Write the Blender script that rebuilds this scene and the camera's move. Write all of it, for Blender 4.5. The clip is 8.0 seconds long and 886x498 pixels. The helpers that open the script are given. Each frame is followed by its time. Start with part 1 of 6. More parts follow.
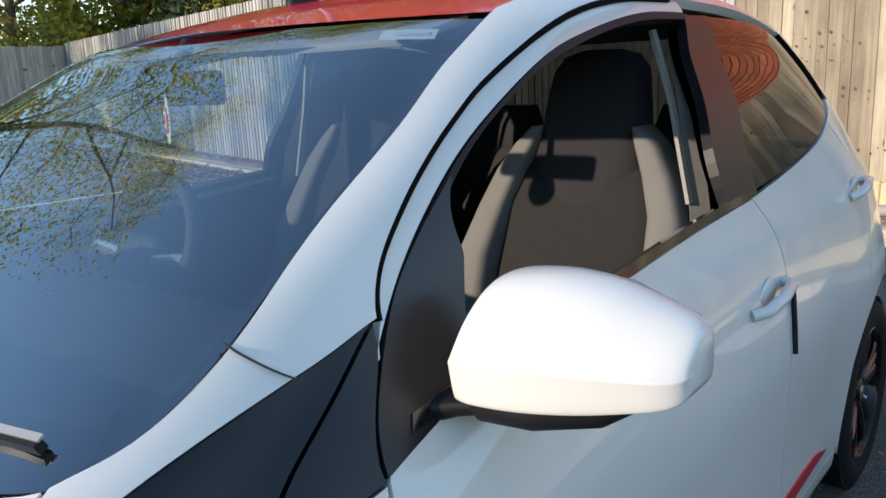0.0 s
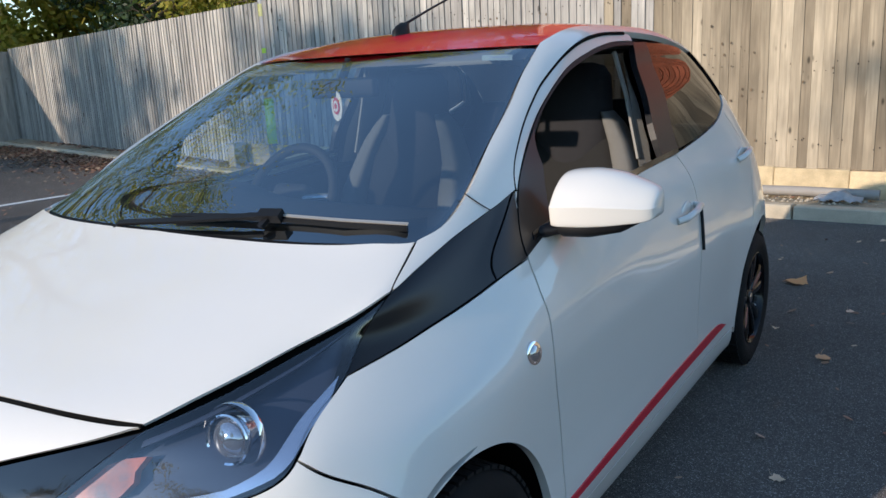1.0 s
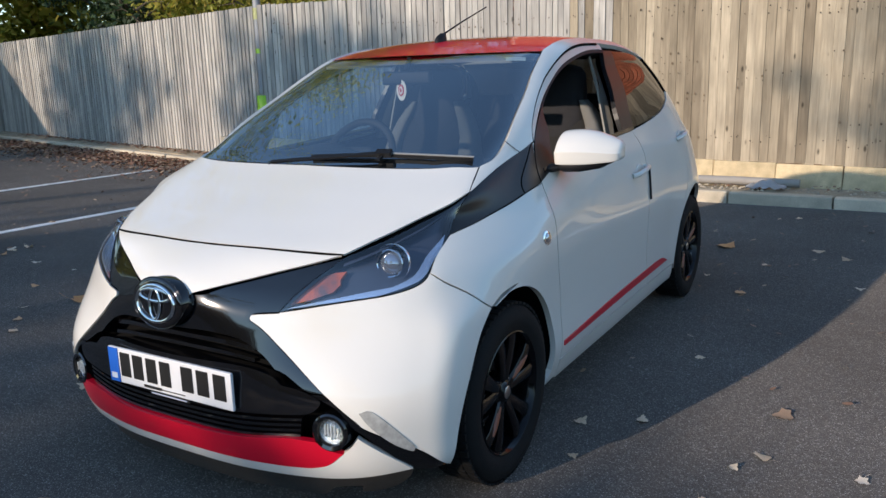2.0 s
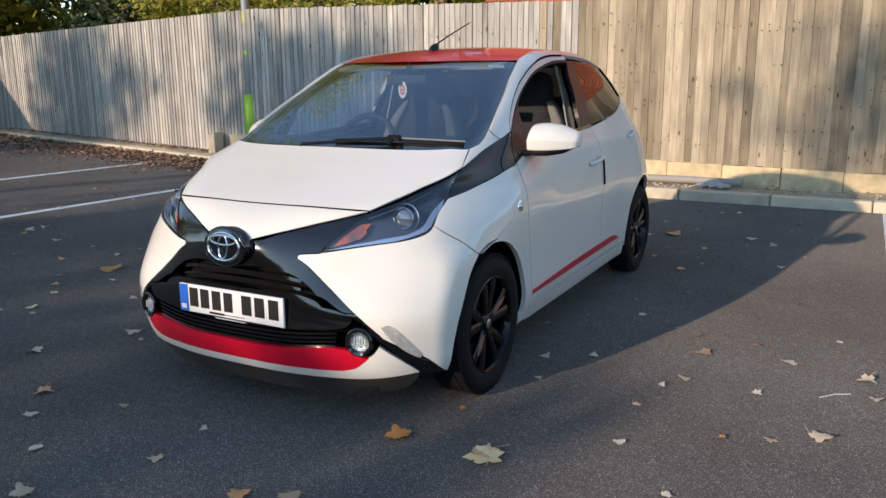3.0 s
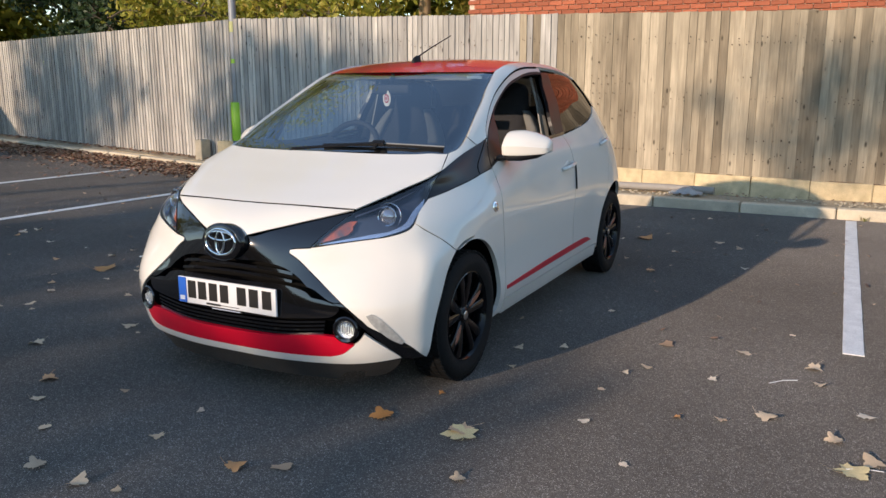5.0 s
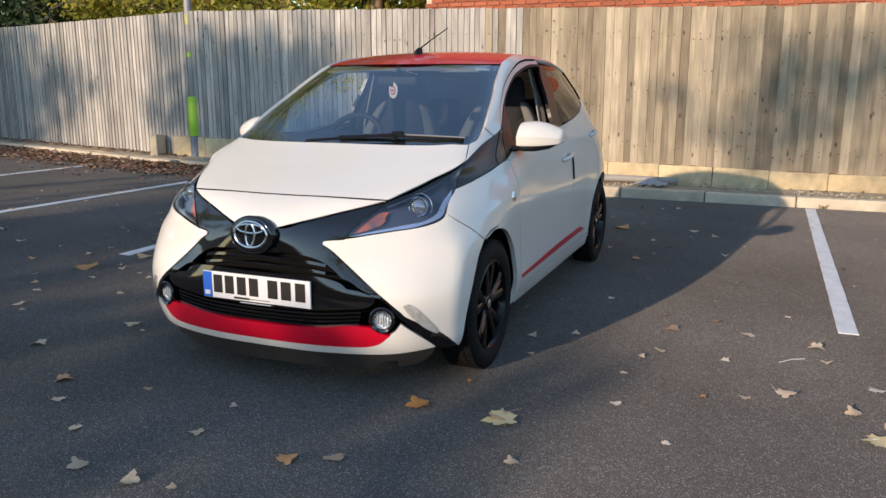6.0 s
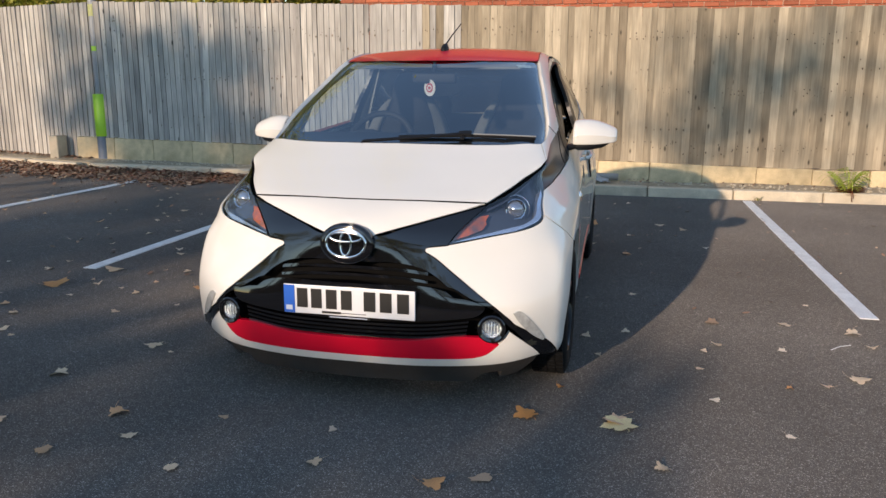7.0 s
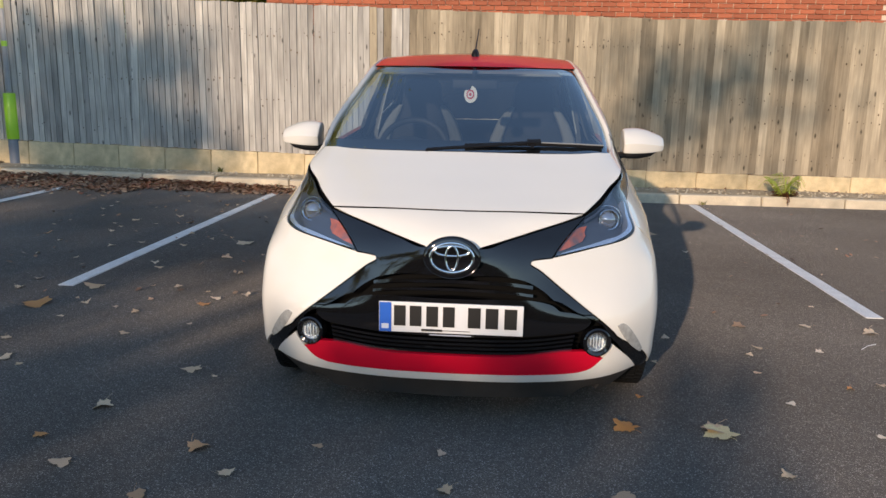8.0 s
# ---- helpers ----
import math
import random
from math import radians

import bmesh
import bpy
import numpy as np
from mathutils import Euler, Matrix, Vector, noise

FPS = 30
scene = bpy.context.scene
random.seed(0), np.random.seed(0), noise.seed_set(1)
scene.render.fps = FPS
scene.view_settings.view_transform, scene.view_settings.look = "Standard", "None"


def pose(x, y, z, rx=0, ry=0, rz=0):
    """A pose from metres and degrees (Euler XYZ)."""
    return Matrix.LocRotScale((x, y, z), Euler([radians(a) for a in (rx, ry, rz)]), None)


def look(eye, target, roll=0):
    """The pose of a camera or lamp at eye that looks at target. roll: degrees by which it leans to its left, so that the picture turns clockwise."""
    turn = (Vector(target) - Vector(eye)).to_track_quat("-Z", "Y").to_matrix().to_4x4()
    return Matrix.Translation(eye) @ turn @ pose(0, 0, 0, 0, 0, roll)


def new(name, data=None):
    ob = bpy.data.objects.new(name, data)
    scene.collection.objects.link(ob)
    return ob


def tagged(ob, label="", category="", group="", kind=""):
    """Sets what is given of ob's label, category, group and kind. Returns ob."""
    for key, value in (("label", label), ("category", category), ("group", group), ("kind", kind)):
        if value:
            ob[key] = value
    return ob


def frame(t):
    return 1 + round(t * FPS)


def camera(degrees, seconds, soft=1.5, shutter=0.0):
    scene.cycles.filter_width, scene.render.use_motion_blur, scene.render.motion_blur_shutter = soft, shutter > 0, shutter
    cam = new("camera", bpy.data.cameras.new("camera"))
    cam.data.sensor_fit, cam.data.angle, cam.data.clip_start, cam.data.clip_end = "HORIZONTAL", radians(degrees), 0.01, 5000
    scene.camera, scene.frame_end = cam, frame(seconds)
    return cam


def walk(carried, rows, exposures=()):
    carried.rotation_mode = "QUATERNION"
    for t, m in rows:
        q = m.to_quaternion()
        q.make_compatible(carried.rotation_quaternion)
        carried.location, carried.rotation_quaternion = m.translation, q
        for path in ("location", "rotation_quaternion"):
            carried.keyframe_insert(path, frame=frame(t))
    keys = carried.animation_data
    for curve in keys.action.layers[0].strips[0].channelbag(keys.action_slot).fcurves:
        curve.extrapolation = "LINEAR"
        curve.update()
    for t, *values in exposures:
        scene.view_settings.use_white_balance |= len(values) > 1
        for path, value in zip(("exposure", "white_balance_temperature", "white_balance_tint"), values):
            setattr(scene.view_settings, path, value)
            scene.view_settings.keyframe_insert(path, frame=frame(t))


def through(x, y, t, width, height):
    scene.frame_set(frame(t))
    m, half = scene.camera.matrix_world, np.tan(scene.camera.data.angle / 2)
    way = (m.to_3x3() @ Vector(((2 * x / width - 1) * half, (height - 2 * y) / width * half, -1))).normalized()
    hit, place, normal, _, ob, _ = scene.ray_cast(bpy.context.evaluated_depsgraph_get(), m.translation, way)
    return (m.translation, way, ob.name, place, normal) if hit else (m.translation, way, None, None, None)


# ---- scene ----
cam = camera(59.6, 8.0)
PATH = [
    (0, (1.199, 0.563, 1.283), (-0.047, 2.062, 0.837), -2.7),
    (0.5, (1.326, 0.073, 1.282), (0.173, 1.644, 0.831), -3.1),
    (1, (1.483, -0.393, 1.304), (0.386, 1.22, 0.86), -2.8),
    (1.5, (1.615, -0.919, 1.291), (0.572, 0.729, 0.846), -2.0),
    (1.7, (1.69, -1.119, 1.287), (0.663, 0.539, 0.844), -1.9),
    (2.8, (2.004, -2.012, 1.262), (1.062, -0.299, 0.837), -0.6),
    (3, (2.058, -2.101, 1.271), (1.128, -0.383, 0.845), -0.4),
    (3.5, (2.175, -2.254, 1.274), (1.262, -0.523, 0.864), -0.2),
    (4, (2.202, -2.312, 1.276), (1.293, -0.576, 0.875), -0.1),
    (4.5, (2.206, -2.317, 1.271), (1.295, -0.581, 0.872), -0.0),
    (5.8, (2.011, -2.431, 1.278), (1.214, -0.645, 0.86), 0.0),
    (6, (1.871, -2.511, 1.257), (1.118, -0.705, 0.841), -0.0),
    (6.5, (1.462, -2.632, 1.247), (0.856, -0.773, 0.825), 0.0),
    (7, (0.973, -2.653, 1.254), (0.536, -0.748, 0.833), 0.2),
    (7.5, (0.492, -2.705, 1.266), (0.219, -0.768, 0.849), 0.5),
    (8, (0.168, -2.665, 1.26), (0.021, -0.713, 0.85), 1.1),
]
walk(cam, [(t, look(eye, target, roll)) for t, eye, target, roll in PATH],
     exposures=[(0, 1.32, 6500, 10), (1.5, 0.92, 6150, 10), (3, 1.06, 6900, 13), (6.5, 1.04, 7100, 14), (8, 0.88, 7150, 14)])


# ---- light: low autumn sun from ahead of the car, clear sky ----
SUN_FROM = Vector((-0.31, -0.95, 0.265)).normalized()
world = bpy.data.worlds.new("sky")
scene.world = world
world.use_nodes = True
wn = world.node_tree.nodes
wn.clear()
sky = wn.new("ShaderNodeTexSky")
sky.sky_type = "NISHITA"
sky.sun_disc = False
sky.sun_elevation = math.asin(SUN_FROM.z)
sky.sun_rotation = math.atan2(SUN_FROM.x, SUN_FROM.y)
sky.air_density = 1.0
sky.dust_density = 0.0
sky.ozone_density = 1.8
background = wn.new("ShaderNodeBackground")
background.inputs["Strength"].default_value = 0.15
world_out = wn.new("ShaderNodeOutputWorld")
world.node_tree.links.new(sky.outputs[0], background.inputs[0])
world.node_tree.links.new(background.outputs[0], world_out.inputs[0])
sun = new("sun", bpy.data.lights.new("sun", "SUN"))
sun.data.energy = 2.3
sun.data.angle = radians(0.7)
sun.data.color = (1.0, 0.82, 0.66)
sun.matrix_world = look(SUN_FROM * 60, (0, 0, 0))


# ---- materials ----
def material(name, colour, rough=0.5, metal=0.0, coat=0.0, vary=0.0, scale=8.0, grain=0.0, grain_scale=200.0, bump=0.0, bump_scale=60.0, per_object=0.0, per_island=0.0, spec=0.5, tone=None):
    """A surface with colour variation at two scales, fine relief and, where asked, a shade of its own for each piece."""
    m = bpy.data.materials.new(name)
    m.use_nodes = True
    nt = m.node_tree
    nodes, links = nt.nodes, nt.links
    b = nodes["Principled BSDF"]
    b.inputs["Roughness"].default_value = rough
    b.inputs["Metallic"].default_value = metal
    b.inputs["Specular IOR Level"].default_value = spec
    b.inputs["Coat Weight"].default_value = coat
    b.inputs["Coat Roughness"].default_value = 0.03
    b.inputs["Base Color"].default_value = (*colour, 1)
    coords = nodes.new("ShaderNodeTexCoord").outputs["Object"]
    shade = None

    def noise_tex(size, detail=4.0):
        n = nodes.new("ShaderNodeTexNoise")
        n.inputs["Scale"].default_value = size
        n.inputs["Detail"].default_value = detail
        links.new(coords, n.inputs["Vector"])
        return n.outputs["Fac"]

    def calc(kind, a, c):
        n = nodes.new("ShaderNodeMath")
        n.operation = kind
        for i, v in enumerate((a, c)):
            if isinstance(v, (int, float)):
                n.inputs[i].default_value = v
            else:
                links.new(v, n.inputs[i])
        return n.outputs[0]

    def spread(source, amount):
        return calc("ADD", calc("MULTIPLY", calc("SUBTRACT", source, 0.5), 2 * amount), 1.0)

    terms = []
    if vary:
        terms.append(spread(noise_tex(scale), vary))
    if grain:
        terms.append(spread(noise_tex(grain_scale, 2.0), grain))
    if per_object:
        terms.append(spread(nodes.new("ShaderNodeObjectInfo").outputs["Random"], per_object))
    if per_island:
        terms.append(spread(nodes.new("ShaderNodeNewGeometry").outputs["Random Per Island"], per_island))
    for term in terms:
        shade = term if shade is None else calc("MULTIPLY", shade, term)
    if shade is not None:
        mix = nodes.new("ShaderNodeVectorMath")
        mix.operation = "SCALE"
        mix.inputs[0].default_value = colour
        links.new(shade, mix.inputs["Scale"])
        source = mix.outputs[0]
        if tone:
            # a second colour comes through in large soft areas
            blend = nodes.new("ShaderNodeMix")
            blend.data_type = "RGBA"
            links.new(source, blend.inputs["A"])
            blend.inputs["B"].default_value = (*tone, 1)
            ramp = nodes.new("ShaderNodeMapRange")
            ramp.inputs["From Min"].default_value = 0.5
            ramp.inputs["From Max"].default_value = 0.75
            links.new(noise_tex(scale * 0.37, 5.0), ramp.inputs["Value"])
            links.new(ramp.outputs[0], blend.inputs["Factor"])
            source = blend.outputs["Result"]
        links.new(source, b.inputs["Base Color"])
    if bump:
        n = nodes.new("ShaderNodeBump")
        n.inputs["Strength"].default_value = bump
        n.inputs["Distance"].default_value = 0.01
        links.new(noise_tex(bump_scale), n.inputs["Height"])
        links.new(n.outputs[0], b.inputs["Normal"])
    return m


def glass_material(name, tint, gloss=0.08, rough=0.0, sheen=(1.0, 1.0, 1.0)):
    """A thin pane: what lies behind shows through in the tint, with a mirror image by Fresnel."""
    m = bpy.data.materials.new(name)
    m.use_nodes = True
    nodes, links = m.node_tree.nodes, m.node_tree.links
    nodes.clear()
    clear = nodes.new("ShaderNodeBsdfTransparent")
    clear.inputs[0].default_value = (*tint, 1)
    shine = nodes.new("ShaderNodeBsdfGlossy")
    shine.inputs["Roughness"].default_value = rough
    shine.inputs["Color"].default_value = (*sheen, 1)
    # the same from both sides: gloss is the share mirrored head-on, rising to all of it at grazing angles
    facing = nodes.new("ShaderNodeLayerWeight")
    facing.inputs[0].default_value = 0.5
    steep = nodes.new("ShaderNodeMath")
    steep.operation = "POWER"
    steep.inputs[1].default_value = 5.0
    links.new(facing.outputs["Facing"], steep.inputs[0])
    fresnel = nodes.new("ShaderNodeMath")
    fresnel.operation = "MULTIPLY_ADD"
    fresnel.inputs[1].default_value = 1.0 - gloss
    fresnel.inputs[2].default_value = gloss
    links.new(steep.outputs[0], fresnel.inputs[0])
    mix = nodes.new("ShaderNodeMixShader")
    out = nodes.new("ShaderNodeOutputMaterial")
    links.new(fresnel.outputs[0], mix.inputs[0])
    links.new(clear.outputs[0], mix.inputs[1])
    links.new(shine.outputs[0], mix.inputs[2])
    links.new(mix.outputs[0], out.inputs[0])
    return m


PEARL = material("white_paint", (0.75, 0.725, 0.665), 0.45, coat=1.0, vary=0.02, scale=3, grain=0.015, grain_scale=900, spec=0.25)
PEARL.node_tree.nodes["Principled BSDF"].inputs["Coat IOR"].default_value = 1.47
RED_PAINT = material("red_paint", (0.64, 0.004, 0.026), 0.35, coat=0.8, spec=0.3, vary=0.05, scale=4)
GLOSS_BLACK = material("gloss_black", (0.005, 0.005, 0.006), 0.06, coat=0.6, spec=0.55, vary=0.1)
TRIM_BLACK = material("black_trim_film", (0.011, 0.012, 0.014), 0.3, spec=0.4, vary=0.1)
PLASTIC = material("black_plastic", (0.008, 0.008, 0.009), 0.5, spec=0.25, vary=0.15, scale=20, bump=0.1, bump_scale=900)
SPOILER = material("grey_black_plastic", (0.05, 0.046, 0.042), 0.55, spec=0.3, vary=0.2, scale=15, bump=0.15, bump_scale=700)
GAP_BLACK = material("shadow_black", (0.004, 0.004, 0.004), 0.9, spec=0.1)
REFLECTOR = material("lamp_reflector", (0.62, 0.62, 0.60), 0.2, metal=0.95, vary=0.2, scale=70, bump=0.6, bump_scale=110)
CHROME = material("chrome", (0.85, 0.85, 0.86), 0.08, metal=1.0, vary=0.03)
STEEL = material("steel", (0.45, 0.45, 0.46), 0.3, metal=1.0, vary=0.1)
RUBBER = material("tyre_rubber", (0.009, 0.009, 0.009), 0.8, spec=0.25, vary=0.2, scale=30, bump=0.2, bump_scale=300)
RIM_BLACK = material("black_alloy", (0.004, 0.004, 0.005), 0.14, coat=0.0, spec=0.3, vary=0.1)
COPPER = material("copper_spoke", (0.35, 0.12, 0.06), 0.25, coat=0.6, vary=0.1)
GLASS = glass_material("windscreen_glass", (0.50, 0.60, 0.64), 0.29, sheen=(0.88, 0.95, 1.0))
DARK_GLASS = glass_material("tinted_glass", (0.03, 0.032, 0.032), 0.06)
LENS = glass_material("lamp_lens", (0.86, 0.90, 0.95), 0.11)
LAMP_BLACK = material("lamp_housing", (0.045, 0.055, 0.080), 0.3, vary=0.2, scale=12)
LAMP_SILVER = material("lamp_silver", (0.7, 0.74, 0.82), 0.22, metal=0.8, vary=0.05)
AMBER = material("amber_reflector", (0.50, 0.105, 0.035), 0.35, coat=0.3, vary=0.6, scale=45, tone=(0.10, 0.08, 0.085))
BULB = material("lamp_bulb", (0.46, 0.47, 0.49), 0.05, metal=0.8, vary=0.1)
FROST = material("frosted_lens", (0.72, 0.72, 0.68), 0.2, coat=0.8, vary=0.2, scale=60)
DAY_LENS = material("clear_ribbed_lens", (0.40, 0.40, 0.38), 0.15, coat=0.8, vary=0.5, scale=50)
WIPER_GREY = material("grey_metal_strip", (0.40, 0.39, 0.36), 0.4, metal=0.4, vary=0.1)
PLATE_WHITE = material("plate_white", (0.72, 0.73, 0.74), 0.3, vary=0.03)
PLATE_BLUE = material("plate_blue", (0.02, 0.12, 0.52), 0.3, vary=0.03)
INK = material("black_ink", (0.012, 0.012, 0.012), 0.4, vary=0.05)
PALE_INK = material("pale_ink", (0.55, 0.6, 0.7), 0.4, vary=0.05)
DASH = material("dashboard_plastic", (0.022, 0.023, 0.025), 0.65, vary=0.15, bump=0.15, bump_scale=700)
SEAT_DARK = material("dark_seat_fabric", (0.02, 0.02, 0.023), 0.9, vary=0.2, scale=30, bump=0.3, bump_scale=900)
SEAT_GREY = material("grey_seat_fabric", (0.016, 0.016, 0.0155), 0.9, vary=0.15, scale=30, bump=0.3, bump_scale=900)
SEAT_PALE = material("pale_seat_trim", (0.16, 0.157, 0.145), 0.8, vary=0.1, scale=30, bump=0.2, bump_scale=700)
LINING = material("pale_lining", (0.30, 0.295, 0.27), 0.85, vary=0.08, bump=0.15, bump_scale=500)
PAPER = material("white_paper", (0.78, 0.78, 0.76), 0.6, vary=0.03)
PAPER_RED = material("red_print", (0.55, 0.04, 0.05), 0.6, vary=0.05)
STICKER = material("pale_sticker", (0.62, 0.70, 0.66), 0.5, vary=0.05)


def asphalt_material():
    """Worn tarmac: dark binder with pale chips, faint patches and damp-looking areas."""
    m = bpy.data.materials.new("asphalt")
    m.use_nodes = True
    nodes, links = m.node_tree.nodes, m.node_tree.links
    b = nodes["Principled BSDF"]
    b.inputs["Specular IOR Level"].default_value = 0.12
    b.inputs["Diffuse Roughness"].default_value = 1.0
    co = nodes.new("ShaderNodeTexCoord").outputs["Object"]

    def tex(kind, **inputs):
        n = nodes.new(kind)
        for key, value in inputs.items():
            n.inputs[key].default_value = value
        links.new(co, n.inputs["Vector"])
        return n

    chips = tex("ShaderNodeTexVoronoi", Scale=300.0)
    tone = nodes.new("ShaderNodeValToRGB")
    tone.color_ramp.elements[0].color = (0.082, 0.073, 0.065, 1)
    tone.color_ramp.elements[1].color = (0.38, 0.355, 0.33, 1)
    tone.color_ramp.elements[0].position = 0.0
    tone.color_ramp.elements[1].position = 1.0
    plain = tone.color_ramp.elements.new(0.86)
    plain.color = (0.152, 0.137, 0.122, 1)
    grey = nodes.new("ShaderNodeSeparateColor")
    links.new(chips.outputs["Color"], grey.inputs[0])
    links.new(grey.outputs[0], tone.inputs[0])
    patch = tex("ShaderNodeTexNoise", Scale=0.55, Detail=6.0, Roughness=0.6)
    span = nodes.new("ShaderNodeMapRange")
    span.inputs["From Min"].default_value = 0.3
    span.inputs["From Max"].default_value = 0.7
    span.inputs["To Min"].default_value = 0.72
    span.inputs["To Max"].default_value = 1.2
    links.new(patch.outputs["Fac"], span.inputs["Value"])
    grit = tex("ShaderNodeTexNoise", Scale=35.0, Detail=5.0)
    span2 = nodes.new("ShaderNodeMapRange")
    span2.inputs["To Min"].default_value = 0.8
    span2.inputs["To Max"].default_value = 1.2
    links.new(grit.outputs["Fac"], span2.inputs["Value"])
    prod = nodes.new("ShaderNodeMath")
    prod.operation = "MULTIPLY"
    links.new(span.outputs[0], prod.inputs[0])
    links.new(span2.outputs[0], prod.inputs[1])
    scale = nodes.new("ShaderNodeVectorMath")
    scale.operation = "SCALE"
    links.new(tone.outputs[0], scale.inputs[0])
    links.new(prod.outputs[0], scale.inputs["Scale"])
    links.new(scale.outputs[0], b.inputs["Base Color"])
    rough = nodes.new("ShaderNodeMapRange")
    rough.inputs["To Min"].default_value = 0.75
    rough.inputs["To Max"].default_value = 0.95
    links.new(patch.outputs["Fac"], rough.inputs["Value"])
    links.new(rough.outputs[0], b.inputs["Roughness"])
    bump = nodes.new("ShaderNodeBump")
    bump.inputs["Strength"].default_value = 0.6
    bump.inputs["Distance"].default_value = 0.004
    links.new(chips.outputs["Distance"], bump.inputs["Height"])
    links.new(bump.outputs[0], b.inputs["Normal"])
    return m


def board_material(name, dark, mid, light):
    """Weathered softwood: grain along the board, dark knots, silver and buff boards side by side."""
    m = bpy.data.materials.new(name)
    m.use_nodes = True
    nodes, links = m.node_tree.nodes, m.node_tree.links
    b = nodes["Principled BSDF"]
    b.inputs["Roughness"].default_value = 0.85
    b.inputs["Specular IOR Level"].default_value = 0.2
    co = nodes.new("ShaderNodeTexCoord").outputs["Object"]
    rnd = nodes.new("ShaderNodeObjectInfo").outputs["Random"]
    island = nodes.new("ShaderNodeNewGeometry").outputs["Random Per Island"]
    both = nodes.new("ShaderNodeMath")
    both.operation = "ADD"
    links.new(rnd, both.inputs[0])
    links.new(island, both.inputs[1])
    push = nodes.new("ShaderNodeVectorMath")
    push.operation = "SCALE"
    push.inputs[0].default_value = (13.0, 7.0, 29.0)
    links.new(both.outputs[0], push.inputs["Scale"])
    shift = nodes.new("ShaderNodeVectorMath")
    links.new(co, shift.inputs[0])
    links.new(push.outputs[0], shift.inputs[1])

    def noise_on(stretch, size, detail):
        s = nodes.new("ShaderNodeVectorMath")
        s.operation = "MULTIPLY"
        s.inputs[1].default_value = stretch
        links.new(shift.outputs[0], s.inputs[0])
        n = nodes.new("ShaderNodeTexNoise")
        n.inputs["Scale"].default_value = size
        n.inputs["Detail"].default_value = detail
        links.new(s.outputs[0], n.inputs["Vector"])
        return n.outputs["Fac"]

    fract = nodes.new("ShaderNodeMath")
    fract.operation = "FRACT"
    links.new(both.outputs[0], fract.inputs[0])
    base = nodes.new("ShaderNodeValToRGB")
    base.color_ramp.elements[0].color = (*dark, 1)
    base.color_ramp.elements[1].color = (*light, 1)
    e = base.color_ramp.elements.new(0.5)
    e.color = (*mid, 1)
    links.new(fract.outputs[0], base.inputs[0])
    factor = None
    for src, lo, hi in ((noise_on((1, 1, 0.05), 55, 4), 0.80, 1.2), (noise_on((1, 1, 0.30), 7, 5), 0.74, 1.26)):
        r = nodes.new("ShaderNodeMapRange")
        r.inputs["From Min"].default_value = 0.25
        r.inputs["From Max"].default_value = 0.75
        r.inputs["To Min"].default_value = lo
        r.inputs["To Max"].default_value = hi
        links.new(src, r.inputs["Value"])
        if factor is None:
            factor = r.outputs[0]
        else:
            p = nodes.new("ShaderNodeMath")
            p.operation = "MULTIPLY"
            links.new(factor, p.inputs[0])
            links.new(r.outputs[0], p.inputs[1])
            factor = p.outputs[0]
    # knots
    s = nodes.new("ShaderNodeVectorMath")
    s.operation = "MULTIPLY"
    s.inputs[1].default_value = (9.0, 1.0, 3.2)
    links.new(shift.outputs[0], s.inputs[0])
    knots = nodes.new("ShaderNodeTexVoronoi")
    knots.inputs["Scale"].default_value = 1.0
    links.new(s.outputs[0], knots.inputs["Vector"])
    k = nodes.new("ShaderNodeMapRange")
    k.inputs["From Min"].default_value = 0.05
    k.inputs["From Max"].default_value = 0.13
    k.inputs["To Min"].default_value = 0.28
    k.inputs["To Max"].default_value = 1.0
    links.new(knots.outputs["Distance"], k.inputs["Value"])
    p = nodes.new("ShaderNodeMath")
    p.operation = "MULTIPLY"
    links.new(factor, p.inputs[0])
    links.new(k.outputs[0], p.inputs[1])
    sc = nodes.new("ShaderNodeVectorMath")
    sc.operation = "SCALE"
    links.new(base.outputs[0], sc.inputs[0])
    links.new(p.outputs[0], sc.inputs["Scale"])
    links.new(sc.outputs[0], b.inputs["Base Color"])
    bump = nodes.new("ShaderNodeBump")
    bump.inputs["Strength"].default_value = 0.5
    bump.inputs["Distance"].default_value = 0.004
    links.new(factor, bump.inputs["Height"])
    links.new(bump.outputs[0], b.inputs["Normal"])
    return m


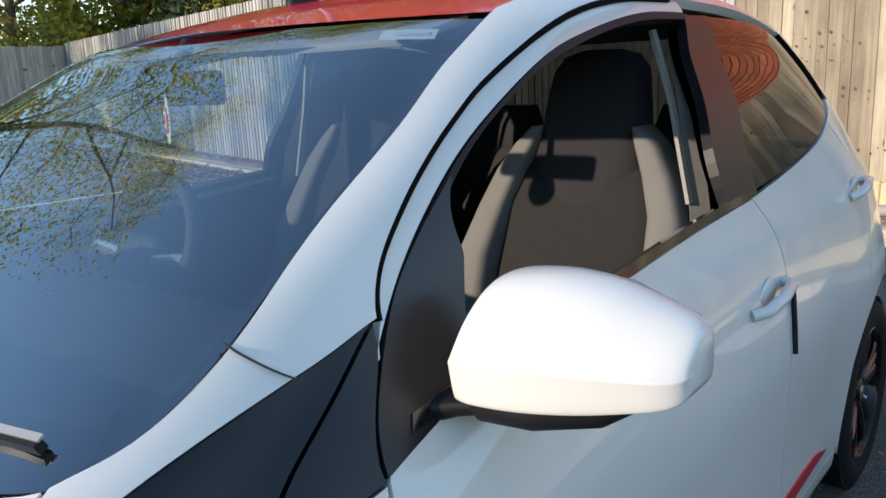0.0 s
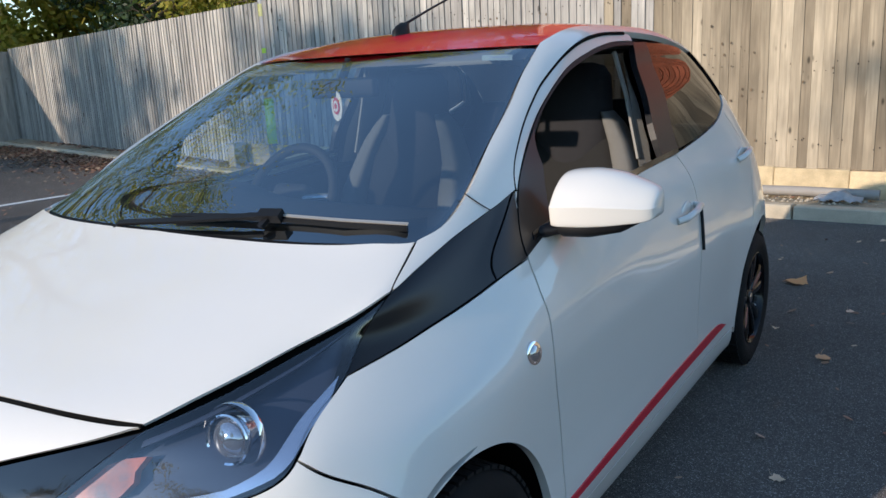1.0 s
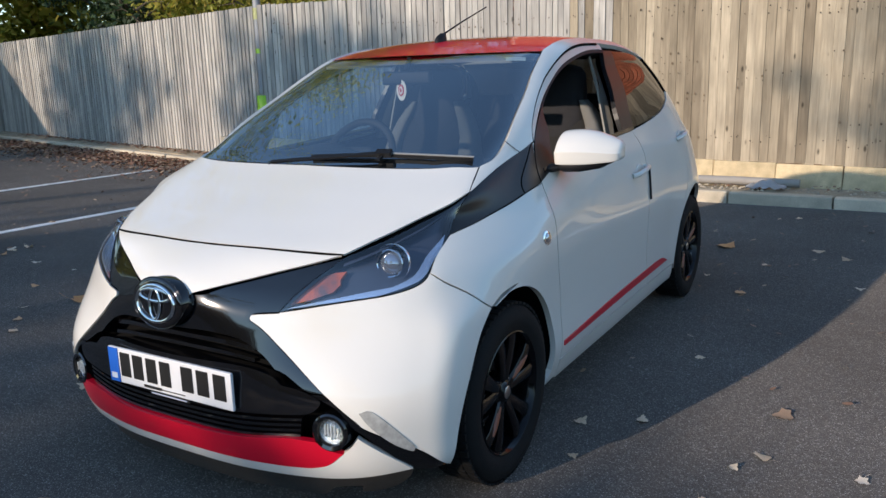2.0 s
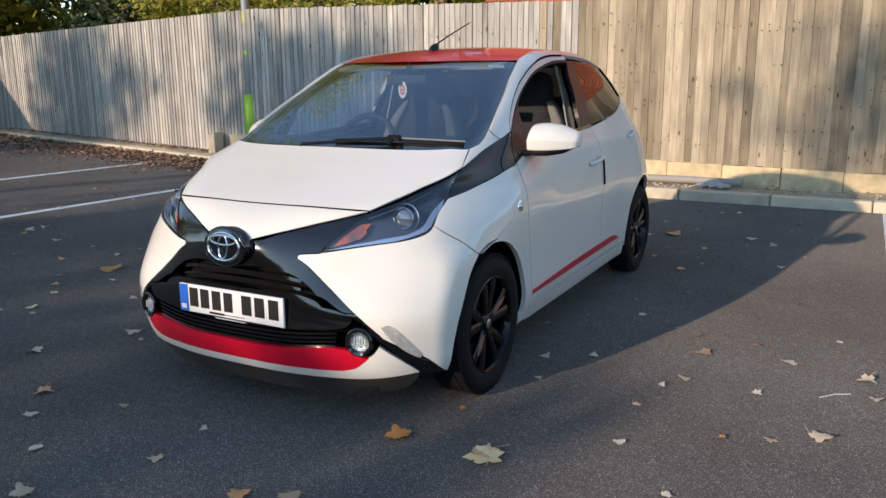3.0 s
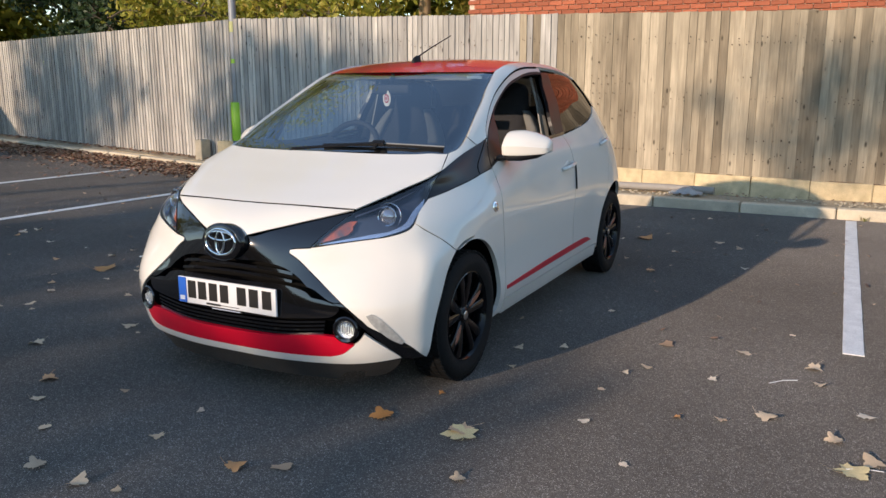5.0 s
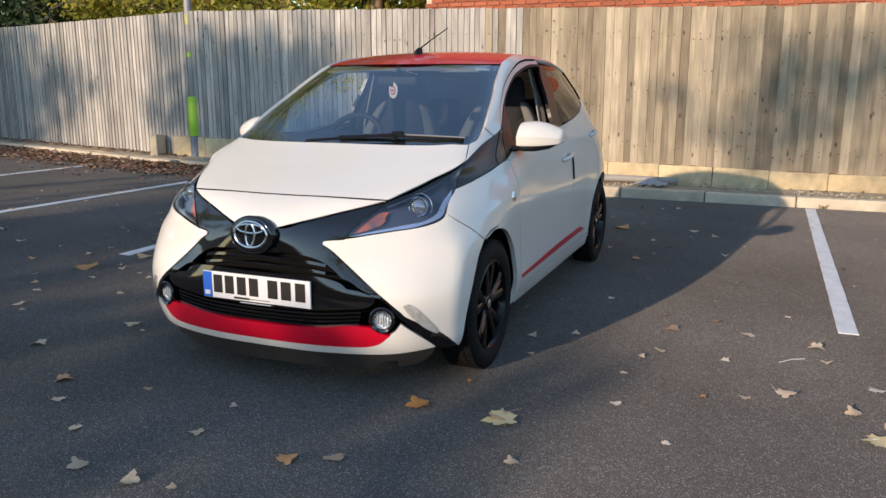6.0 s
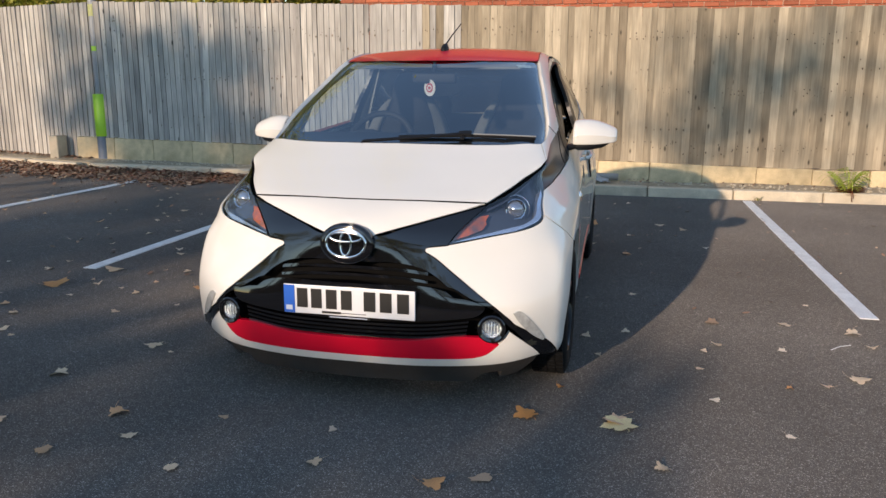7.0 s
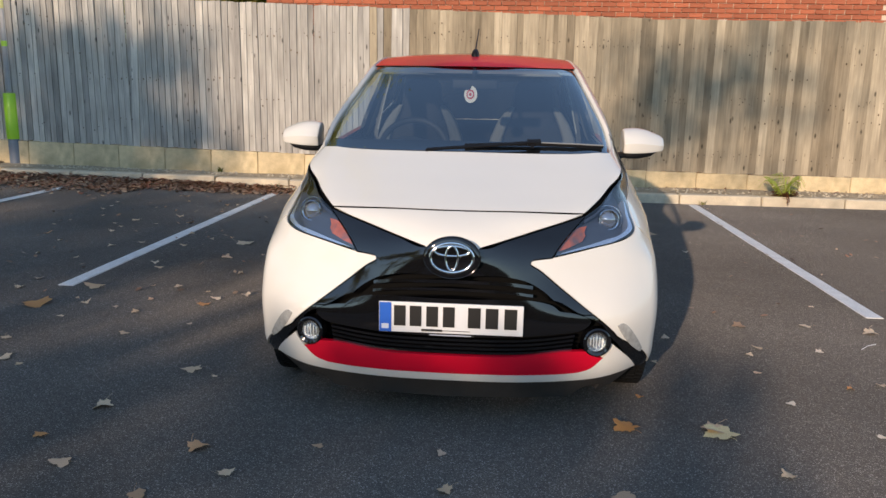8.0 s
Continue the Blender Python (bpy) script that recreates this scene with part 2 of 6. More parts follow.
def leaf_material(name, colours, per_island=True, through=0.35):
    """Leaves whose colour changes from one to the next, with some light coming through."""
    m = bpy.data.materials.new(name)
    m.use_nodes = True
    nodes, links = m.node_tree.nodes, m.node_tree.links
    b = nodes["Principled BSDF"]
    b.inputs["Roughness"].default_value = 0.55
    src = nodes.new("ShaderNodeNewGeometry").outputs["Random Per Island"] if per_island else nodes.new("ShaderNodeObjectInfo").outputs["Random"]
    ramp = nodes.new("ShaderNodeValToRGB")
    ramp.color_ramp.interpolation = "LINEAR"
    while len(ramp.color_ramp.elements) < len(colours):
        ramp.color_ramp.elements.new(0.5)
    for i, (el, c) in enumerate(zip(ramp.color_ramp.elements, colours)):
        el.position = i / (len(colours) - 1)
        el.color = (*c, 1)
    links.new(src, ramp.inputs[0])
    co = nodes.new("ShaderNodeTexCoord").outputs["Object"]
    n = nodes.new("ShaderNodeTexNoise")
    n.inputs["Scale"].default_value = 60.0
    links.new(co, n.inputs["Vector"])
    r = nodes.new("ShaderNodeMapRange")
    r.inputs["To Min"].default_value = 0.6
    r.inputs["To Max"].default_value = 1.4
    links.new(n.outputs["Fac"], r.inputs["Value"])
    sc = nodes.new("ShaderNodeVectorMath")
    sc.operation = "SCALE"
    links.new(ramp.outputs[0], sc.inputs[0])
    links.new(r.outputs[0], sc.inputs["Scale"])
    links.new(sc.outputs[0], b.inputs["Base Color"])
    if through:
        t = nodes.new("ShaderNodeBsdfTranslucent")
        links.new(sc.outputs[0], t.inputs[0])
        mix = nodes.new("ShaderNodeMixShader")
        mix.inputs[0].default_value = through
        links.new(b.outputs[0], mix.inputs[1])
        links.new(t.outputs[0], mix.inputs[2])
        links.new(mix.outputs[0], nodes["Material Output"].inputs[0])
    return m


ASPHALT = asphalt_material()
BOARD = board_material("silvered_board", (0.30, 0.285, 0.262), (0.40, 0.38, 0.345), (0.51, 0.485, 0.435))
BROWN_BOARD = board_material("brown_board", (0.215, 0.175, 0.122), (0.315, 0.262, 0.185), (0.45, 0.38, 0.275))
ROAD_PAINT = material("worn_white_line", (0.80, 0.80, 0.78), 0.7, vary=0.25, scale=9, grain=0.3, grain_scale=140, bump=0.4, bump_scale=200)
CONCRETE = material("concrete_block", (0.60, 0.48, 0.29), 0.9, vary=0.4, scale=9, grain=0.25, grain_scale=140, bump=0.35, bump_scale=90, per_object=0.15, tone=(0.30, 0.235, 0.13))
KERB = material("concrete_kerb", (0.58, 0.50, 0.37), 0.9, vary=0.3, scale=6, grain=0.25, grain_scale=150, bump=0.35, bump_scale=120, per_object=0.1, tone=(0.24, 0.22, 0.17))
SOIL = material("gravel_soil", (0.36, 0.30, 0.21), 0.95, vary=0.5, scale=7, grain=0.5, grain_scale=90, bump=0.8, bump_scale=50)
BRICK = material("red_brick", (0.36, 0.105, 0.052), 0.85, vary=0.25, scale=12, grain=0.2, grain_scale=150, bump=0.3, bump_scale=120, per_object=0.22, per_island=0.22)
MORTAR = material("mortar", (0.62, 0.50, 0.39), 0.95, vary=0.2, scale=20, bump=0.3, bump_scale=200)
ROOF_TILE = material("roof_tile", (0.12, 0.09, 0.08), 0.85, vary=0.3, scale=6)
POLE_GREY = material("galvanised_pole", (0.27, 0.28, 0.29), 0.55, metal=0.15, vary=0.15, scale=12)
POLE_BASE = material("blue_grey_pole_base", (0.13, 0.16, 0.20), 0.55, vary=0.2, scale=10)
LABEL_YELLOW = material("dull_yellow_label", (0.42, 0.42, 0.16), 0.5, vary=0.4, scale=30)
LIME = material("lime_green_sleeve", (0.30, 0.58, 0.02), 0.4, vary=0.1, scale=6)
BARK = material("bark", (0.11, 0.085, 0.06), 0.95, vary=0.4, scale=6, bump=0.8, bump_scale=25)
PALE_BARK = material("pale_bark", (0.30, 0.21, 0.12), 0.95, vary=0.4, scale=6, bump=0.7, bump_scale=25)
AUTUMN = leaf_material("autumn_foliage", [(0.18, 0.22, 0.03), (0.40, 0.40, 0.06), (0.60, 0.52, 0.11), (0.22, 0.27, 0.04), (0.50, 0.38, 0.08)], through=0.5)
EVERGREEN = leaf_material("evergreen_foliage", [(0.015, 0.035, 0.012), (0.03, 0.06, 0.02), (0.05, 0.08, 0.02)], through=0.15)
LITTER = leaf_material("brown_leaf_litter", [(0.22, 0.08, 0.045), (0.36, 0.20, 0.12), (0.09, 0.05, 0.035), (0.50, 0.36, 0.24), (0.20, 0.09, 0.06)], through=0.1)
FALLEN = leaf_material("fallen_leaf", [(0.66, 0.47, 0.29), (0.76, 0.60, 0.42), (0.62, 0.27, 0.08), (0.82, 0.71, 0.55), (0.46, 0.29, 0.17)], per_island=False, through=0.1)
YELLOW_LEAF = leaf_material("yellow_leaf", [(0.84, 0.68, 0.36), (0.78, 0.62, 0.32)], per_island=False, through=0.1)
FERN_GREEN = leaf_material("fern_green", [(0.36, 0.46, 0.06), (0.52, 0.58, 0.12), (0.42, 0.52, 0.08)])
FERN_BROWN = leaf_material("fern_brown", [(0.20, 0.07, 0.03), (0.12, 0.05, 0.025)], through=0.1)
KNOT = material("board_knot", (0.12, 0.085, 0.052), 0.8, vary=0.4, scale=60, per_island=0.5)
RUST = material("rusty_nail", (0.05, 0.035, 0.025), 0.8, vary=0.3, scale=40)
RAG = material("white_cloth", (0.7, 0.7, 0.7), 0.9, vary=0.15, scale=30)
PIPE = material("grey_pipe", (0.30, 0.28, 0.25), 0.7, vary=0.2)
WEED = leaf_material("weeds", [(0.10, 0.13, 0.03), (0.22, 0.20, 0.06)], through=0.2)


# ---- the car's outer form: plan outlines at several heights, right half, nose at y = 0 ----
PLANS = []


def plan(z, *points):
    """One plan outline at height z: thirteen (x, y) from the nose round the side to the tail."""
    PLANS.append((z, np.array(points, float)))


plan(0.14, (0, .06), (.27, .075), (.50, .13), (.64, .24), (.71, .36), (.74, .67), (.74, 1.1), (.745, 1.8), (.745, 2.5), (.74, 3.0), (.66, 3.28), (.38, 3.36), (0, 3.38))
plan(0.22, (0, .02), (.27, .03), (.53, .095), (.697, .215), (.775, .33), (.79, .67), (.775, 1.1), (.775, 1.8), (.775, 2.5), (.785, 3.0), (.70, 3.31), (.41, 3.41), (0, 3.43))
plan(0.32, (0, 0), (.27, .012), (.54, .08), (.718, .2), (.788, .33), (.80, .67), (.80, 1.1), (.79, 1.8), (.787, 2.5), (.795, 3.0), (.71, 3.32), (.42, 3.42), (0, 3.44))
plan(0.45, (0, .005), (.27, .018), (.56, .09), (.724, .205), (.795, .34), (.807, .67), (.797, 1.1), (.79, 1.8), (.79, 2.5), (.803, 3.0), (.72, 3.33), (.42, 3.43), (0, 3.455))
plan(0.60, (0, .008), (.27, .05), (.52, .15), (.703, .265), (.783, .378), (.807, .67), (.798, 1.1), (.79, 1.8), (.797, 2.5), (.805, 3.0), (.72, 3.33), (.42, 3.43), (0, 3.455))
plan(0.68, (0, .015), (.27, .075), (.47, .155), (.66, .275), (.755, .42), (.803, .70), (.80, 1.1), (.79, 1.8), (.797, 2.5), (.80, 3.0), (.715, 3.32), (.42, 3.42), (0, 3.445))
plan(0.74, (0, .045), (.27, .11), (.47, .19), (.66, .315), (.735, .45), (.795, .75), (.797, 1.1), (.783, 1.8), (.79, 2.5), (.79, 3.0), (.705, 3.31), (.42, 3.41), (0, 3.435))
plan(0.80, (0, .145), (.27, .175), (.477, .243), (.61, .345), (.70, .50), (.765, .80), (.79, 1.1), (.772, 1.8), (.78, 2.5), (.778, 3.0), (.695, 3.29), (.41, 3.40), (0, 3.425))
plan(0.86, (0, .30), (.27, .325), (.50, .375), (.60, .45), (.665, .56), (.73, .82), (.765, 1.1), (.76, 1.8), (.768, 2.5), (.765, 3.0), (.68, 3.28), (.41, 3.39), (0, 3.415))
plan(0.92, (0, .47), (.28, .485), (.50, .52), (.615, .57), (.672, .63), (.70, .84), (.735, 1.1), (.742, 1.8), (.752, 2.5), (.748, 3.0), (.66, 3.265), (.40, 3.37), (0, 3.40))
plan(1.00, (0, .68), (.30, .69), (.50, .72), (.60, .76), (.645, .83), (.675, .97), (.695, 1.15), (.703, 1.8), (.712, 2.5), (.71, 2.98), (.62, 3.24), (.38, 3.35), (0, 3.38))
plan(1.10, (0, .85), (.28, .87), (.47, .90), (.575, .94), (.625, 1.0), (.65, 1.10), (.66, 1.25), (.667, 1.8), (.675, 2.5), (.665, 2.95), (.59, 3.17), (.36, 3.28), (0, 3.31))
plan(1.20, (0, 1.03), (.28, 1.05), (.45, 1.08), (.55, 1.13), (.595, 1.2), (.615, 1.28), (.622, 1.4), (.63, 1.85), (.637, 2.5), (.62, 2.88), (.56, 3.08), (.34, 3.19), (0, 3.22))
plan(1.30, (0, 1.22), (.27, 1.24), (.43, 1.27), (.515, 1.32), (.56, 1.40), (.578, 1.50), (.585, 1.6), (.59, 1.9), (.592, 2.45), (.575, 2.77), (.52, 2.95), (.32, 3.06), (0, 3.09))
plan(1.36, (0, 1.34), (.27, 1.36), (.42, 1.4), (.49, 1.45), (.53, 1.52), (.555, 1.62), (.565, 1.72), (.572, 1.95), (.572, 2.4), (.55, 2.66), (.50, 2.82), (.30, 2.93), (0, 2.96))
plan(1.40, (0, 1.50), (.25, 1.52), (.38, 1.55), (.45, 1.59), (.495, 1.65), (.52, 1.74), (.535, 1.83), (.542, 2.0), (.54, 2.37), (.515, 2.56), (.45, 2.71), (.28, 2.81), (0, 2.84))
plan(1.43, (0, 1.66), (.20, 1.68), (.33, 1.70), (.40, 1.74), (.44, 1.80), (.465, 1.87), (.478, 1.94), (.485, 2.06), (.482, 2.33), (.46, 2.47), (.40, 2.59), (.25, 2.68), (0, 2.71))
HZ = np.array([z for z, _ in PLANS])
HP = np.array([p for _, p in PLANS])
# slopes over height, shared by every column
HS = np.empty_like(HP)
HS[1:-1] = (HP[2:] - HP[:-2]) / (HZ[2:] - HZ[:-2])[:, None, None]
HS[0] = (HP[1] - HP[0]) / (HZ[1] - HZ[0])
HS[-1] = (HP[-1] - HP[-2]) / (HZ[-1] - HZ[-2])


def column(a, k):
    """Values of the control rows a (..., 13, 2) at the place k along the outline."""
    i = int(min(max(math.floor(k), 0), 11))
    f = k - i
    mirror = np.array([-1.0, 1.0])
    p0 = a[..., i - 1, :] if i > 0 else a[..., 1, :] * mirror
    p1, p2 = a[..., i, :], a[..., i + 1, :]
    p3 = a[..., i + 2, :] if i < 11 else a[..., 11, :] * mirror
    return 0.5 * (2 * p1 + (p2 - p0) * f + (2 * p0 - 5 * p1 + 4 * p2 - p3) * f * f + (3 * p1 - p0 - 3 * p2 + p3) * f ** 3)


def hull(k, z):
    """The point of the outer form at the place k along the outline (0 nose, 12 tail) and height z."""
    j = int(min(max(np.searchsorted(HZ, z) - 1, 0), len(HZ) - 2))
    h = HZ[j + 1] - HZ[j]
    f = (z - HZ[j]) / h
    a, b = column(HP[j:j + 2], k)
    s, t = column(HS[j:j + 2], k) * h
    x, y = a * (2 * f ** 3 - 3 * f * f + 1) + s * (f ** 3 - 2 * f * f + f) + b * (3 * f * f - 2 * f ** 3) + t * (f ** 3 - f * f)
    return np.array((x, y, z))


def hull_normal(k, z):
    a = hull(min(k + 0.02, 12), z) - hull(max(k - 0.02, 0), z)
    b = hull(k, z + 0.006) - hull(k, z - 0.006)
    n = np.cross(a, b)
    if k < 0.02 or k > 11.98:
        n[0] = 0
    return n / np.linalg.norm(n)


def hull_at(z, x=None, y=None):
    """The k at height z where the outer form has that x (at the front) or that y (along the side)."""
    lo, hi = (0.0, 4.0) if y is None else (2.0, 10.5)
    for _ in range(40):
        mid = (lo + hi) / 2
        p = hull(mid, z)
        if (p[0] < x) if y is None else (p[1] < y):
            lo = mid
        else:
            hi = mid
    return lo


# ---- building helpers ----
from mathutils.geometry import delaunay_2d_cdt


def link_mesh(name, verts, faces, mat, parent=None, label="", smooth=True, normals=None, mats=None, face_mats=None):
    me = bpy.data.meshes.new(name)
    me.from_pydata([tuple(v) for v in verts], [], faces)
    for m in (mats or [mat]):
        me.materials.append(m)
    if face_mats is not None:
        me.polygons.foreach_set("material_index", face_mats)
    if smooth:
        me.polygons.foreach_set("use_smooth", [True] * len(me.polygons))
    me.update()
    if normals is not None:
        me.normals_split_custom_set_from_vertices([tuple(n) for n in normals])
    ob = new(name, me)
    if parent is not None:
        ob.parent = parent
        ob.matrix_parent_inverse = parent.matrix_world.inverted()
    if label:
        tagged(ob, label)
    return ob


def part(name, bm, mat, parent=None, label="", smooth=None):
    """Links a bmesh as one mesh object under a thing or a part. smooth: the angle in degrees over which edges stay sharp."""
    bmesh.ops.recalc_face_normals(bm, faces=bm.faces)
    me = bpy.data.meshes.new(name)
    if smooth is not None:
        for f in bm.faces:
            f.smooth = True
        for e in bm.edges:
            e.smooth = len(e.link_faces) == 2 and e.calc_face_angle(0) < radians(smooth)
    bm.to_mesh(me)
    bm.free()
    me.materials.append(mat)
    ob = new(name, me)
    if parent is not None:
        ob.parent = parent
        ob.matrix_parent_inverse = parent.matrix_world.inverted()
    if label:
        tagged(ob, label)
    return ob


def thing(name, place, label, category, group="", kind=""):
    """An Empty at the base of a thing; its parts hang from it."""
    ob = new(name)
    ob.empty_display_size = 0.1
    ob.matrix_world = Matrix.Translation(place)
    bpy.context.view_layer.update()
    return tagged(ob, label, category, group, kind)


def box(bm, centre, size, turn=None, bevel=0.0, segments=2):
    m = Matrix.Translation(centre) @ (turn or Matrix()) @ Matrix.Diagonal((*size, 1))
    made = bmesh.ops.create_cube(bm, size=1, matrix=m)
    if bevel:
        edges = list({e for v in made["verts"] for e in v.link_edges})
        bmesh.ops.bevel(bm, geom=edges, offset=bevel, segments=segments, profile=0.6, affect="EDGES")
    return bm


def loft(bm, rings, close=True, cap=True):
    """Skins a list of rings of equal length."""
    rows = [[bm.verts.new(p) for p in ring] for ring in rings]
    n = len(rows[0])
    for a, b in zip(rows, rows[1:]):
        for i in range(n if close else n - 1):
            bm.faces.new((a[i], a[(i + 1) % n], b[(i + 1) % n], b[i]))
    if cap:
        bm.faces.new(rows[0][::-1])
        bm.faces.new(rows[-1])
    return bm


def tube(bm, points, radius, sides=8, taper=None):
    """A round bar along points; radius may shrink to taper at the end."""
    pts = [Vector(p) for p in points]
    rings = []
    for i, p in enumerate(pts):
        d = (pts[min(i + 1, len(pts) - 1)] - pts[max(i - 1, 0)]).normalized()
        a = d.orthogonal().normalized() if i == 0 else (last - d * last.dot(d)).normalized()
        last = a
        c = d.cross(a)
        r = radius if taper is None else radius + (taper - radius) * i / (len(pts) - 1)
        rings.append([p + (a * math.cos(2 * math.pi * j / sides) + c * math.sin(2 * math.pi * j / sides)) * r for j in range(sides)])
    return loft(bm, rings)


def lathe(bm, profile, centre, axis_x=True, sides=48):
    """Turns (across, radius) pairs round the car's cross axis (or the upright) through centre."""
    rings = []
    for a, r in profile:
        ring = []
        for j in range(sides):
            t = 2 * math.pi * j / sides
            ring.append((centre[0] + a, centre[1] + r * math.cos(t), centre[2] + r * math.sin(t)) if axis_x else (centre[0] + r * math.cos(t), centre[1] + r * math.sin(t), centre[2] + a))
        rings.append(ring)
    return loft(bm, rings, cap=False)


def curve(points, fine=6):
    """A smooth line through points, of any dimension."""
    p = [np.array(q, float) for q in points]
    if len(p) < 3:
        return [tuple(q) for q in p]
    p = [2 * p[0] - p[1]] + p + [2 * p[-1] - p[-2]]
    out = []
    for i in range(1, len(p) - 2):
        for s in range(fine):
            f = s / fine
            out.append(tuple(0.5 * (2 * p[i] + (p[i + 1] - p[i - 1]) * f + (2 * p[i - 1] - 5 * p[i] + 4 * p[i + 1] - p[i + 2]) * f * f + (3 * p[i] - p[i - 1] - 3 * p[i + 1] + p[i + 2]) * f ** 3)))
    out.append(tuple(p[-2]))
    return out


def outline(*runs):
    """A closed outline from smooth runs that meet at corners."""
    pts = []
    for run in runs:
        for q in curve(run):
            if not pts or abs(q[0] - pts[-1][0]) + abs(q[1] - pts[-1][1]) > 1e-5:
                pts.append(q)
    if abs(pts[0][0] - pts[-1][0]) + abs(pts[0][1] - pts[-1][1]) < 1e-4:
        pts.pop()
    return pts


def metric(k, z):
    a = np.linalg.norm(hull(min(k + 0.05, 12), z) - hull(max(k - 0.05, 0), z)) / (min(k + 0.05, 12) - max(k - 0.05, 0))
    b = np.linalg.norm(hull(k, z + 0.01) - hull(k, z - 0.01)) / 0.02
    return max(a, 0.05), b


def shrink(pts, gap):
    """Draws an outline in by gap metres, but for points on the middle plane."""
    area = sum(a[0] * b[1] - b[0] * a[1] for a, b in zip(pts, pts[1:] + pts[:1]))
    turn = 1 if area > 0 else -1
    out = []
    for i, p in enumerate(pts):
        lk, lz = metric(*p)
        e = []
        for q, r in ((pts[i - 1], p), (p, pts[(i + 1) % len(pts)])):
            d = np.array(((r[0] - q[0]) * lk, (r[1] - q[1]) * lz))
            e.append(d / max(np.linalg.norm(d), 1e-9))
        n = np.array((-(e[0][1] + e[1][1]), e[0][0] + e[1][0])) * turn
        n = n / max(np.linalg.norm(n), 0.5)
        k = p[0] + n[0] * gap / lk
        out.append((0.0 if p[0] < 0.01 else 12.0 if p[0] > 11.99 else k, p[1] + n[1] * gap / lz))
    return out


def sheet(name, pts, mat, parent, label="", lift=0.0, rim=0.02, gap=0.0022, step=0.024, sides="both", bow=None):
    """A panel that lies on the car's outer form inside an outline of (k, z). sides: both gives one part for each flank, whole one part across the middle.
    bow: an extra lift by (k, z)."""
    pts = shrink(pts, gap) if gap else list(pts)
    ks = sum(p[0] for p in pts) / len(pts)
    zs = sum(p[1] for p in pts) / len(pts)
    lk, lz = metric(ks, zs)
    # long straight runs are cut up, so that their edges follow the curved form
    fine = []
    for p, q in zip(pts, pts[1:] + pts[:1]):
        cuts = max(1, math.ceil(math.hypot((q[0] - p[0]) * lk, (q[1] - p[1]) * lz) / (1.2 * step)))
        fine += [(p[0] + (q[0] - p[0]) * c / cuts, p[1] + (q[1] - p[1]) * c / cuts) for c in range(cuts)]
    pts = fine
    flat = [(k * lk, z * lz) for k, z in pts]
    n = len(flat)
    lo = np.min(flat, axis=0)
    hi = np.max(flat, axis=0)
    edges = [(i, (i + 1) % n) for i in range(n)]
    inner = []
    fa = np.array(flat)
    fb = np.roll(fa, -1, axis=0)
    fd = fb - fa
    fl = np.maximum((fd * fd).sum(1), 1e-12)
    for a in np.arange(lo[0] + step / 2, hi[0], step):
        for b in np.arange(lo[1] + step / 2, hi[1], step):
            q = np.array((a, b))
            f = np.clip(((q - fa) * fd).sum(1) / fl, 0, 1)
            if np.min(((fa + fd * f[:, None] - q) ** 2).sum(1)) > (0.35 * step) ** 2:
                inner.append((a, b))
    v2, _, tris, _, _, _ = delaunay_2d_cdt([Vector(p) for p in flat + inner], edges, [], 1, 1e-7)
    verts, norms = [], []
    for v in v2:
        k, z = min(max(v.x / lk, 0), 12), v.y / lz
        nn = hull_normal(k, z)
        up = lift + (bow(k, z) if bow else 0)
        verts.append(hull(k, z) + nn * up)
        norms.append(nn)
    faces = []
    for t in tris:
        a, b, c = (verts[i] for i in t[:3])
        faces.append(tuple(t) if np.dot(np.cross(b - a, c - a), norms[t[0]]) > 0 else tuple(t)[::-1])
    # the edge turns in
    count = {}
    for f in faces:
        for i in range(len(f)):
            e = (f[i], f[(i + 1) % len(f)])
            count[tuple(sorted(e))] = None if tuple(sorted(e)) in count else e
    if rim:
        for e in [e for e in count.values() if e]:
            k0, k1 = v2[e[0]].x / lk, v2[e[1]].x / lk
            if sides == "whole" and ((k0 < 0.01 and k1 < 0.01) or (k0 > 11.99 and k1 > 11.99)):
                continue
            base = len(verts)
            for i in e:
                verts.append(verts[i])
                verts.append(verts[i] - norms[i] * rim)
            out = np.cross(verts[e[1]] - verts[e[0]], norms[e[0]])
            out = out / max(np.linalg.norm(out), 1e-9)
            norms += [out] * 4
            faces.append((base + 2, base, base + 1, base + 3))
    flip = np.array((-1.0, 1.0, 1.0))
    if sides == "whole":
        m = len(verts)
        verts2 = verts + [v * flip for v in verts]
        norms2 = norms + [v * flip for v in norms]
        faces2 = faces + [tuple(i + m for i in f[::-1]) for f in faces]
        return [link_mesh(name, verts2, faces2, mat, parent, label, normals=norms2)]
    made = [link_mesh(name, verts, faces, mat, parent, label, normals=norms)]
    if sides == "both":
        made.append(link_mesh(name, [v * flip for v in verts], [f[::-1] for f in faces], mat, parent, label, normals=[v * flip for v in norms]))
    return made


def on(k, z, lift=0.0):
    return Vector(hull(k, z) + hull_normal(k, z) * lift)


def arc(cy, cz, r, a0, a1, n=14):
    """A wheel arch on the flank, as (k, z), from angle a0 to a1 (degrees, 0 to the tail)."""
    out = []
    for i in range(n + 1):
        a = radians(a0 + (a1 - a0) * i / n)
        z = cz + r * math.sin(a)
        out.append((hull_at(z, y=cy + r * math.cos(a)), z))
    return out


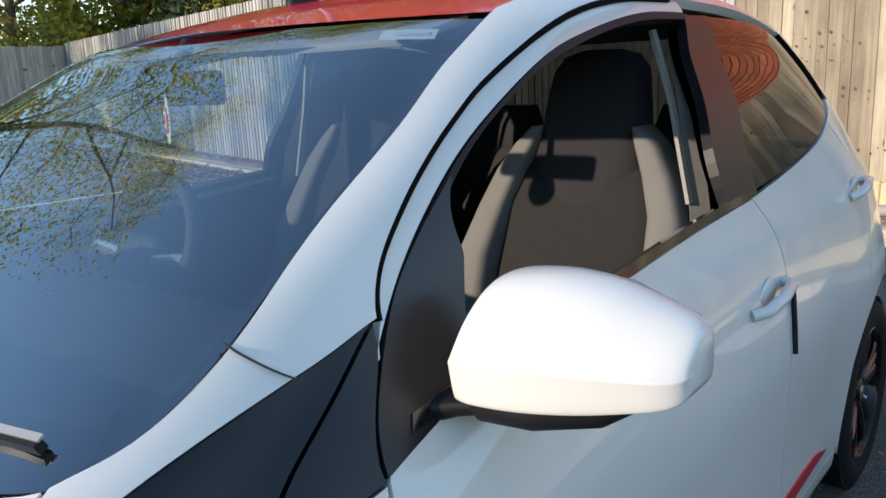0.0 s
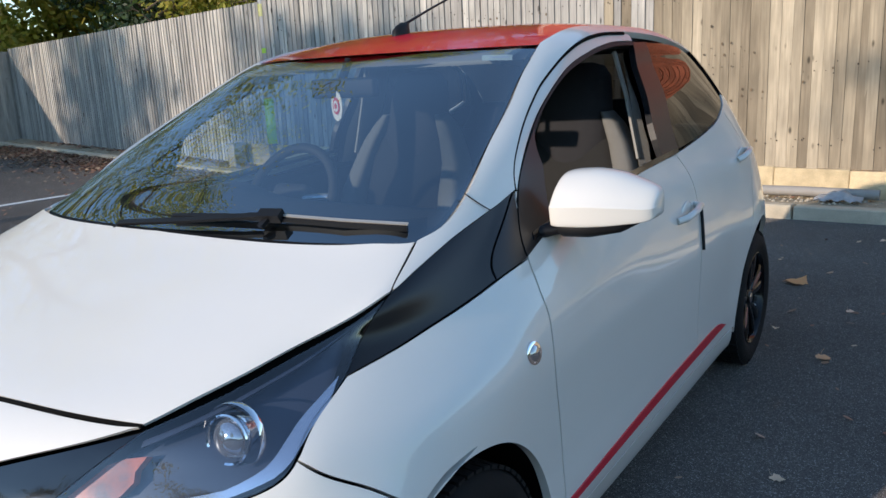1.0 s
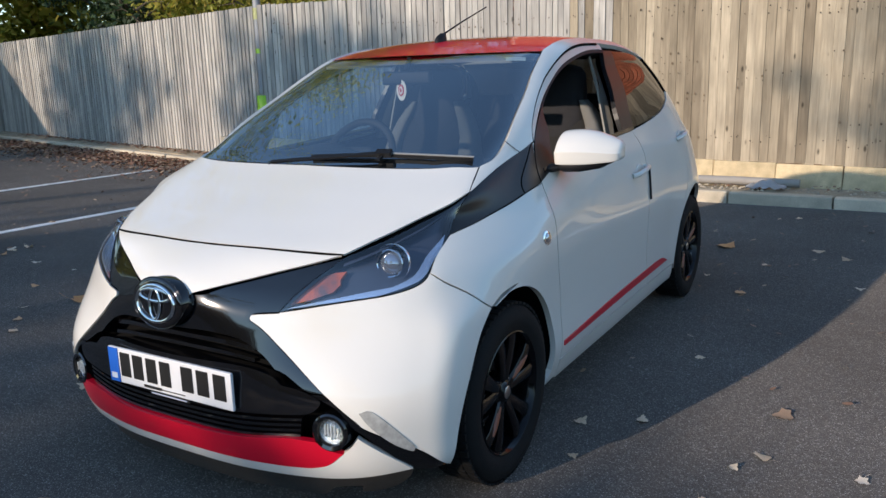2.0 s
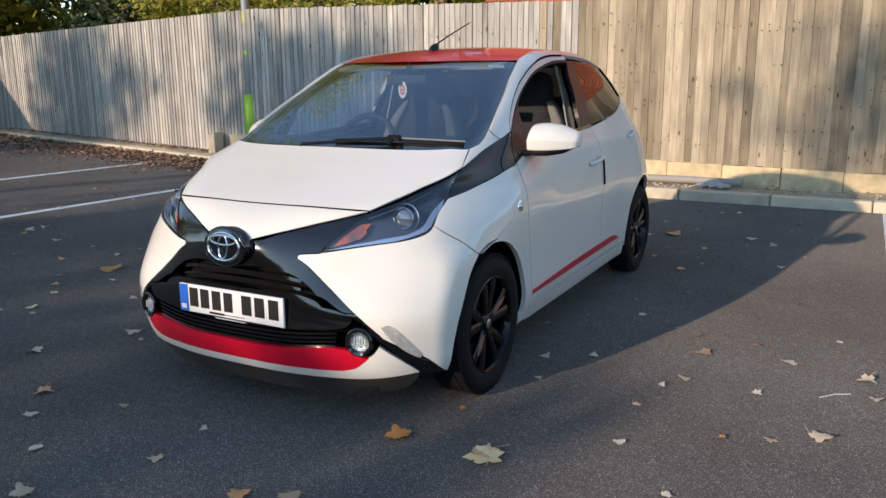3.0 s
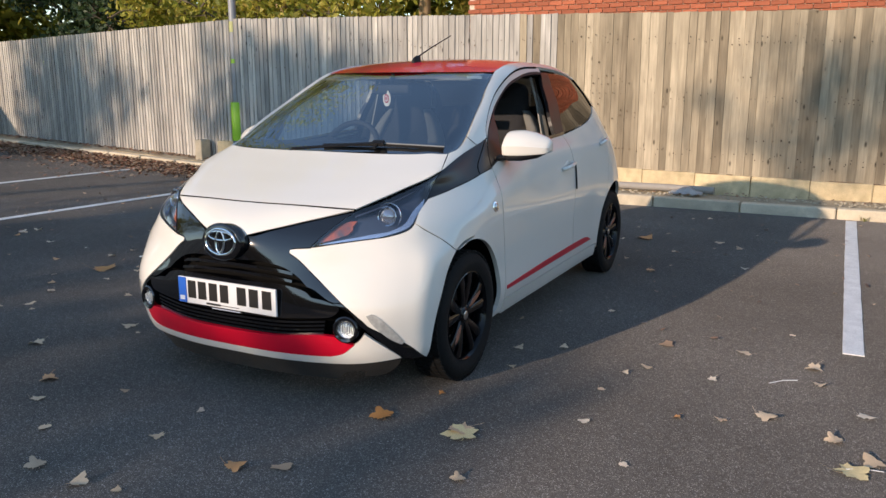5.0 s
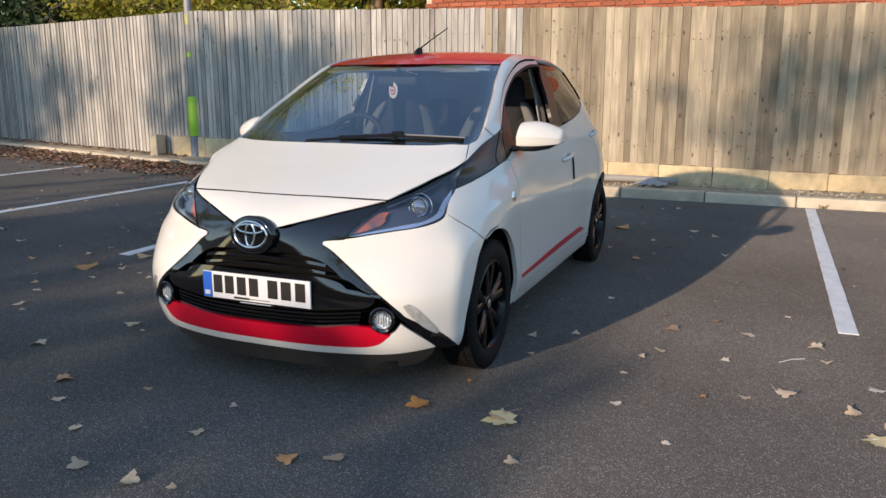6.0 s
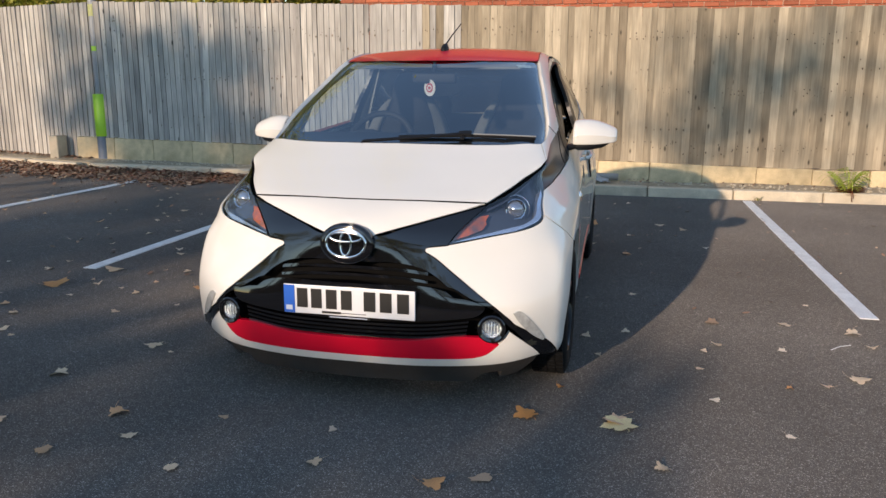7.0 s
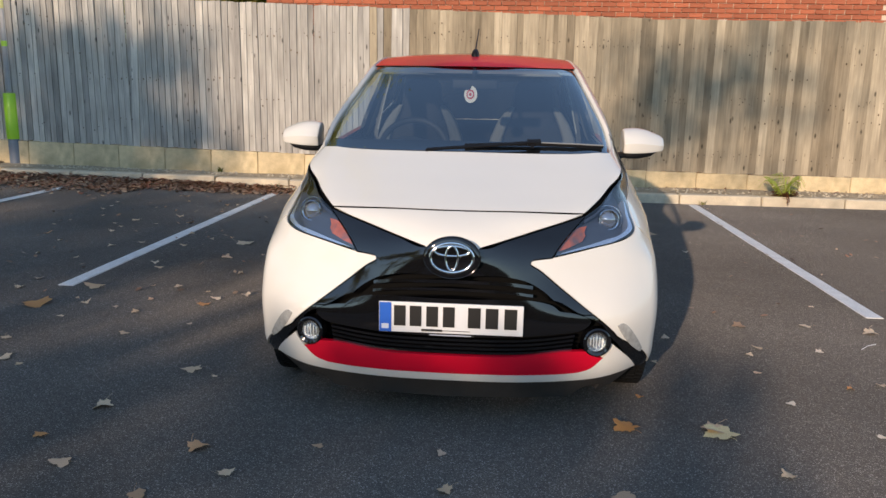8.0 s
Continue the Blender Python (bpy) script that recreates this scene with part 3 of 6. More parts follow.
# ---- the car ----
car = thing("hatchback_car", (0, 1.72, 0), "small white hatchback with red roof and black front, parked", "car")
FRONT_HUB, REAR_HUB = 0.668, 3.01
HOOD_EDGE = [(2.02, .803), (2.33, .836), (2.91, .876), (3.5, .911), (3.88, .933)]
HOOD_REAR = [(3.50, .993), (2.36, .992), (1.40, .990), (.75, .990), (0, .991)]
LAMP_TOP = [(2.06, .798), (2.38, .822), (2.88, .856), (3.46, .892), (3.87, .925)]
LAMP_OUT = [(3.87, .925), (3.93, .871), (3.87, .827), (3.62, .788), (3.32, .747)]
LAMP_LOW = [(3.32, .747), (3.12, .721), (2.78, .702), (2.32, .689), (1.87, .676), (1.41, .662)]
LAMP_IN = [(1.41, .662), (1.74, .735), (2.06, .798)]
SHUT = [(3.32, .747), (3.99, .689), (4.52, .617)]
X_LEG = [(3.92, .205), (2.50, .345), (2.20, .388), (1.83, .458), (1.46, .551), (1.21, .612), (1.05, .638)]
WEDGE_LOW = [(3.87, .827), (4.29, .842), (4.60, .858), (4.95, .875), (5.38, .894), (5.83, .912)]
DOOR_FRONT = [(5.83, .912), (5.79, .83), (5.81, .72), (5.88, .56), (5.91, .42), (5.92, .275)]
WEDGE_TOP = [(5.55, 1.046), (4.90, 1.017), (4.41, .988), (4.10, .957), (3.88, .933)]
PILLAR_IN = [(3.50, .993), (3.98, 1.012), (4.12, 1.07), (3.95, 1.15), (3.86, 1.218), (3.72, 1.29), (3.86, 1.362)]
DOOR_LINE = [(5.55, 1.046), (5.17, 1.098), (4.96, 1.15), (4.74, 1.22), (4.66, 1.27), (4.98, 1.33), (5.7, 1.374), (6.4, 1.395), (7.2, 1.402)]
BELT = [(7.46, 1.010), (7.04, .996), (6.6, .976), (6.2, .957), (5.83, .935)]
ROOF_EDGE = [(3.86, 1.362), (4.45, 1.396), (5.3, 1.413), (6.4, 1.423), (7.4, 1.4255), (8.3, 1.419), (8.9, 1.400), (9.35, 1.37)]
F_ARCH_FRONT = [(4.52, .617), (4.30, .548), (4.14, .45), (4.03, .36), (3.92, .205)]
F_ARCH_REAR = arc(0.655, 0.30, 0.335, 110, -8)
R_ARCH = arc(REAR_HUB, 0.30, 0.35, 190, -10)

sheet("bonnet", outline(HOOD_EDGE, [(3.88, .933), (3.66, .965), (3.50, .993)], HOOD_REAR, [(0, .991), (0, .8125)], [(0, .8125), (.9, .8115), (2.02, .8025)]), PEARL, car, sides="whole", gap=0.0036, rim=0.006,
      bow=lambda k, z: 0.0045 * math.exp(-((k - 2.05 - (z - .82) * 3.0) / 0.45) ** 2) * min(1, max(0, (z - .815) / .06)))
sheet("nose_panel", outline([(0, .811), (.9, .810), (2.0, .801)], [(2.0, .801), (1.63, .780), (1.13, .753), (.71, .726), (.36, .700)], [(.36, .700), (.2, .66), (0, .65)], [(0, .65), (0, .811)]), PEARL, car, sides="whole", gap=0.0034, rim=0.006)
bm = bmesh.new()
seam = [on(k, z, -.0015) for k, z in curve([(0, .8120), (.5, .8117), (.9, .8110), (1.45, .8075), (2.0, .8022)], 6)]
tube(bm, [(-p.x, p.y, p.z) for p in seam[:0:-1]] + seam, .0036, 6)
part("bonnet_seal", bm, GAP_BLACK, car, "black bonnet seal", smooth=60)
sheet("bumper_cheek", outline([(1.05, .638), (1.045, .647), (1.10, .655), (1.41, .660)], LAMP_LOW[::-1], SHUT, F_ARCH_FRONT, X_LEG), PEARL, car, rim=0.006)
sheet("front_wing", outline(SHUT, [(4.52, .617), (4.72, .641), (5.0, .650)], F_ARCH_REAR, [F_ARCH_REAR[-1], (5.72, .205), (5.93, .205)], [(5.93, .205), (5.92, .275)], DOOR_FRONT[::-1], WEDGE_LOW[::-1], LAMP_OUT[2:]), PEARL, car, gap=0.0028)
sheet("wing_trim", outline(LAMP_OUT[:3], WEDGE_LOW[:5], [(5.38, .894), (5.36, .95), (5.52, 1.044)], WEDGE_TOP[1:]), TRIM_BLACK, car, "satin black plastic wing trim", lift=-0.003)
sheet("wing_trim", outline(WEDGE_LOW[4:], [(5.83, .912), (5.73, 1.006), (5.55, 1.046)], [(5.54, 1.045), (5.37, .95), (5.38, .894)]), TRIM_BLACK, car, "satin black plastic wing trim", lift=-0.001)
sheet("roof_pillar", outline(PILLAR_IN, ROOF_EDGE, [(9.35, 1.37), (9.30, 1.335)], [(9.30, 1.335), (8.6, 1.372), (8.0, 1.390), (7.5, 1.400), (7.2, 1.402)], DOOR_LINE[::-1], WEDGE_TOP[:4], [(4.10, .957), (3.88, .933), (3.66, .965), (3.50, .993)]), PEARL, car, lift=0.0, step=0.018,
      bow=lambda k, z: (0.003 + 0.006 * min(1, max(0, 6.0 - k))) * min(1, max(0, (z - .98) / .08)))
SEAL_LINE = curve([(k + .03, z - .003) for k, z in DOOR_LINE], 5)
for side in (1, -1):
    bm = bmesh.new()
    tube(bm, [(p.x * side, p.y, p.z) for p in (on(k, z, .0005) for k, z in SEAL_LINE)], .0058, 6)
    part("door_seal", bm, GAP_BLACK, car, "black rubber door seal", smooth=60)
# doors
sheet("front_door", outline(DOOR_FRONT, [(5.92, .275), (7.48, .275)], [(7.48, .275), (7.46, .45), (7.47, .689), (7.51, .824), (7.50, .95), (7.46, 1.010)], BELT, [(5.83, .935), (5.83, .912)]), PEARL, car, gap=0.003)
sheet("door_frame", outline(DOOR_LINE, [(7.2, 1.402), (7.36, 1.402)], [(7.36, 1.402), (7.36, 1.372)], [(7.36, 1.372), (6.86, 1.367), (6.28, 1.341), (5.74, 1.292), (5.58, 1.21), (5.62, 1.13), (5.73, 1.006), (5.55, 1.046)]), PEARL, car, lift=-0.002, step=0.018, gap=0.008)
sheet("window_seal", outline([(5.61, 1.13), (5.57, 1.21), (5.72, 1.294), (6.27, 1.343), (6.86, 1.369), (7.38, 1.374)], [(7.38, 1.374), (7.36, 1.363)], [(7.36, 1.363), (6.86, 1.356), (6.33, 1.329), (5.84, 1.280), (5.69, 1.21), (5.75, 1.13)], [(5.75, 1.13), (5.61, 1.13)]), PLASTIC, car, lift=-0.001, gap=0, step=0.02)
sheet("door_sail", outline([(5.83, .914), (5.73, 1.006), (5.62, 1.08), (5.60, 1.165)], [(5.60, 1.165), (5.69, 1.159), (5.98, 1.098), (6.07, 1.057), (6.15, .955)], [(6.15, .955), (5.83, .914)]), TRIM_BLACK, car, "satin black door mirror corner piece", lift=0.001)
sheet("belt_moulding", outline([(5.92, .940), (6.2, .956), (6.6, .975), (7.04, .995), (7.5, 1.011)], [(7.5, 1.011), (7.5, 1.026)], [(7.5, 1.026), (7.04, 1.010), (6.6, .990), (6.2, .972), (5.92, .955)]), GLOSS_BLACK, car, lift=0.003, gap=0)
sheet("door_pillar", outline([(7.34, 1.372), (7.60, 1.374)], [(7.60, 1.374), (7.52, 1.02)], [(7.52, 1.02), (7.30, 1.018)], [(7.30, 1.018), (7.34, 1.372)]), TRIM_BLACK, car, "satin black door pillar cover", lift=-0.001)
sheet("hatch_edge", outline([(9.24, 1.338), (9.42, 1.326), (9.37, 1.25), (9.24, 1.158)], [(9.24, 1.158), (9.13, 1.166), (9.19, 1.24), (9.24, 1.338)]), GLOSS_BLACK, car, "black hatch glass edge", lift=0.003, rim=0.01, gap=0)
sheet("pillar_joint", outline([(4.05, 1.0575), (4.46, 1.0395), (4.90, 1.0175)], [(4.90, 1.0175), (4.90, 1.0165)], [(4.90, 1.0165), (4.46, 1.0385), (4.05, 1.0565)], [(4.05, 1.0565), (4.05, 1.0575)]), SPOILER, car, "thin panel joint", lift=0.0098, rim=0.002, gap=0, step=.05)
QUARTER = [(7.60, 1.374), (8.3, 1.367), (9.0, 1.345), (9.28, 1.327)]
sheet("rear_window", outline(QUARTER, [(9.28, 1.327), (9.22, 1.24), (9.15, 1.166)], [(9.15, 1.166), (8.7, 1.115), (8.3, 1.07), (7.87, 1.038), (7.50, 1.018)], [(7.50, 1.018), (7.60, 1.374)]), DARK_GLASS, car, "dark tinted rear side window", lift=-0.004, rim=0.004)
sheet("rear_door", outline([(7.48, .275), (7.46, .45), (7.47, .689), (7.51, .824), (7.50, .95), (7.46, 1.010)], [(7.46, 1.010), (7.87, 1.036), (8.3, 1.068), (8.65, 1.108)], [(8.65, 1.108), (8.85, .98), (8.72, .80), (8.52, .60)], [R_ARCH[3]] + [R_ARCH[1], R_ARCH[0]], [R_ARCH[0], (8.24, .275)], [(8.24, .275), (7.48, .275)]), PEARL, car)
sheet("rear_wing", outline([(8.65, 1.108), (8.9, 1.135), (9.15, 1.166)], [(9.15, 1.166), (9.22, 1.24), (9.28, 1.327)], [(9.28, 1.327), (9.45, 1.30), (9.75, 1.20), (9.95, 1.0), (10.0, .7), (10.0, .42)], [(10.0, .42), (9.9, .22)], [(9.9, .22), (9.45, .205)], R_ARCH[::-1][1:12], [(8.52, .60), (8.72, .80), (8.85, .98), (8.65, 1.108)]), PEARL, car)
sheet("sill", outline([(5.93, .272), (8.22, .272)], [(8.22, .272), (8.26, .19)], [(8.26, .19), (5.95, .19)], [(5.95, .19), (5.93, .272)]), PEARL, car)
sheet("red_side_stripe", outline([(5.95, .322), (6.6, .321), (7.3, .321), (8.02, .322)], [(8.02, .322), (7.86, .352), (7.7, .358)], [(7.7, .358), (6.8, .353), (5.95, .340)], [(5.95, .340), (5.95, .322)]), RED_PAINT, car, "thin red side stripe", lift=0.004, rim=0.004, gap=0)
# tail, closing the car at the back
sheet("tailgate", outline([(12, .62), (10.0, .62)], [(10.0, .62), (9.97, .8), (9.93, 1.0)], [(9.93, 1.0), (12, 1.02)], [(12, 1.02), (12, .62)]), PEARL, car, sides="whole")
sheet("rear_bumper", outline([(12, .2), (9.9, .215), (10.0, .42), (10.0, .61)], [(10.0, .61), (12, .61)], [(12, .61), (12, .2)]), PEARL, car, sides="whole")
sheet("rear_screen", outline([(12, 1.03), (9.92, 1.01)], [(9.92, 1.01), (9.75, 1.20), (9.46, 1.30), (9.4, 1.36)], [(9.4, 1.36), (10.6, 1.37), (12, 1.37)], [(12, 1.37), (12, 1.03)]), DARK_GLASS, car, sides="whole", rim=0.006)
# windscreen and its base
sheet("windscreen", outline([(0, 1.364), (1.2, 1.363), (2.6, 1.362), (3.84, 1.360)], PILLAR_IN[::-1], [(3.50, .993), (2.36, .995), (1.4, .994), (0, .995)], [(0, .995), (0, 1.364)]), GLASS, car, "clear tinted windscreen", lift=-0.006, rim=0.0, sides="whole")[0].visible_shadow = False
sheet("screen_border", outline([(0, .990), (.75, .990), (1.40, .990), (2.36, .992), (3.47, .994)], [(3.47, .994), (3.62, 1.006), (3.35, 1.034)], [(3.35, 1.034), (2.36, 1.034), (1.4, 1.037), (0, 1.040)], [(0, 1.040), (0, .990)]), PLASTIC, car, "black windscreen base panel", lift=-0.010, sides="whole")
sheet("screen_border", outline(PILLAR_IN, [(3.86, 1.362), (3.60, 1.356), (3.52, 1.29), (3.68, 1.218), (3.78, 1.15), (3.92, 1.07), (3.82, 1.022), (3.50, .993)]), GAP_BLACK, car, "black windscreen edge band", lift=-0.009, rim=0)
# roof
ROOF_SIDE = curve(ROOF_EDGE, 8)
ROOF_MID = curve([(1.340, 1.364), (1.50, 1.403), (1.66, 1.432), (2.0, 1.455), (2.3, 1.458), (2.6, 1.445), (2.85, 1.415), (2.97, 1.385)], 8)
NR = len(ROOF_SIDE)
ROOF_ROWS = []
for i, q in enumerate(ROOF_SIDE):
    e = on(q[0], q[1], 0.004)
    g = i / (NR - 1) * (len(ROOF_MID) - 1)
    a, b = ROOF_MID[int(g)], ROOF_MID[min(int(g) + 1, len(ROOF_MID) - 1)]
    my, mz = (a[0] + (b[0] - a[0]) * (g % 1), a[1] + (b[1] - a[1]) * (g % 1))
    row = []
    for j in range(-12, 13):
        f = j / 12
        s = f * f
        row.append(((e.x - 0.003) * f, my + (e.y - my) * s, mz + (e.z - 0.001 - mz) * (0.75 * s + 0.25 * s * s)))
    ROOF_ROWS.append(row)
link_mesh("roof", [p for row in ROOF_ROWS for p in row], [(r * 25 + c, r * 25 + c + 1, (r + 1) * 25 + c + 1, (r + 1) * 25 + c) for r in range(NR - 1) for c in range(24)], RED_PAINT, car, "glossy red roof skin")
link_mesh("headliner", [(x * .985, y, z - 0.035) for row in ROOF_ROWS for x, y, z in row], [(r * 25 + c, (r + 1) * 25 + c, (r + 1) * 25 + c + 1, r * 25 + c + 1) for r in range(NR - 1) for c in range(24)], LINING, car, "pale fabric headliner")
# black nose
# the recess's deep shade is put into its near-black colour
sheet("grille_back", outline([(0, .72), (.4, .70), (1.13, .751), (2.02, .797)], LAMP_IN[::-1], [(1.41, .662), (1.10, .655), (1.05, .638)], X_LEG[::-1], [(3.92, .205), (3.05, .215), (2.25, .335), (1.79, .322), (0, .30)], [(0, .30), (0, .72)]), GAP_BLACK, car, "black plastic grille recess, coloured darker for its shade", lift=-0.075, rim=0, sides="whole", step=0.03)
UPPER_LIP = [(0, .600), (.59, .599), (.97, .581), (1.20, .548), (1.34, .512)]
sheet("grille_wing", outline([(0, .72), (.4, .699), (.71, .724), (1.13, .751), (1.63, .778), (2.02, .797)], LAMP_IN[::-1], [(1.41, .661), (1.10, .655), (1.05, .638)], X_LEG[::-1][:4], [(1.83, .458), (1.66, .462), (1.45, .50), (1.34, .512)], UPPER_LIP[::-1], [(0, .600), (0, .72)]), GLOSS_BLACK, car, "gloss black upper grille wing", lift=-0.005, rim=0.055, sides="whole",
      bow=lambda k, z: 0.012 * math.exp(-((z - .625) / .035) ** 2) * max(0, 1 - k / 1.1))
sheet("grille_leg", outline([(1.83, .458)] + X_LEG[:4][::-1][1:], [(3.92, .205), (3.05, .215), (2.62, .285), (2.36, .335)], [(2.36, .335), (2.15, .37), (1.98, .415), (1.70, .455), (1.83, .458)]), GLOSS_BLACK, car, lift=-0.006, rim=0.03)
sheet("plate_bar", outline([(0, .520), (.9, .520), (1.28, .502), (1.42, .475)], [(1.42, .475), (1.60, .466), (1.80, .44), (1.72, .405), (1.50, .392), (.9, .380), (0, .376)], [(0, .376), (0, .520)]), GLOSS_BLACK, car, "gloss black number plate bar", lift=-0.004, rim=0.06, sides="whole",
      bow=lambda k, z: 0.010 * max(0, min(1, (z - .49) / .02)))
for z0, z1 in ((.570, .582), (.541, .551)):
    sheet("grille_slat", outline([(0, z1), (.7, z1 - .004), (1.1, z1 - .016)], [(1.1, z1 - .016), (1.1, z0 - .016)], [(1.1, z0 - .016), (.7, z0 - .004), (0, z0)], [(0, z0), (0, z1)]), GLOSS_BLACK, car, lift=-0.022, rim=0.03, gap=0, sides="whole")
for z in (.366, .350, .334, .318):
    sheet("grille_slat", outline([(0, z), (1.0, z + .004), (1.62, z + .018)], [(1.62, z + .018), (1.62, z + .010)], [(1.62, z + .010), (1.0, z - .005), (0, z - .009)], [(0, z - .009), (0, z)]), GLOSS_BLACK, car, lift=-0.012, rim=0.02, gap=0, sides="whole")
# lower lip
RED_TOP = [(0, .305), (.45, .306), (.93, .310), (1.25, .320), (1.51, .327), (1.79, .324)]
RED_LOW = [(1.72, .237), (1.40, .234), (.79, .233), (0, .231)]
sheet("red_bumper_insert", outline(RED_TOP, [(1.79, .324), (1.96, .300), (2.11, .290)], [(2.11, .290), (1.92, .252), (1.72, .237)], RED_LOW, [(0, .231), (0, .305)]), RED_PAINT, car, "red bumper insert", lift=0.001, gap=0.0008, sides="whole")
sheet("bumper_lip", outline([(2.11, .292), (2.19, .308), (2.27, .337)], [(2.27, .337), (2.62, .282), (3.03, .222)], [(3.03, .222), (2.5, .210), (2.13, .205), (1.58, .202), (.79, .200), (0, .199)], [(0, .199), (0, .231)], RED_LOW[::-1], [(1.72, .237), (1.92, .252), (2.11, .290)]), PEARL, car, gap=0.0008, sides="whole")
sheet("front_spoiler", outline([(0, .197), (.79, .198), (1.58, .200), (2.13, .203), (3.05, .214)], [(3.05, .214), (3.12, .165), (2.95, .128), (2.42, .124), (2.38, .150), (1.98, .148), (1.80, .116), (1.4, .114), (0, .112)], [(0, .112), (0, .197)]), SPOILER, car, "black plastic front spoiler", lift=-0.012, rim=0.08, gap=0, sides="whole")


def round_lamp(centre, normal, radius, mat, parts):
    """A disc lamp with a bezel, turned to face along normal."""
    m = Matrix.Translation(centre) @ Vector(normal).to_track_quat("Z", "Y").to_matrix().to_4x4()
    for name, prof, mt, lab in parts:
        bm = bmesh.new()
        lathe(bm, prof, (0, 0, 0), axis_x=False, sides=40)
        bm.normal_update()
        if sum(f.normal.z * f.calc_area() for f in bm.faces) < 0:
            bmesh.ops.reverse_faces(bm, faces=bm.faces)
        bmesh.ops.transform(bm, matrix=m, verts=bm.verts)
        part(name, bm, mt, car, lab, smooth=40)


for side in (1, -1):
    p = on(1.95, .354, -0.004)
    p.x *= side
    nrm = Vector((0.22 * side, -1, 0.05))
    round_lamp(p, nrm, 0.05, None, (
        ("fog_lamp_bezel", [(-.03, .054), (.006, .053), (.010, .048), (.007, .039), (-.012, .037)], GLOSS_BLACK, "gloss black fog lamp bezel"),
        ("fog_lamp", [(-.006, .037), (-.012, .026), (-.014, .014), (-.006, .012), (-.005, 0.0005)], REFLECTOR, "chrome fog lamp reflector"),
        ("fog_lens", [(-.006, .037), (0, .033), (.005, .020), (.007, 0.0005)], LENS, "clear fog lamp lens")))
    for j in range(5):
        bm = bmesh.new()
        box(bm, (p.x - side * (.022 - .011 * j), p.y + .003, p.z), (.004, .006, .048 - .010 * abs(j - 2)), bevel=0.001, segments=1)
        part("fog_flute", bm, FROST, car)
DRL = outline([(2.24, .412), (2.36, .418), (2.52, .398), (2.78, .350), (3.03, .300)], [(3.03, .300), (2.98, .288), (2.7, .318), (2.40, .372), (2.24, .412)])
sheet("day_lamp", DRL, DAY_LENS, car, "frosted slanting daytime running lamp", lift=0.003, rim=0.006, gap=0)

# headlights: housing, inner parts and a clear cover
LAMP = outline(LAMP_TOP, LAMP_OUT, LAMP_LOW, LAMP_IN)
sheet("lamp_housing", LAMP, LAMP_BLACK, car, "black headlight housing", lift=-0.042, rim=-0.038, gap=0.004)
sheet("lamp_strip", [(3.80, .832), (3.35, .779), (3.0, .744), (2.75, .722), (2.46, .712), (2.20, .700), (1.82, .685), (1.50, .671), (1.82, .679), (2.20, .690), (2.62, .701), (2.84, .714), (3.10, .731), (3.45, .766), (3.74, .800)], LAMP_SILVER, car, "silver light guide along the headlight", lift=-0.008, rim=0.03, gap=0)
sheet("lamp_reveal", [(2.06, .790), (2.40, .814), (2.88, .846), (3.46, .882), (3.80, .905), (3.78, .900), (3.46, .876), (2.88, .839), (2.40, .806), (2.08, .780)], LAMP_BLACK, car, lift=-0.016, rim=0.004, gap=0)
sheet("turn_reflector", [(1.52, .682), (1.71, .733), (1.88, .757), (2.00, .765), (2.15, .768), (2.10, .748), (2.12, .735), (2.07, .716), (1.82, .697)], AMBER, car, "amber turn signal reflector", lift=-0.022, rim=0.02, gap=0)
for side in (1, -1):
    p = on(2.82, .791, -0.030)
    p.x *= side
    round_lamp(p, (0.18 * side, -1, 0.15), 0.05, None, (
        ("projector_ring", [(-.03, .041), (.012, .041), (.014, .0385), (.012, .0355), (-.01, .035)], CHROME, "chrome projector ring"),
        ("projector_trim", [(-.012, .056), (-.002, .056), (0, .0545), (-.002, .053), (-.012, .053)], CHROME, "thin chrome outer ring"),
        ("projector_lens", [(-.01, .035), (.004, .032), (.013, .024), (.018, .012), (.020, .0005)], BULB, "dark glass projector lens")))
sheet("lamp_cover", LAMP, LENS, car, "clear headlight cover", lift=0.0, rim=0.01, gap=0.002)

# dark structure behind the skin, so that joints read dark
INNER = -0.022
sheet("inner_shell", outline([(0, .80), (0, .99)], [(0, .99), (3.3, .985)], [(3.3, .985), (3.7, .93), (2.9, .86), (2.1, .79)], [(2.1, .79), (0, .79)]), GAP_BLACK, car, lift=INNER, rim=0, gap=0, sides="whole", step=0.05)
sheet("inner_shell", outline([(3.2, .74), (4.0, .68), (4.6, .66), (5.0, .66), (5.4, .62), (5.78, .45), (5.85, .22)], [(5.85, .22), (8.2, .22)], [(8.2, .22), (8.15, .4), (8.35, .60), (8.8, .70), (9.4, .70), (9.95, .5)], [(9.95, .5), (9.95, 1.0), (9.3, 1.15), (8.3, 1.05), (7.4, 1.0), (6.2, .945), (5.6, 1.03)], [(5.6, 1.03), (4.9, 1.01), (4.3, .97), (3.88, .92), (3.7, .80), (3.2, .74)]), GAP_BLACK, car, lift=INNER, rim=0, gap=0, step=0.05)
sheet("inner_shell", outline([(1.1, .63), (1.5, .65), (2.3, .67), (3.1, .70), (4.0, .66), (4.3, .56), (3.95, .3), (3.8, .23)], [(3.8, .23), (2.5, .34), (1.8, .46), (1.1, .63)]), GAP_BLACK, car, lift=INNER, rim=0, gap=0, step=0.05)
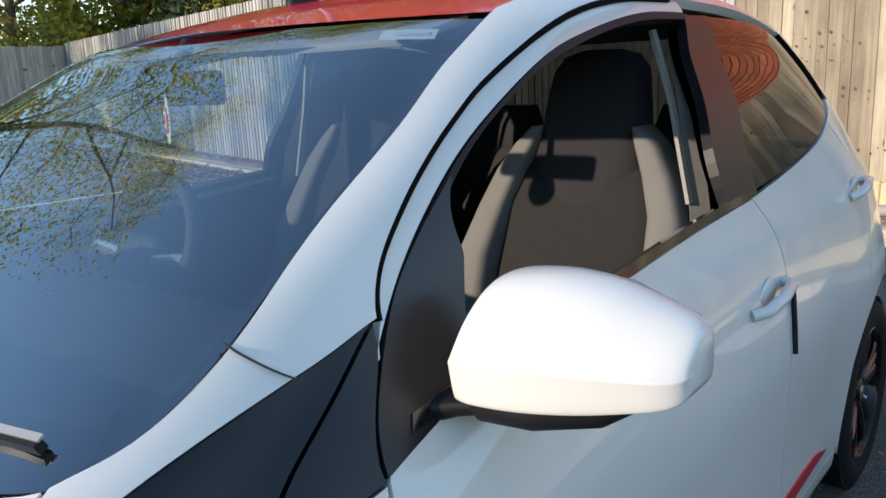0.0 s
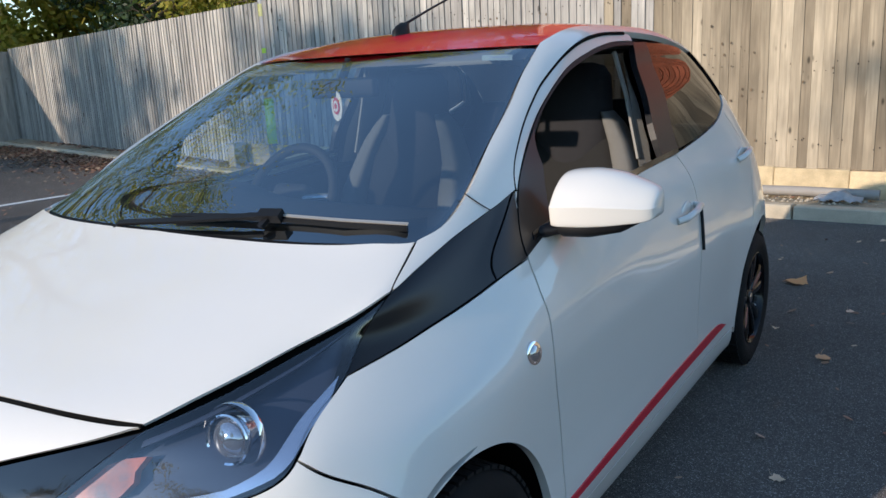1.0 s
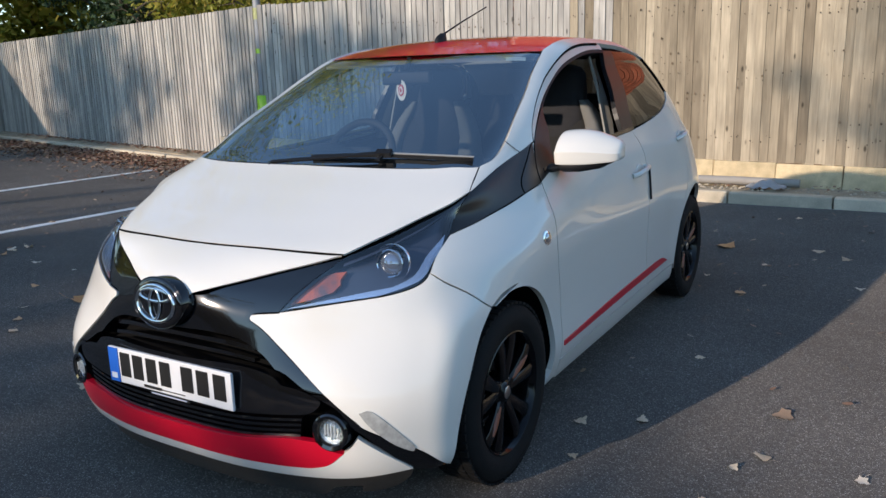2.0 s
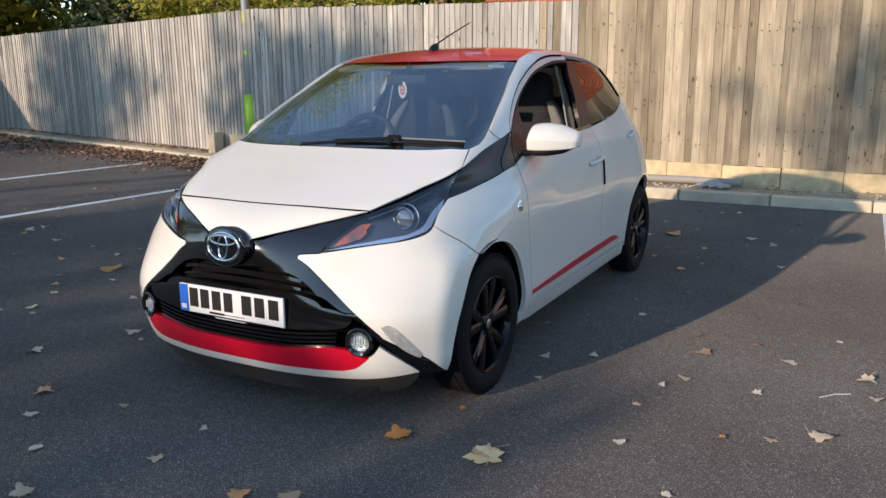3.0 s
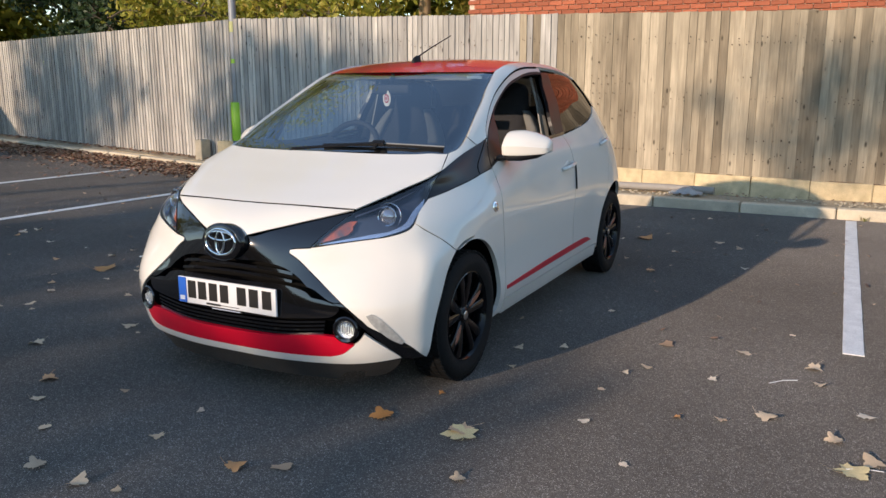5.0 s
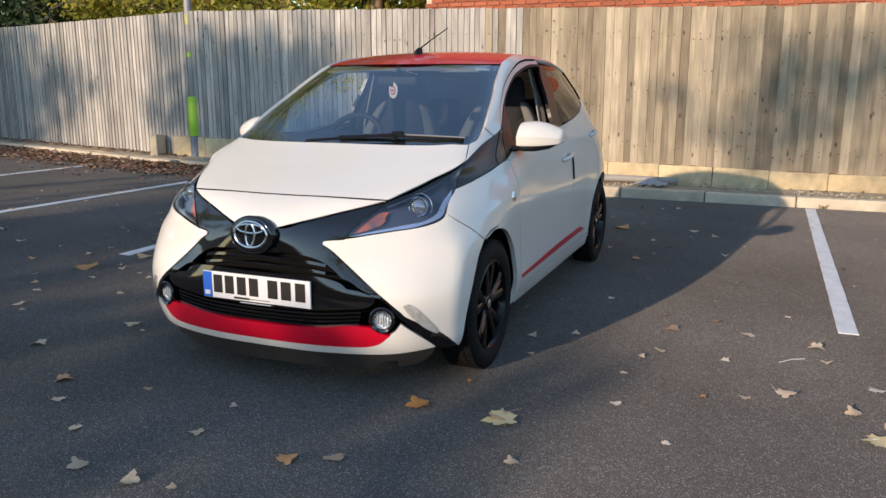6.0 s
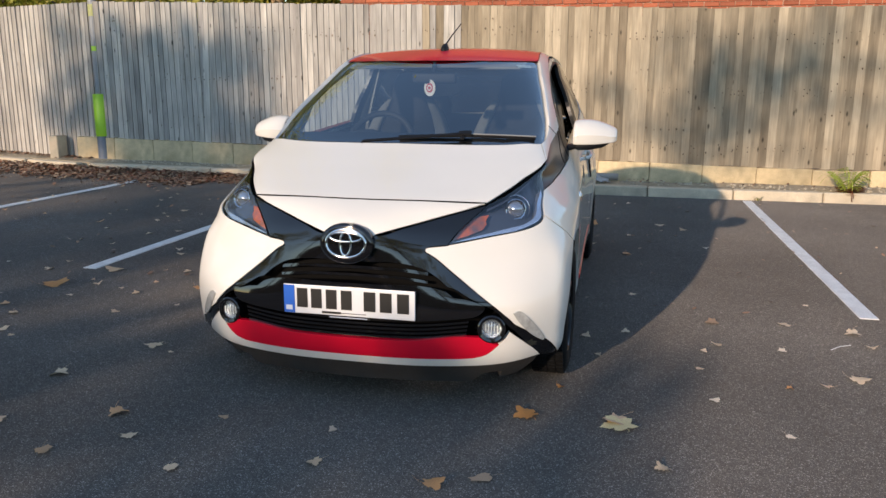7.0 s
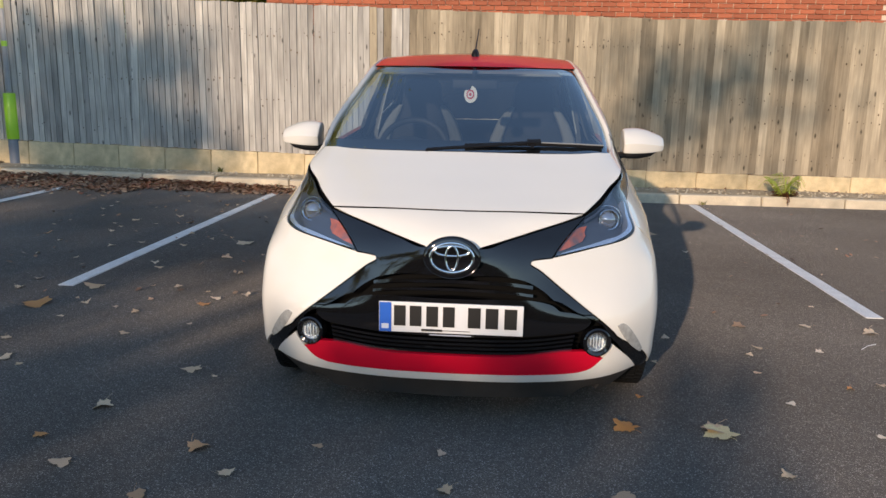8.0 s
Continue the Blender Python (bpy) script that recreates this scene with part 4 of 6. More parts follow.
for side in (1, -1):
    for cy in (0.66, REAR_HUB):
        bm = bmesh.new()
        rings = []
        for i in range(17):
            a = radians(-15 + 210 * i / 16)
            rings.append([(x * side, cy + .352 * math.cos(a), .30 + .352 * math.sin(a)) for x in (.50, min(.785, hull(hull_at(.30 + .352 * math.sin(a), y=cy + .352 * math.cos(a)), .30 + .352 * math.sin(a))[0] - .015))])
        loft(bm, rings, close=False, cap=False)
        part("wheel_housing", bm, GAP_BLACK, car, "black wheel arch liner", smooth=60)
        bm = bmesh.new()
        box(bm, (.49 * side, cy, .42), (.01, .68, .5))
        part("wheel_housing", bm, GAP_BLACK, car)
bm = bmesh.new()
box(bm, (0, 1.75, .21), (1.40, 2.9, .05), bevel=.02)
part("floor_pan", bm, GAP_BLACK, car, "dark underbody floor pan", smooth=40)
for y0, y1 in ((.14, .32), (3.08, 3.36)):
    bm = bmesh.new()
    box(bm, (0, (y0 + y1) / 2, .30), (.96, y1 - y0, .24), bevel=.03)
    part("crash_beam", bm, GAP_BLACK, car, smooth=40)


# ---- wheels ----
def wheel(side, y):
    centre = Vector((.712 * side, y, .29))
    hub = new("wheel")
    hub.empty_display_size = 0.05
    hub.matrix_world = Matrix.Translation(centre)
    hub.parent = car
    hub.matrix_parent_inverse = car.matrix_world.inverted()
    bpy.context.view_layer.update()
    s = side
    bm = bmesh.new()
    prof = [(-.070, .190), (-.082, .215), (-.084, .245), (-.074, .272), (-.058, .284), (-.02, .2895), (.02, .2895), (.058, .284), (.074, .272), (.083, .245), (.081, .225), (.076, .212), (.068, .196)]
    lathe(bm, [(a * s, r) for a, r in prof], centre, sides=72)
    part("tyre", bm, RUBBER, hub, "black low-profile rubber tyre", smooth=50)
    # tread blocks
    bm = bmesh.new()
    for i in range(60):
        a = 2 * math.pi * i / 60
        for x in (-.052, -.018, .018, .052):
            t = a + (.03 if abs(x) < .03 else 0)
            box(bm, centre + Vector((x, math.cos(t) * .2885, math.sin(t) * .2885)), (.028, .022, .008), Matrix.Rotation(t - math.pi / 2, 4, "X"))
    part("tread", bm, RUBBER, hub)
    bm = bmesh.new()
    prof = [(.066, .199), (.072, .200), (.074, .196), (.068, .190), (.05, .184), (.0, .178), (-.06, .182), (-.07, .190)]
    lathe(bm, [(a * s, r) for a, r in prof], centre, sides=72)
    part("rim", bm, RIM_BLACK, hub, "gloss black alloy rim", smooth=40)
    bm = bmesh.new()
    lathe(bm, [(.060 * s, .0005), (.060 * s, .028), (.054 * s, .034), (.048 * s, .05), (.03 * s, .06), (.0, .062)], centre, sides=32)
    part("hub", bm, RIM_BLACK, hub, smooth=40)
    bm = bmesh.new()
    lathe(bm, [(.063 * s, .0005), (.063 * s, .016), (.060 * s, .021)], centre, sides=32)
    part("centre_cap", bm, STEEL, hub, "metal centre cap", smooth=40)
    bm = bmesh.new()
    lathe(bm, [(-.03 * s, .02), (-.028 * s, .12), (-.035 * s, .125)], centre, sides=40)
    part("brake_disc", bm, STEEL, hub, smooth=40)
    for i in range(10):
        pair = (i // 2) * 72 + (14 if i % 2 else -14) + 90
        a0, a1 = radians(pair - (4 if i % 2 else -4)), radians(pair)
        bm = bmesh.new()
        rings = []
        for r, w, out, a in ((.035, .017, .052, a0), (.09, .019, .060, a0 + (a1 - a0) * .4), (.15, .022, .066, a0 + (a1 - a0) * .8), (.193, .027, .064, a1)):
            c = Vector((0, math.cos(a), math.sin(a)))
            t = Vector((0, -math.sin(a), math.cos(a)))
            o = centre + c * r
            ring = []
            for dx, dt in ((out - .026, -w), (out - .006, -w), (out, -w * .55), (out, w * .55), (out - .006, w), (out - .026, w)):
                ring.append(o + Vector((dx * s, 0, 0)) + t * dt)
            rings.append(ring)
        loft(bm, rings)
        part("spoke", bm, RIM_BLACK, hub, smooth=35)
        if i in (4, 9):
            bm = bmesh.new()
            rings = []
            for r, w, out in ((.055, .004, .058), (.085, .011, .063), (.125, .012, .068), (.155, .004, .069)):
                c, t = Vector((0, math.cos(a1), math.sin(a1))), Vector((0, -math.sin(a1), math.cos(a1)))
                rings.append([centre + c * r + Vector((dx * s, 0, 0)) + t * dt for dx, dt in ((out - .008, -w), (out, -w * .6), (out, w * .6), (out - .008, w))])
            loft(bm, rings)
            part("spoke_insert", bm, COPPER, hub, "copper-coloured spoke insert", smooth=35)
    for i in range(4):
        a = radians(45 + 90 * i)
        bm = bmesh.new()
        lathe(bm, [(.05 * s, .0005), (.05 * s, .008), (.03 * s, .009)], centre + Vector((0, math.cos(a) * .042, math.sin(a) * .042)), sides=6)
        part("wheel_nut", bm, STEEL, hub)
    return hub


for side in (1, -1):
    for y in (FRONT_HUB, REAR_HUB):
        wheel(side, y)


# ---- door mirrors ----
def mirror(side):
    root = new("door_mirror")
    root.empty_display_size = 0.05
    root.matrix_world = Matrix.Translation((.72 * side, 1.15, .94))
    root.parent = car
    root.matrix_parent_inverse = car.matrix_world.inverted()
    bpy.context.view_layer.update()

    def ring(x, y0, y1, z0, z1, n=28, power=3.2):
        pts = []
        for i in range(n):
            a = 2 * math.pi * i / n
            c, s = math.cos(a), math.sin(a)
            pts.append((x * side, (y0 + y1) / 2 + math.copysign(abs(c) ** (2 / power), c) * (y1 - y0) / 2, (z0 + z1) / 2 + math.copysign(abs(s) ** (2 / power), s) * (z1 - z0) / 2))
        return pts

    # cap sections: x, front, back, bottom, top; the front face folds back below a crease
    white = [(.7415, 1.122, 1.240, .974, 1.060), (.7435, 1.110, 1.247, .966, 1.070), (.750, 1.105, 1.253, .964, 1.077), (.770, 1.104, 1.264, .963, 1.081), (.815, 1.115, 1.272, .963, 1.082), (.862, 1.135, 1.277, .965, 1.074),
             (.905, 1.160, 1.278, .969, 1.058), (.930, 1.178, 1.277, .972, 1.047), (.944, 1.194, 1.272, .978, 1.037), (.949, 1.212, 1.262, .988, 1.024)]

    def folded(x, y0, y1, z0, z1):
        h, w = z1 - z0, y1 - y0
        zc = z0 + .40 * h
        pts = [(y0, zc), (y0 + .001, zc - .004), (y0 + .05 * w, z0 + .04 * h), (y0 + .09 * w, z0), (y1 - .10 * w, z0), (y1, z0 + .10 * h), (y1, z1 - .12 * h), (y1 - .14 * w, z1), (y0 + .50 * w, z1 - .03 * h), (y0 + .20 * w, zc + .32 * h), (y0 + .004, zc + .04 * h)]
        for _ in range(2):
            pts = [q for (a, b), (c, d) in zip(pts, pts[1:] + pts[:1]) for q in ((.75 * a + .25 * c, .75 * b + .25 * d), (.25 * a + .75 * c, .25 * b + .75 * d))]
        return [(x * side, y, z) for y, z in pts]

    bm = bmesh.new()
    loft(bm, [folded(*w) for w in curve(white, 4)])
    part("mirror_cap", bm, PEARL, root, "white mirror cap", smooth=75)
    bm = bmesh.new()
    loft(bm, [ring(.745, 1.13, 1.24, .944, .985), ring(.765, 1.122, 1.255, .935, .985), ring(.82, 1.13, 1.265, .936, .985), ring(.88, 1.155, 1.272, .947, .985), ring(.915, 1.20, 1.272, .966, .992), ring(.934, 1.225, 1.262, .982, 1.0)])
    part("mirror_base", bm, PLASTIC, root, "black mirror underside", smooth=60)
    bm = bmesh.new()
    loft(bm, [ring(.665, 1.07, 1.24, .915, .968), ring(.70, 1.09, 1.23, .925, .962), ring(.74, 1.12, 1.235, .938, .965), ring(.79, 1.14, 1.25, .946, .97)])
    part("mirror_foot", bm, PLASTIC, root, "black mirror foot", smooth=60)
    bm = bmesh.new()
    loft(bm, [ring(.762, 1.262, 1.266, .982, 1.068), ring(.80, 1.270, 1.275, .977, 1.072), ring(.86, 1.275, 1.280, .981, 1.066), ring(.93, 1.276, 1.280, .995, 1.040)])
    part("mirror_glass", bm, CHROME, root, "silvered mirror glass", smooth=40)


mirror(1)
mirror(-1)

# ---- door handles, badge, edge guard ----
for side in (1, -1):
    for k, z in ((7.34, .834), (8.60, .930)):
        a, b = on(k - .13 if k < 8 else k - .17, z - .012), on(k + .13 if k < 8 else k + .17, z + .010)
        n = Vector(hull_normal(k, z))
        flip = Matrix.Diagonal((side, 1, 1, 1))
        bm = bmesh.new()
        tube(bm, [a + n * .002, a.lerp(b, .12) + n * .024, a.lerp(b, .5) + n * .032, a.lerp(b, .88) + n * .026, b + n * .002], .0115, 10)
        bmesh.ops.transform(bm, matrix=flip, verts=bm.verts)
        part("door_handle", bm, PEARL, car, "white pull door handle", smooth=60)
        bm = bmesh.new()
        bmesh.ops.create_uvsphere(bm, u_segments=20, v_segments=10, radius=1)
        q = Vector((0, 1, .15)).to_track_quat("X", "Z").to_matrix().to_4x4()
        bmesh.ops.transform(bm, matrix=flip @ Matrix.Translation(a.lerp(b, .55) - n * .003) @ q @ Matrix.Diagonal((.055, .006, .034, 1)), verts=bm.verts)
        part("handle_cup", bm, PEARL, car, smooth=60)
    bm = bmesh.new()
    pts = [on(7.49, .690, .004), on(7.50, .74, .005), on(7.52, .79, .005), on(7.535, .826, .004)]
    tube(bm, [(p.x * side, p.y, p.z) for p in pts], .006, 6)
    part("edge_guard", bm, PLASTIC, car, "black door edge guard", smooth=60)
    p = on(5.54, .747, .001)
    p.x *= side
    n = Vector(hull_normal(5.54, .747))
    n = Vector((n.x * side, n.y - .15, n.z)).normalized()
    round_lamp(p, n, .030, None, (("side_repeater", [(-.004, .025), (.003, .024), (.005, .020), (.004, .0005)], CHROME, "chrome side repeater lamp"), ("repeater_lens", [(.004, .018), (.008, .012), (.009, .0005)], BULB, "")))

# ---- front emblem: plain ovals ----
emblem_at = Matrix.Translation((0, -0.012, .672)) @ Matrix.Rotation(radians(84), 4, "X")


def oval(name, rx, rz, thick, mat, centre=(0, 0), lab="", depth=0.0):
    bm = bmesh.new()
    pts = [Vector((centre[0] + rx * math.cos(2 * math.pi * i / 48), centre[1] + rz * math.sin(2 * math.pi * i / 48), depth)) for i in range(48)]
    rings = []
    for i, p in enumerate(pts):
        d = (pts[(i + 1) % 48] - pts[i - 1]).normalized()
        s = Vector((d.y, -d.x, 0))
        rings.append([p + (s * math.cos(2 * math.pi * j / 8) + Vector((0, 0, 1)) * math.sin(2 * math.pi * j / 8)) * thick for j in range(8)])
    loft(bm, rings + [rings[0]], cap=False)
    bmesh.ops.remove_doubles(bm, verts=bm.verts, dist=1e-6)
    bmesh.ops.transform(bm, matrix=emblem_at, verts=bm.verts)
    return part(name, bm, mat, car, lab, smooth=60)


bm = bmesh.new()
lathe(bm, [(-.05, .074), (-.004, .074), (.000, .071), (.002, .062), (.001, .0005)], (0, 0, 0), axis_x=False, sides=48)
bmesh.ops.transform(bm, matrix=emblem_at @ Matrix.Diagonal((1.36, 1.0, 1, 1)), verts=bm.verts)
part("emblem_plinth", bm, GLOSS_BLACK, car, "gloss black oval emblem plinth", smooth=50)
oval("emblem_ring", .076, .052, .0058, CHROME, lab="chrome oval emblem ring", depth=.004)
oval("emblem_ring", .062, .0175, .0046, CHROME, (0, .024), depth=.005)
oval("emblem_ring", .0215, .043, .0046, CHROME, (0, -.001), depth=.006)
oval("emblem_surround", .101, .0745, .002, GLOSS_BLACK, depth=-.004)

# ---- number plate, its marks as bars ----
plate = new("number_plate")
plate.empty_display_size = 0.05
plate.matrix_world = Matrix.Translation((0, -.004, .445))
plate.parent = car
plate.matrix_parent_inverse = car.matrix_world.inverted()
bpy.context.view_layer.update()


def plate_bit(name, x0, x1, z0, z1, y, depth, mat, lab="", bevel=0.0):
    bm = bmesh.new()
    box(bm, ((x0 + x1) / 2, y, (z0 + z1) / 2), (x1 - x0, depth, z1 - z0), bevel=bevel)
    return part(name, bm, mat, plate, lab)


plate_bit("plate_back", -.26, .26, .389, .501, .002, .010, PLATE_WHITE, "white number plate with dark bars", .003)
plate_bit("blue_band", -.258, -.215, .391, .499, -.004, .003, PLATE_BLUE, "blue edge band")
plate_bit("band_mark", -.250, -.224, .402, .420, -.0062, .0015, PALE_INK)
for x in (-.205, -.148, -.088, -.028, .062, .125, .192):
    plate_bit("plate_bar", x, x + (.042 if x < .06 else .045), .414, .489, -.0045, .003, INK, "dark bar in place of a character")
plate_bit("maker_bar", -.105, -.03, .396, .404, -.0045, .0025, INK)
plate_bit("maker_bar", -.03, .07, .399, .401, -.0045, .0025, INK)
plate_bit("plate_surround", -.08, .085, .379, .388, .000, .008, INK)
plate_bit("surround_mark", -.075, .075, .382, .385, -.005, .002, PALE_INK)


# ---- wiper, aerial, stickers on the screen ----
def at_x(x, z, lift=0.0):
    """The point of the screen area at that x and height, on either side of the middle."""
    p = on(hull_at(z, x=abs(x)), z, lift)
    return Vector((math.copysign(p.x, x), p.y, p.z)) if x else p


def swept(name, pts, half, mat, lab, parent=None, up=(0, -.5, .8)):
    """A flat bar along points, half = (half width, half height)."""
    bm = bmesh.new()
    pts = [Vector(p) for p in pts]
    rings = []
    for i, p in enumerate(pts):
        d = (pts[min(i + 1, len(pts) - 1)] - pts[max(i - 1, 0)]).normalized()
        n = (Vector(up) - d * Vector(up).dot(d)).normalized()
        s = d.cross(n)
        rings.append([p + s * half[0] + n * half[1], p - s * half[0] + n * half[1], p - s * half[0] - n * half[1], p + s * half[0] - n * half[1]])
    loft(bm, rings)
    return part(name, bm, mat, parent or car, lab, smooth=30)


swept("wiper_blade", [at_x(.60, 1.012, .003), at_x(.47, 1.017, .004), at_x(.30, 1.020, .005), at_x(.15, 1.018, .004), at_x(.0, 1.012, .003)], (.0045, .006), PLASTIC, "black wiper blade")
swept("wiper_spine", [at_x(.60, 1.0135, .0105), at_x(.47, 1.0185, .0115), at_x(.31, 1.0215, .0125)], (.0034, .0012), WIPER_GREY, "grey metal wiper spine")
swept("wiper_arm", [at_x(.31, 1.018, .019), at_x(.20, 1.011, .017), at_x(.06, 1.003, .012), at_x(-.06, .998, .007), at_x(-.16, .994, .002)], (.007, .0035), PLASTIC, "black wiper arm")
swept("wiper_joint", [at_x(.325, 1.019, .015), at_x(.27, 1.017, .016)], (.012, .010), PLASTIC, "black wiper joint")
swept("wiper_arm", [at_x(.295, 1.018, .015), at_x(.290, 1.004, .009)], (.007, .004), PLASTIC, "black wiper joint")
bm = bmesh.new()
lathe(bm, [(-.02, .0005), (-.02, .017), (.004, .016), (.008, .010), (.018, .0005)], (0, 0, 0), axis_x=False, sides=20)
bmesh.ops.transform(bm, matrix=Matrix.Translation(at_x(-.16, .992, -.010)), verts=bm.verts)
part("wiper_pivot", bm, PLASTIC, car, smooth=40)

bm = bmesh.new()
loft(bm, [[(.022 * math.cos(a) * s, 1.615 + dy + .04 * math.sin(a) * s, z) for a in [2 * math.pi * j / 16 for j in range(16)]] for z, s, dy in ((1.415, 1.0, 0), (1.436, .95, .0), (1.450, .75, .008), (1.462, .45, .022))])
part("aerial_base", bm, PLASTIC, car, "black rubber aerial base", smooth=60)
bm = bmesh.new()
tube(bm, [(0, 1.63, 1.455), (0, 1.80, 1.515), (0, 2.05, 1.596)], .0045, 8, .003)
part("aerial_mast", bm, PLASTIC, car, "thin black aerial mast", smooth=60)

sheet("screen_sticker", [(2.04, 1.352), (3.0, 1.350), (3.11, 1.335), (2.16, 1.338)], STICKER, car, "pale sticker at the top of the windscreen", lift=-.0095, rim=0, gap=0, sides="one")
sheet("sticker_print", [(2.25, 1.3475), (2.9, 1.3455), (2.97, 1.3405), (2.33, 1.3425)], PALE_INK, car, lift=-.0085, rim=0, gap=0, sides="one")

# ---- inside ----
bm = bmesh.new()
rings = []
for i in range(25):
    x = -.66 + 1.32 * i / 24
    f = 1 - .10 * (x / .66) ** 2
    hood = .030 * math.exp(-((x + .30) / .13) ** 2)
    rings.append([(x, .76 + .10 * (x / .66) ** 2, .955), (x, .90, .985 * 1), (x, 1.08, .985 + hood), (x, 1.17, .975 + hood * 1.5), (x, 1.20, .945 + hood), (x, 1.17, .86), (x, 1.19, .74), (x, 1.10, .60), (x, .85, .55), (x, .78, .80)])
loft(bm, rings)
part("dashboard", bm, DASH, car, "black moulded dashboard", smooth=50)
bm = bmesh.new()
box(bm, (.02, 1.185, .83), (.26, .04, .22), bevel=.02)
part("centre_console", bm, GLOSS_BLACK, car, "gloss black centre console", smooth=40)
for x in (-.60, .60):
    bm = bmesh.new()
    lathe(bm, [(0, .0005), (0, .04), (.01, .045), (.012, .05), (-.01, .052)], (0, 0, 0), axis_x=False, sides=24)
    bmesh.ops.transform(bm, matrix=Matrix.Translation((x * .92, 1.20, .89)) @ Matrix.Rotation(radians(100), 4, "X"), verts=bm.verts)
    part("air_vent", bm, PLASTIC, car, smooth=40)

wheel_at = Matrix.Translation((-.30, 1.37, .93)) @ Matrix.Rotation(radians(-28), 4, "X") @ Matrix.Rotation(radians(90), 4, "X")
steering = new("steering_wheel")
steering.matrix_world = wheel_at.copy()
steering.parent = car
steering.matrix_parent_inverse = car.matrix_world.inverted()
bpy.context.view_layer.update()
bm = bmesh.new()
ring_pts = [Vector((.178 * math.cos(2 * math.pi * i / 40), .178 * math.sin(2 * math.pi * i / 40), 0)) for i in range(40)]
rings = []
for p in ring_pts:
    c = p.normalized()
    rings.append([p + (c * math.cos(2 * math.pi * j / 10) + Vector((0, 0, 1)) * math.sin(2 * math.pi * j / 10)) * .0165 for j in range(10)])
loft(bm, rings + [rings[0]], cap=False)
bmesh.ops.remove_doubles(bm, verts=bm.verts, dist=1e-6)
bmesh.ops.transform(bm, matrix=wheel_at, verts=bm.verts)
part("wheel_rim", bm, DASH, steering, "black leather steering wheel rim", smooth=60)
bm = bmesh.new()
box(bm, (0, -.005, -.005), (.15, .12, .05), bevel=.025, segments=3)
bmesh.ops.transform(bm, matrix=wheel_at, verts=bm.verts)
part("airbag_cover", bm, DASH, steering, smooth=50)
for a in (5, 175, 270):
    bm = bmesh.new()
    d = Vector((math.cos(radians(a)), math.sin(radians(a)), 0))
    tube(bm, [d * .05, d * .17], .017, 8)
    bmesh.ops.transform(bm, matrix=wheel_at, verts=bm.verts)
    part("wheel_spoke", bm, LAMP_SILVER, steering, "silver steering wheel spoke", smooth=60)
bm = bmesh.new()
tube(bm, [wheel_at @ Vector((0, 0, -.02)), Vector((-.30, 1.15, .84))], .035, 12)
part("steering_column", bm, DASH, car, smooth=60)


def rounded(x0, x1, y0, y1, z, tilt=0.0, n=20, power=4.0):
    pts = []
    for i in range(n):
        a = 2 * math.pi * i / n
        c, s = math.cos(a), math.sin(a)
        pts.append(((x0 + x1) / 2 + math.copysign(abs(c) ** (2 / power), c) * (x1 - x0) / 2, (y0 + y1) / 2 + math.copysign(abs(s) ** (2 / power), s) * (y1 - y0) / 2, z + tilt * math.copysign(abs(s) ** (2 / power), s)))
    return pts


def seat(x):
    root = new("front_seat")
    root.matrix_world = Matrix.Translation((x, 1.8, .3))
    root.parent = car
    root.matrix_parent_inverse = car.matrix_world.inverted()
    bpy.context.view_layer.update()
    bm = bmesh.new()
    loft(bm, [rounded(x - .20, x + .20, 1.98, 2.09, .52), rounded(x - .205, x + .205, 1.97, 2.10, .60), rounded(x - .20, x + .20, 2.0, 2.13, .80), rounded(x - .19, x + .19, 2.06, 2.19, .98), rounded(x - .165, x + .165, 2.09, 2.21, 1.05), rounded(x - .12, x + .12, 2.11, 2.23, 1.10)])
    part("backrest", bm, SEAT_GREY, root, "grey fabric backrest", smooth=60)
    bm = bmesh.new()
    loft(bm, [rounded(x - .10, x + .10, 2.06, 2.215, .98, 0, 24, 2.6), rounded(x - .145, x + .145, 2.075, 2.22, 1.06, 0, 24, 2.8), rounded(x - .132, x + .132, 2.09, 2.23, 1.12, 0, 24, 2.8), rounded(x - .122, x + .122, 2.105, 2.245, 1.20, 0, 24, 2.8), rounded(x - .112, x + .112, 2.13, 2.25, 1.27, 0, 24, 2.8), rounded(x - .088, x + .088, 2.15, 2.24, 1.302, 0, 24, 2.8), rounded(x - .045, x + .045, 2.17, 2.22, 1.315, 0, 24, 2.8)])
    part("headrest", bm, SEAT_DARK, root, "black built-in headrest", smooth=60)
    for s in (1, -1):
        bm = bmesh.new()
        loft(bm, [rounded(x + s * .235 - .045, x + s * .235 + .045, 1.93, 2.05, .58), rounded(x + s * .245 - .05, x + s * .245 + .05, 1.93, 2.08, .70), rounded(x + s * .235 - .045, x + s * .235 + .045, 1.97, 2.13, .86), rounded(x + s * .215 - .038, x + s * .215 + .038, 2.03, 2.16, .97), rounded(x + s * .185 - .034, x + s * .185 + .034, 2.06, 2.17, 1.05), rounded(x + s * .152 - .028, x + s * .152 + .028, 2.085, 2.18, 1.11), rounded(x + s * .125 - .014, x + s * .125 + .014, 2.10, 2.18, 1.15)])
        part("side_bolster", bm, SEAT_PALE, root, "pale side bolster", smooth=60)
    bm = bmesh.new()
    loft(bm, [rounded(x - .24, x + .24, 1.50, 2.02, .36), rounded(x - .25, x + .25, 1.48, 2.02, .46), rounded(x - .24, x + .24, 1.49, 2.0, .53), rounded(x - .20, x + .20, 1.53, 1.96, .545)])
    part("cushion", bm, SEAT_DARK, root, "dark seat cushion", smooth=60)
    bm = bmesh.new()
    box(bm, (x, 1.78, .29), (.40, .40, .14))
    part("seat_rail", bm, GAP_BLACK, root)


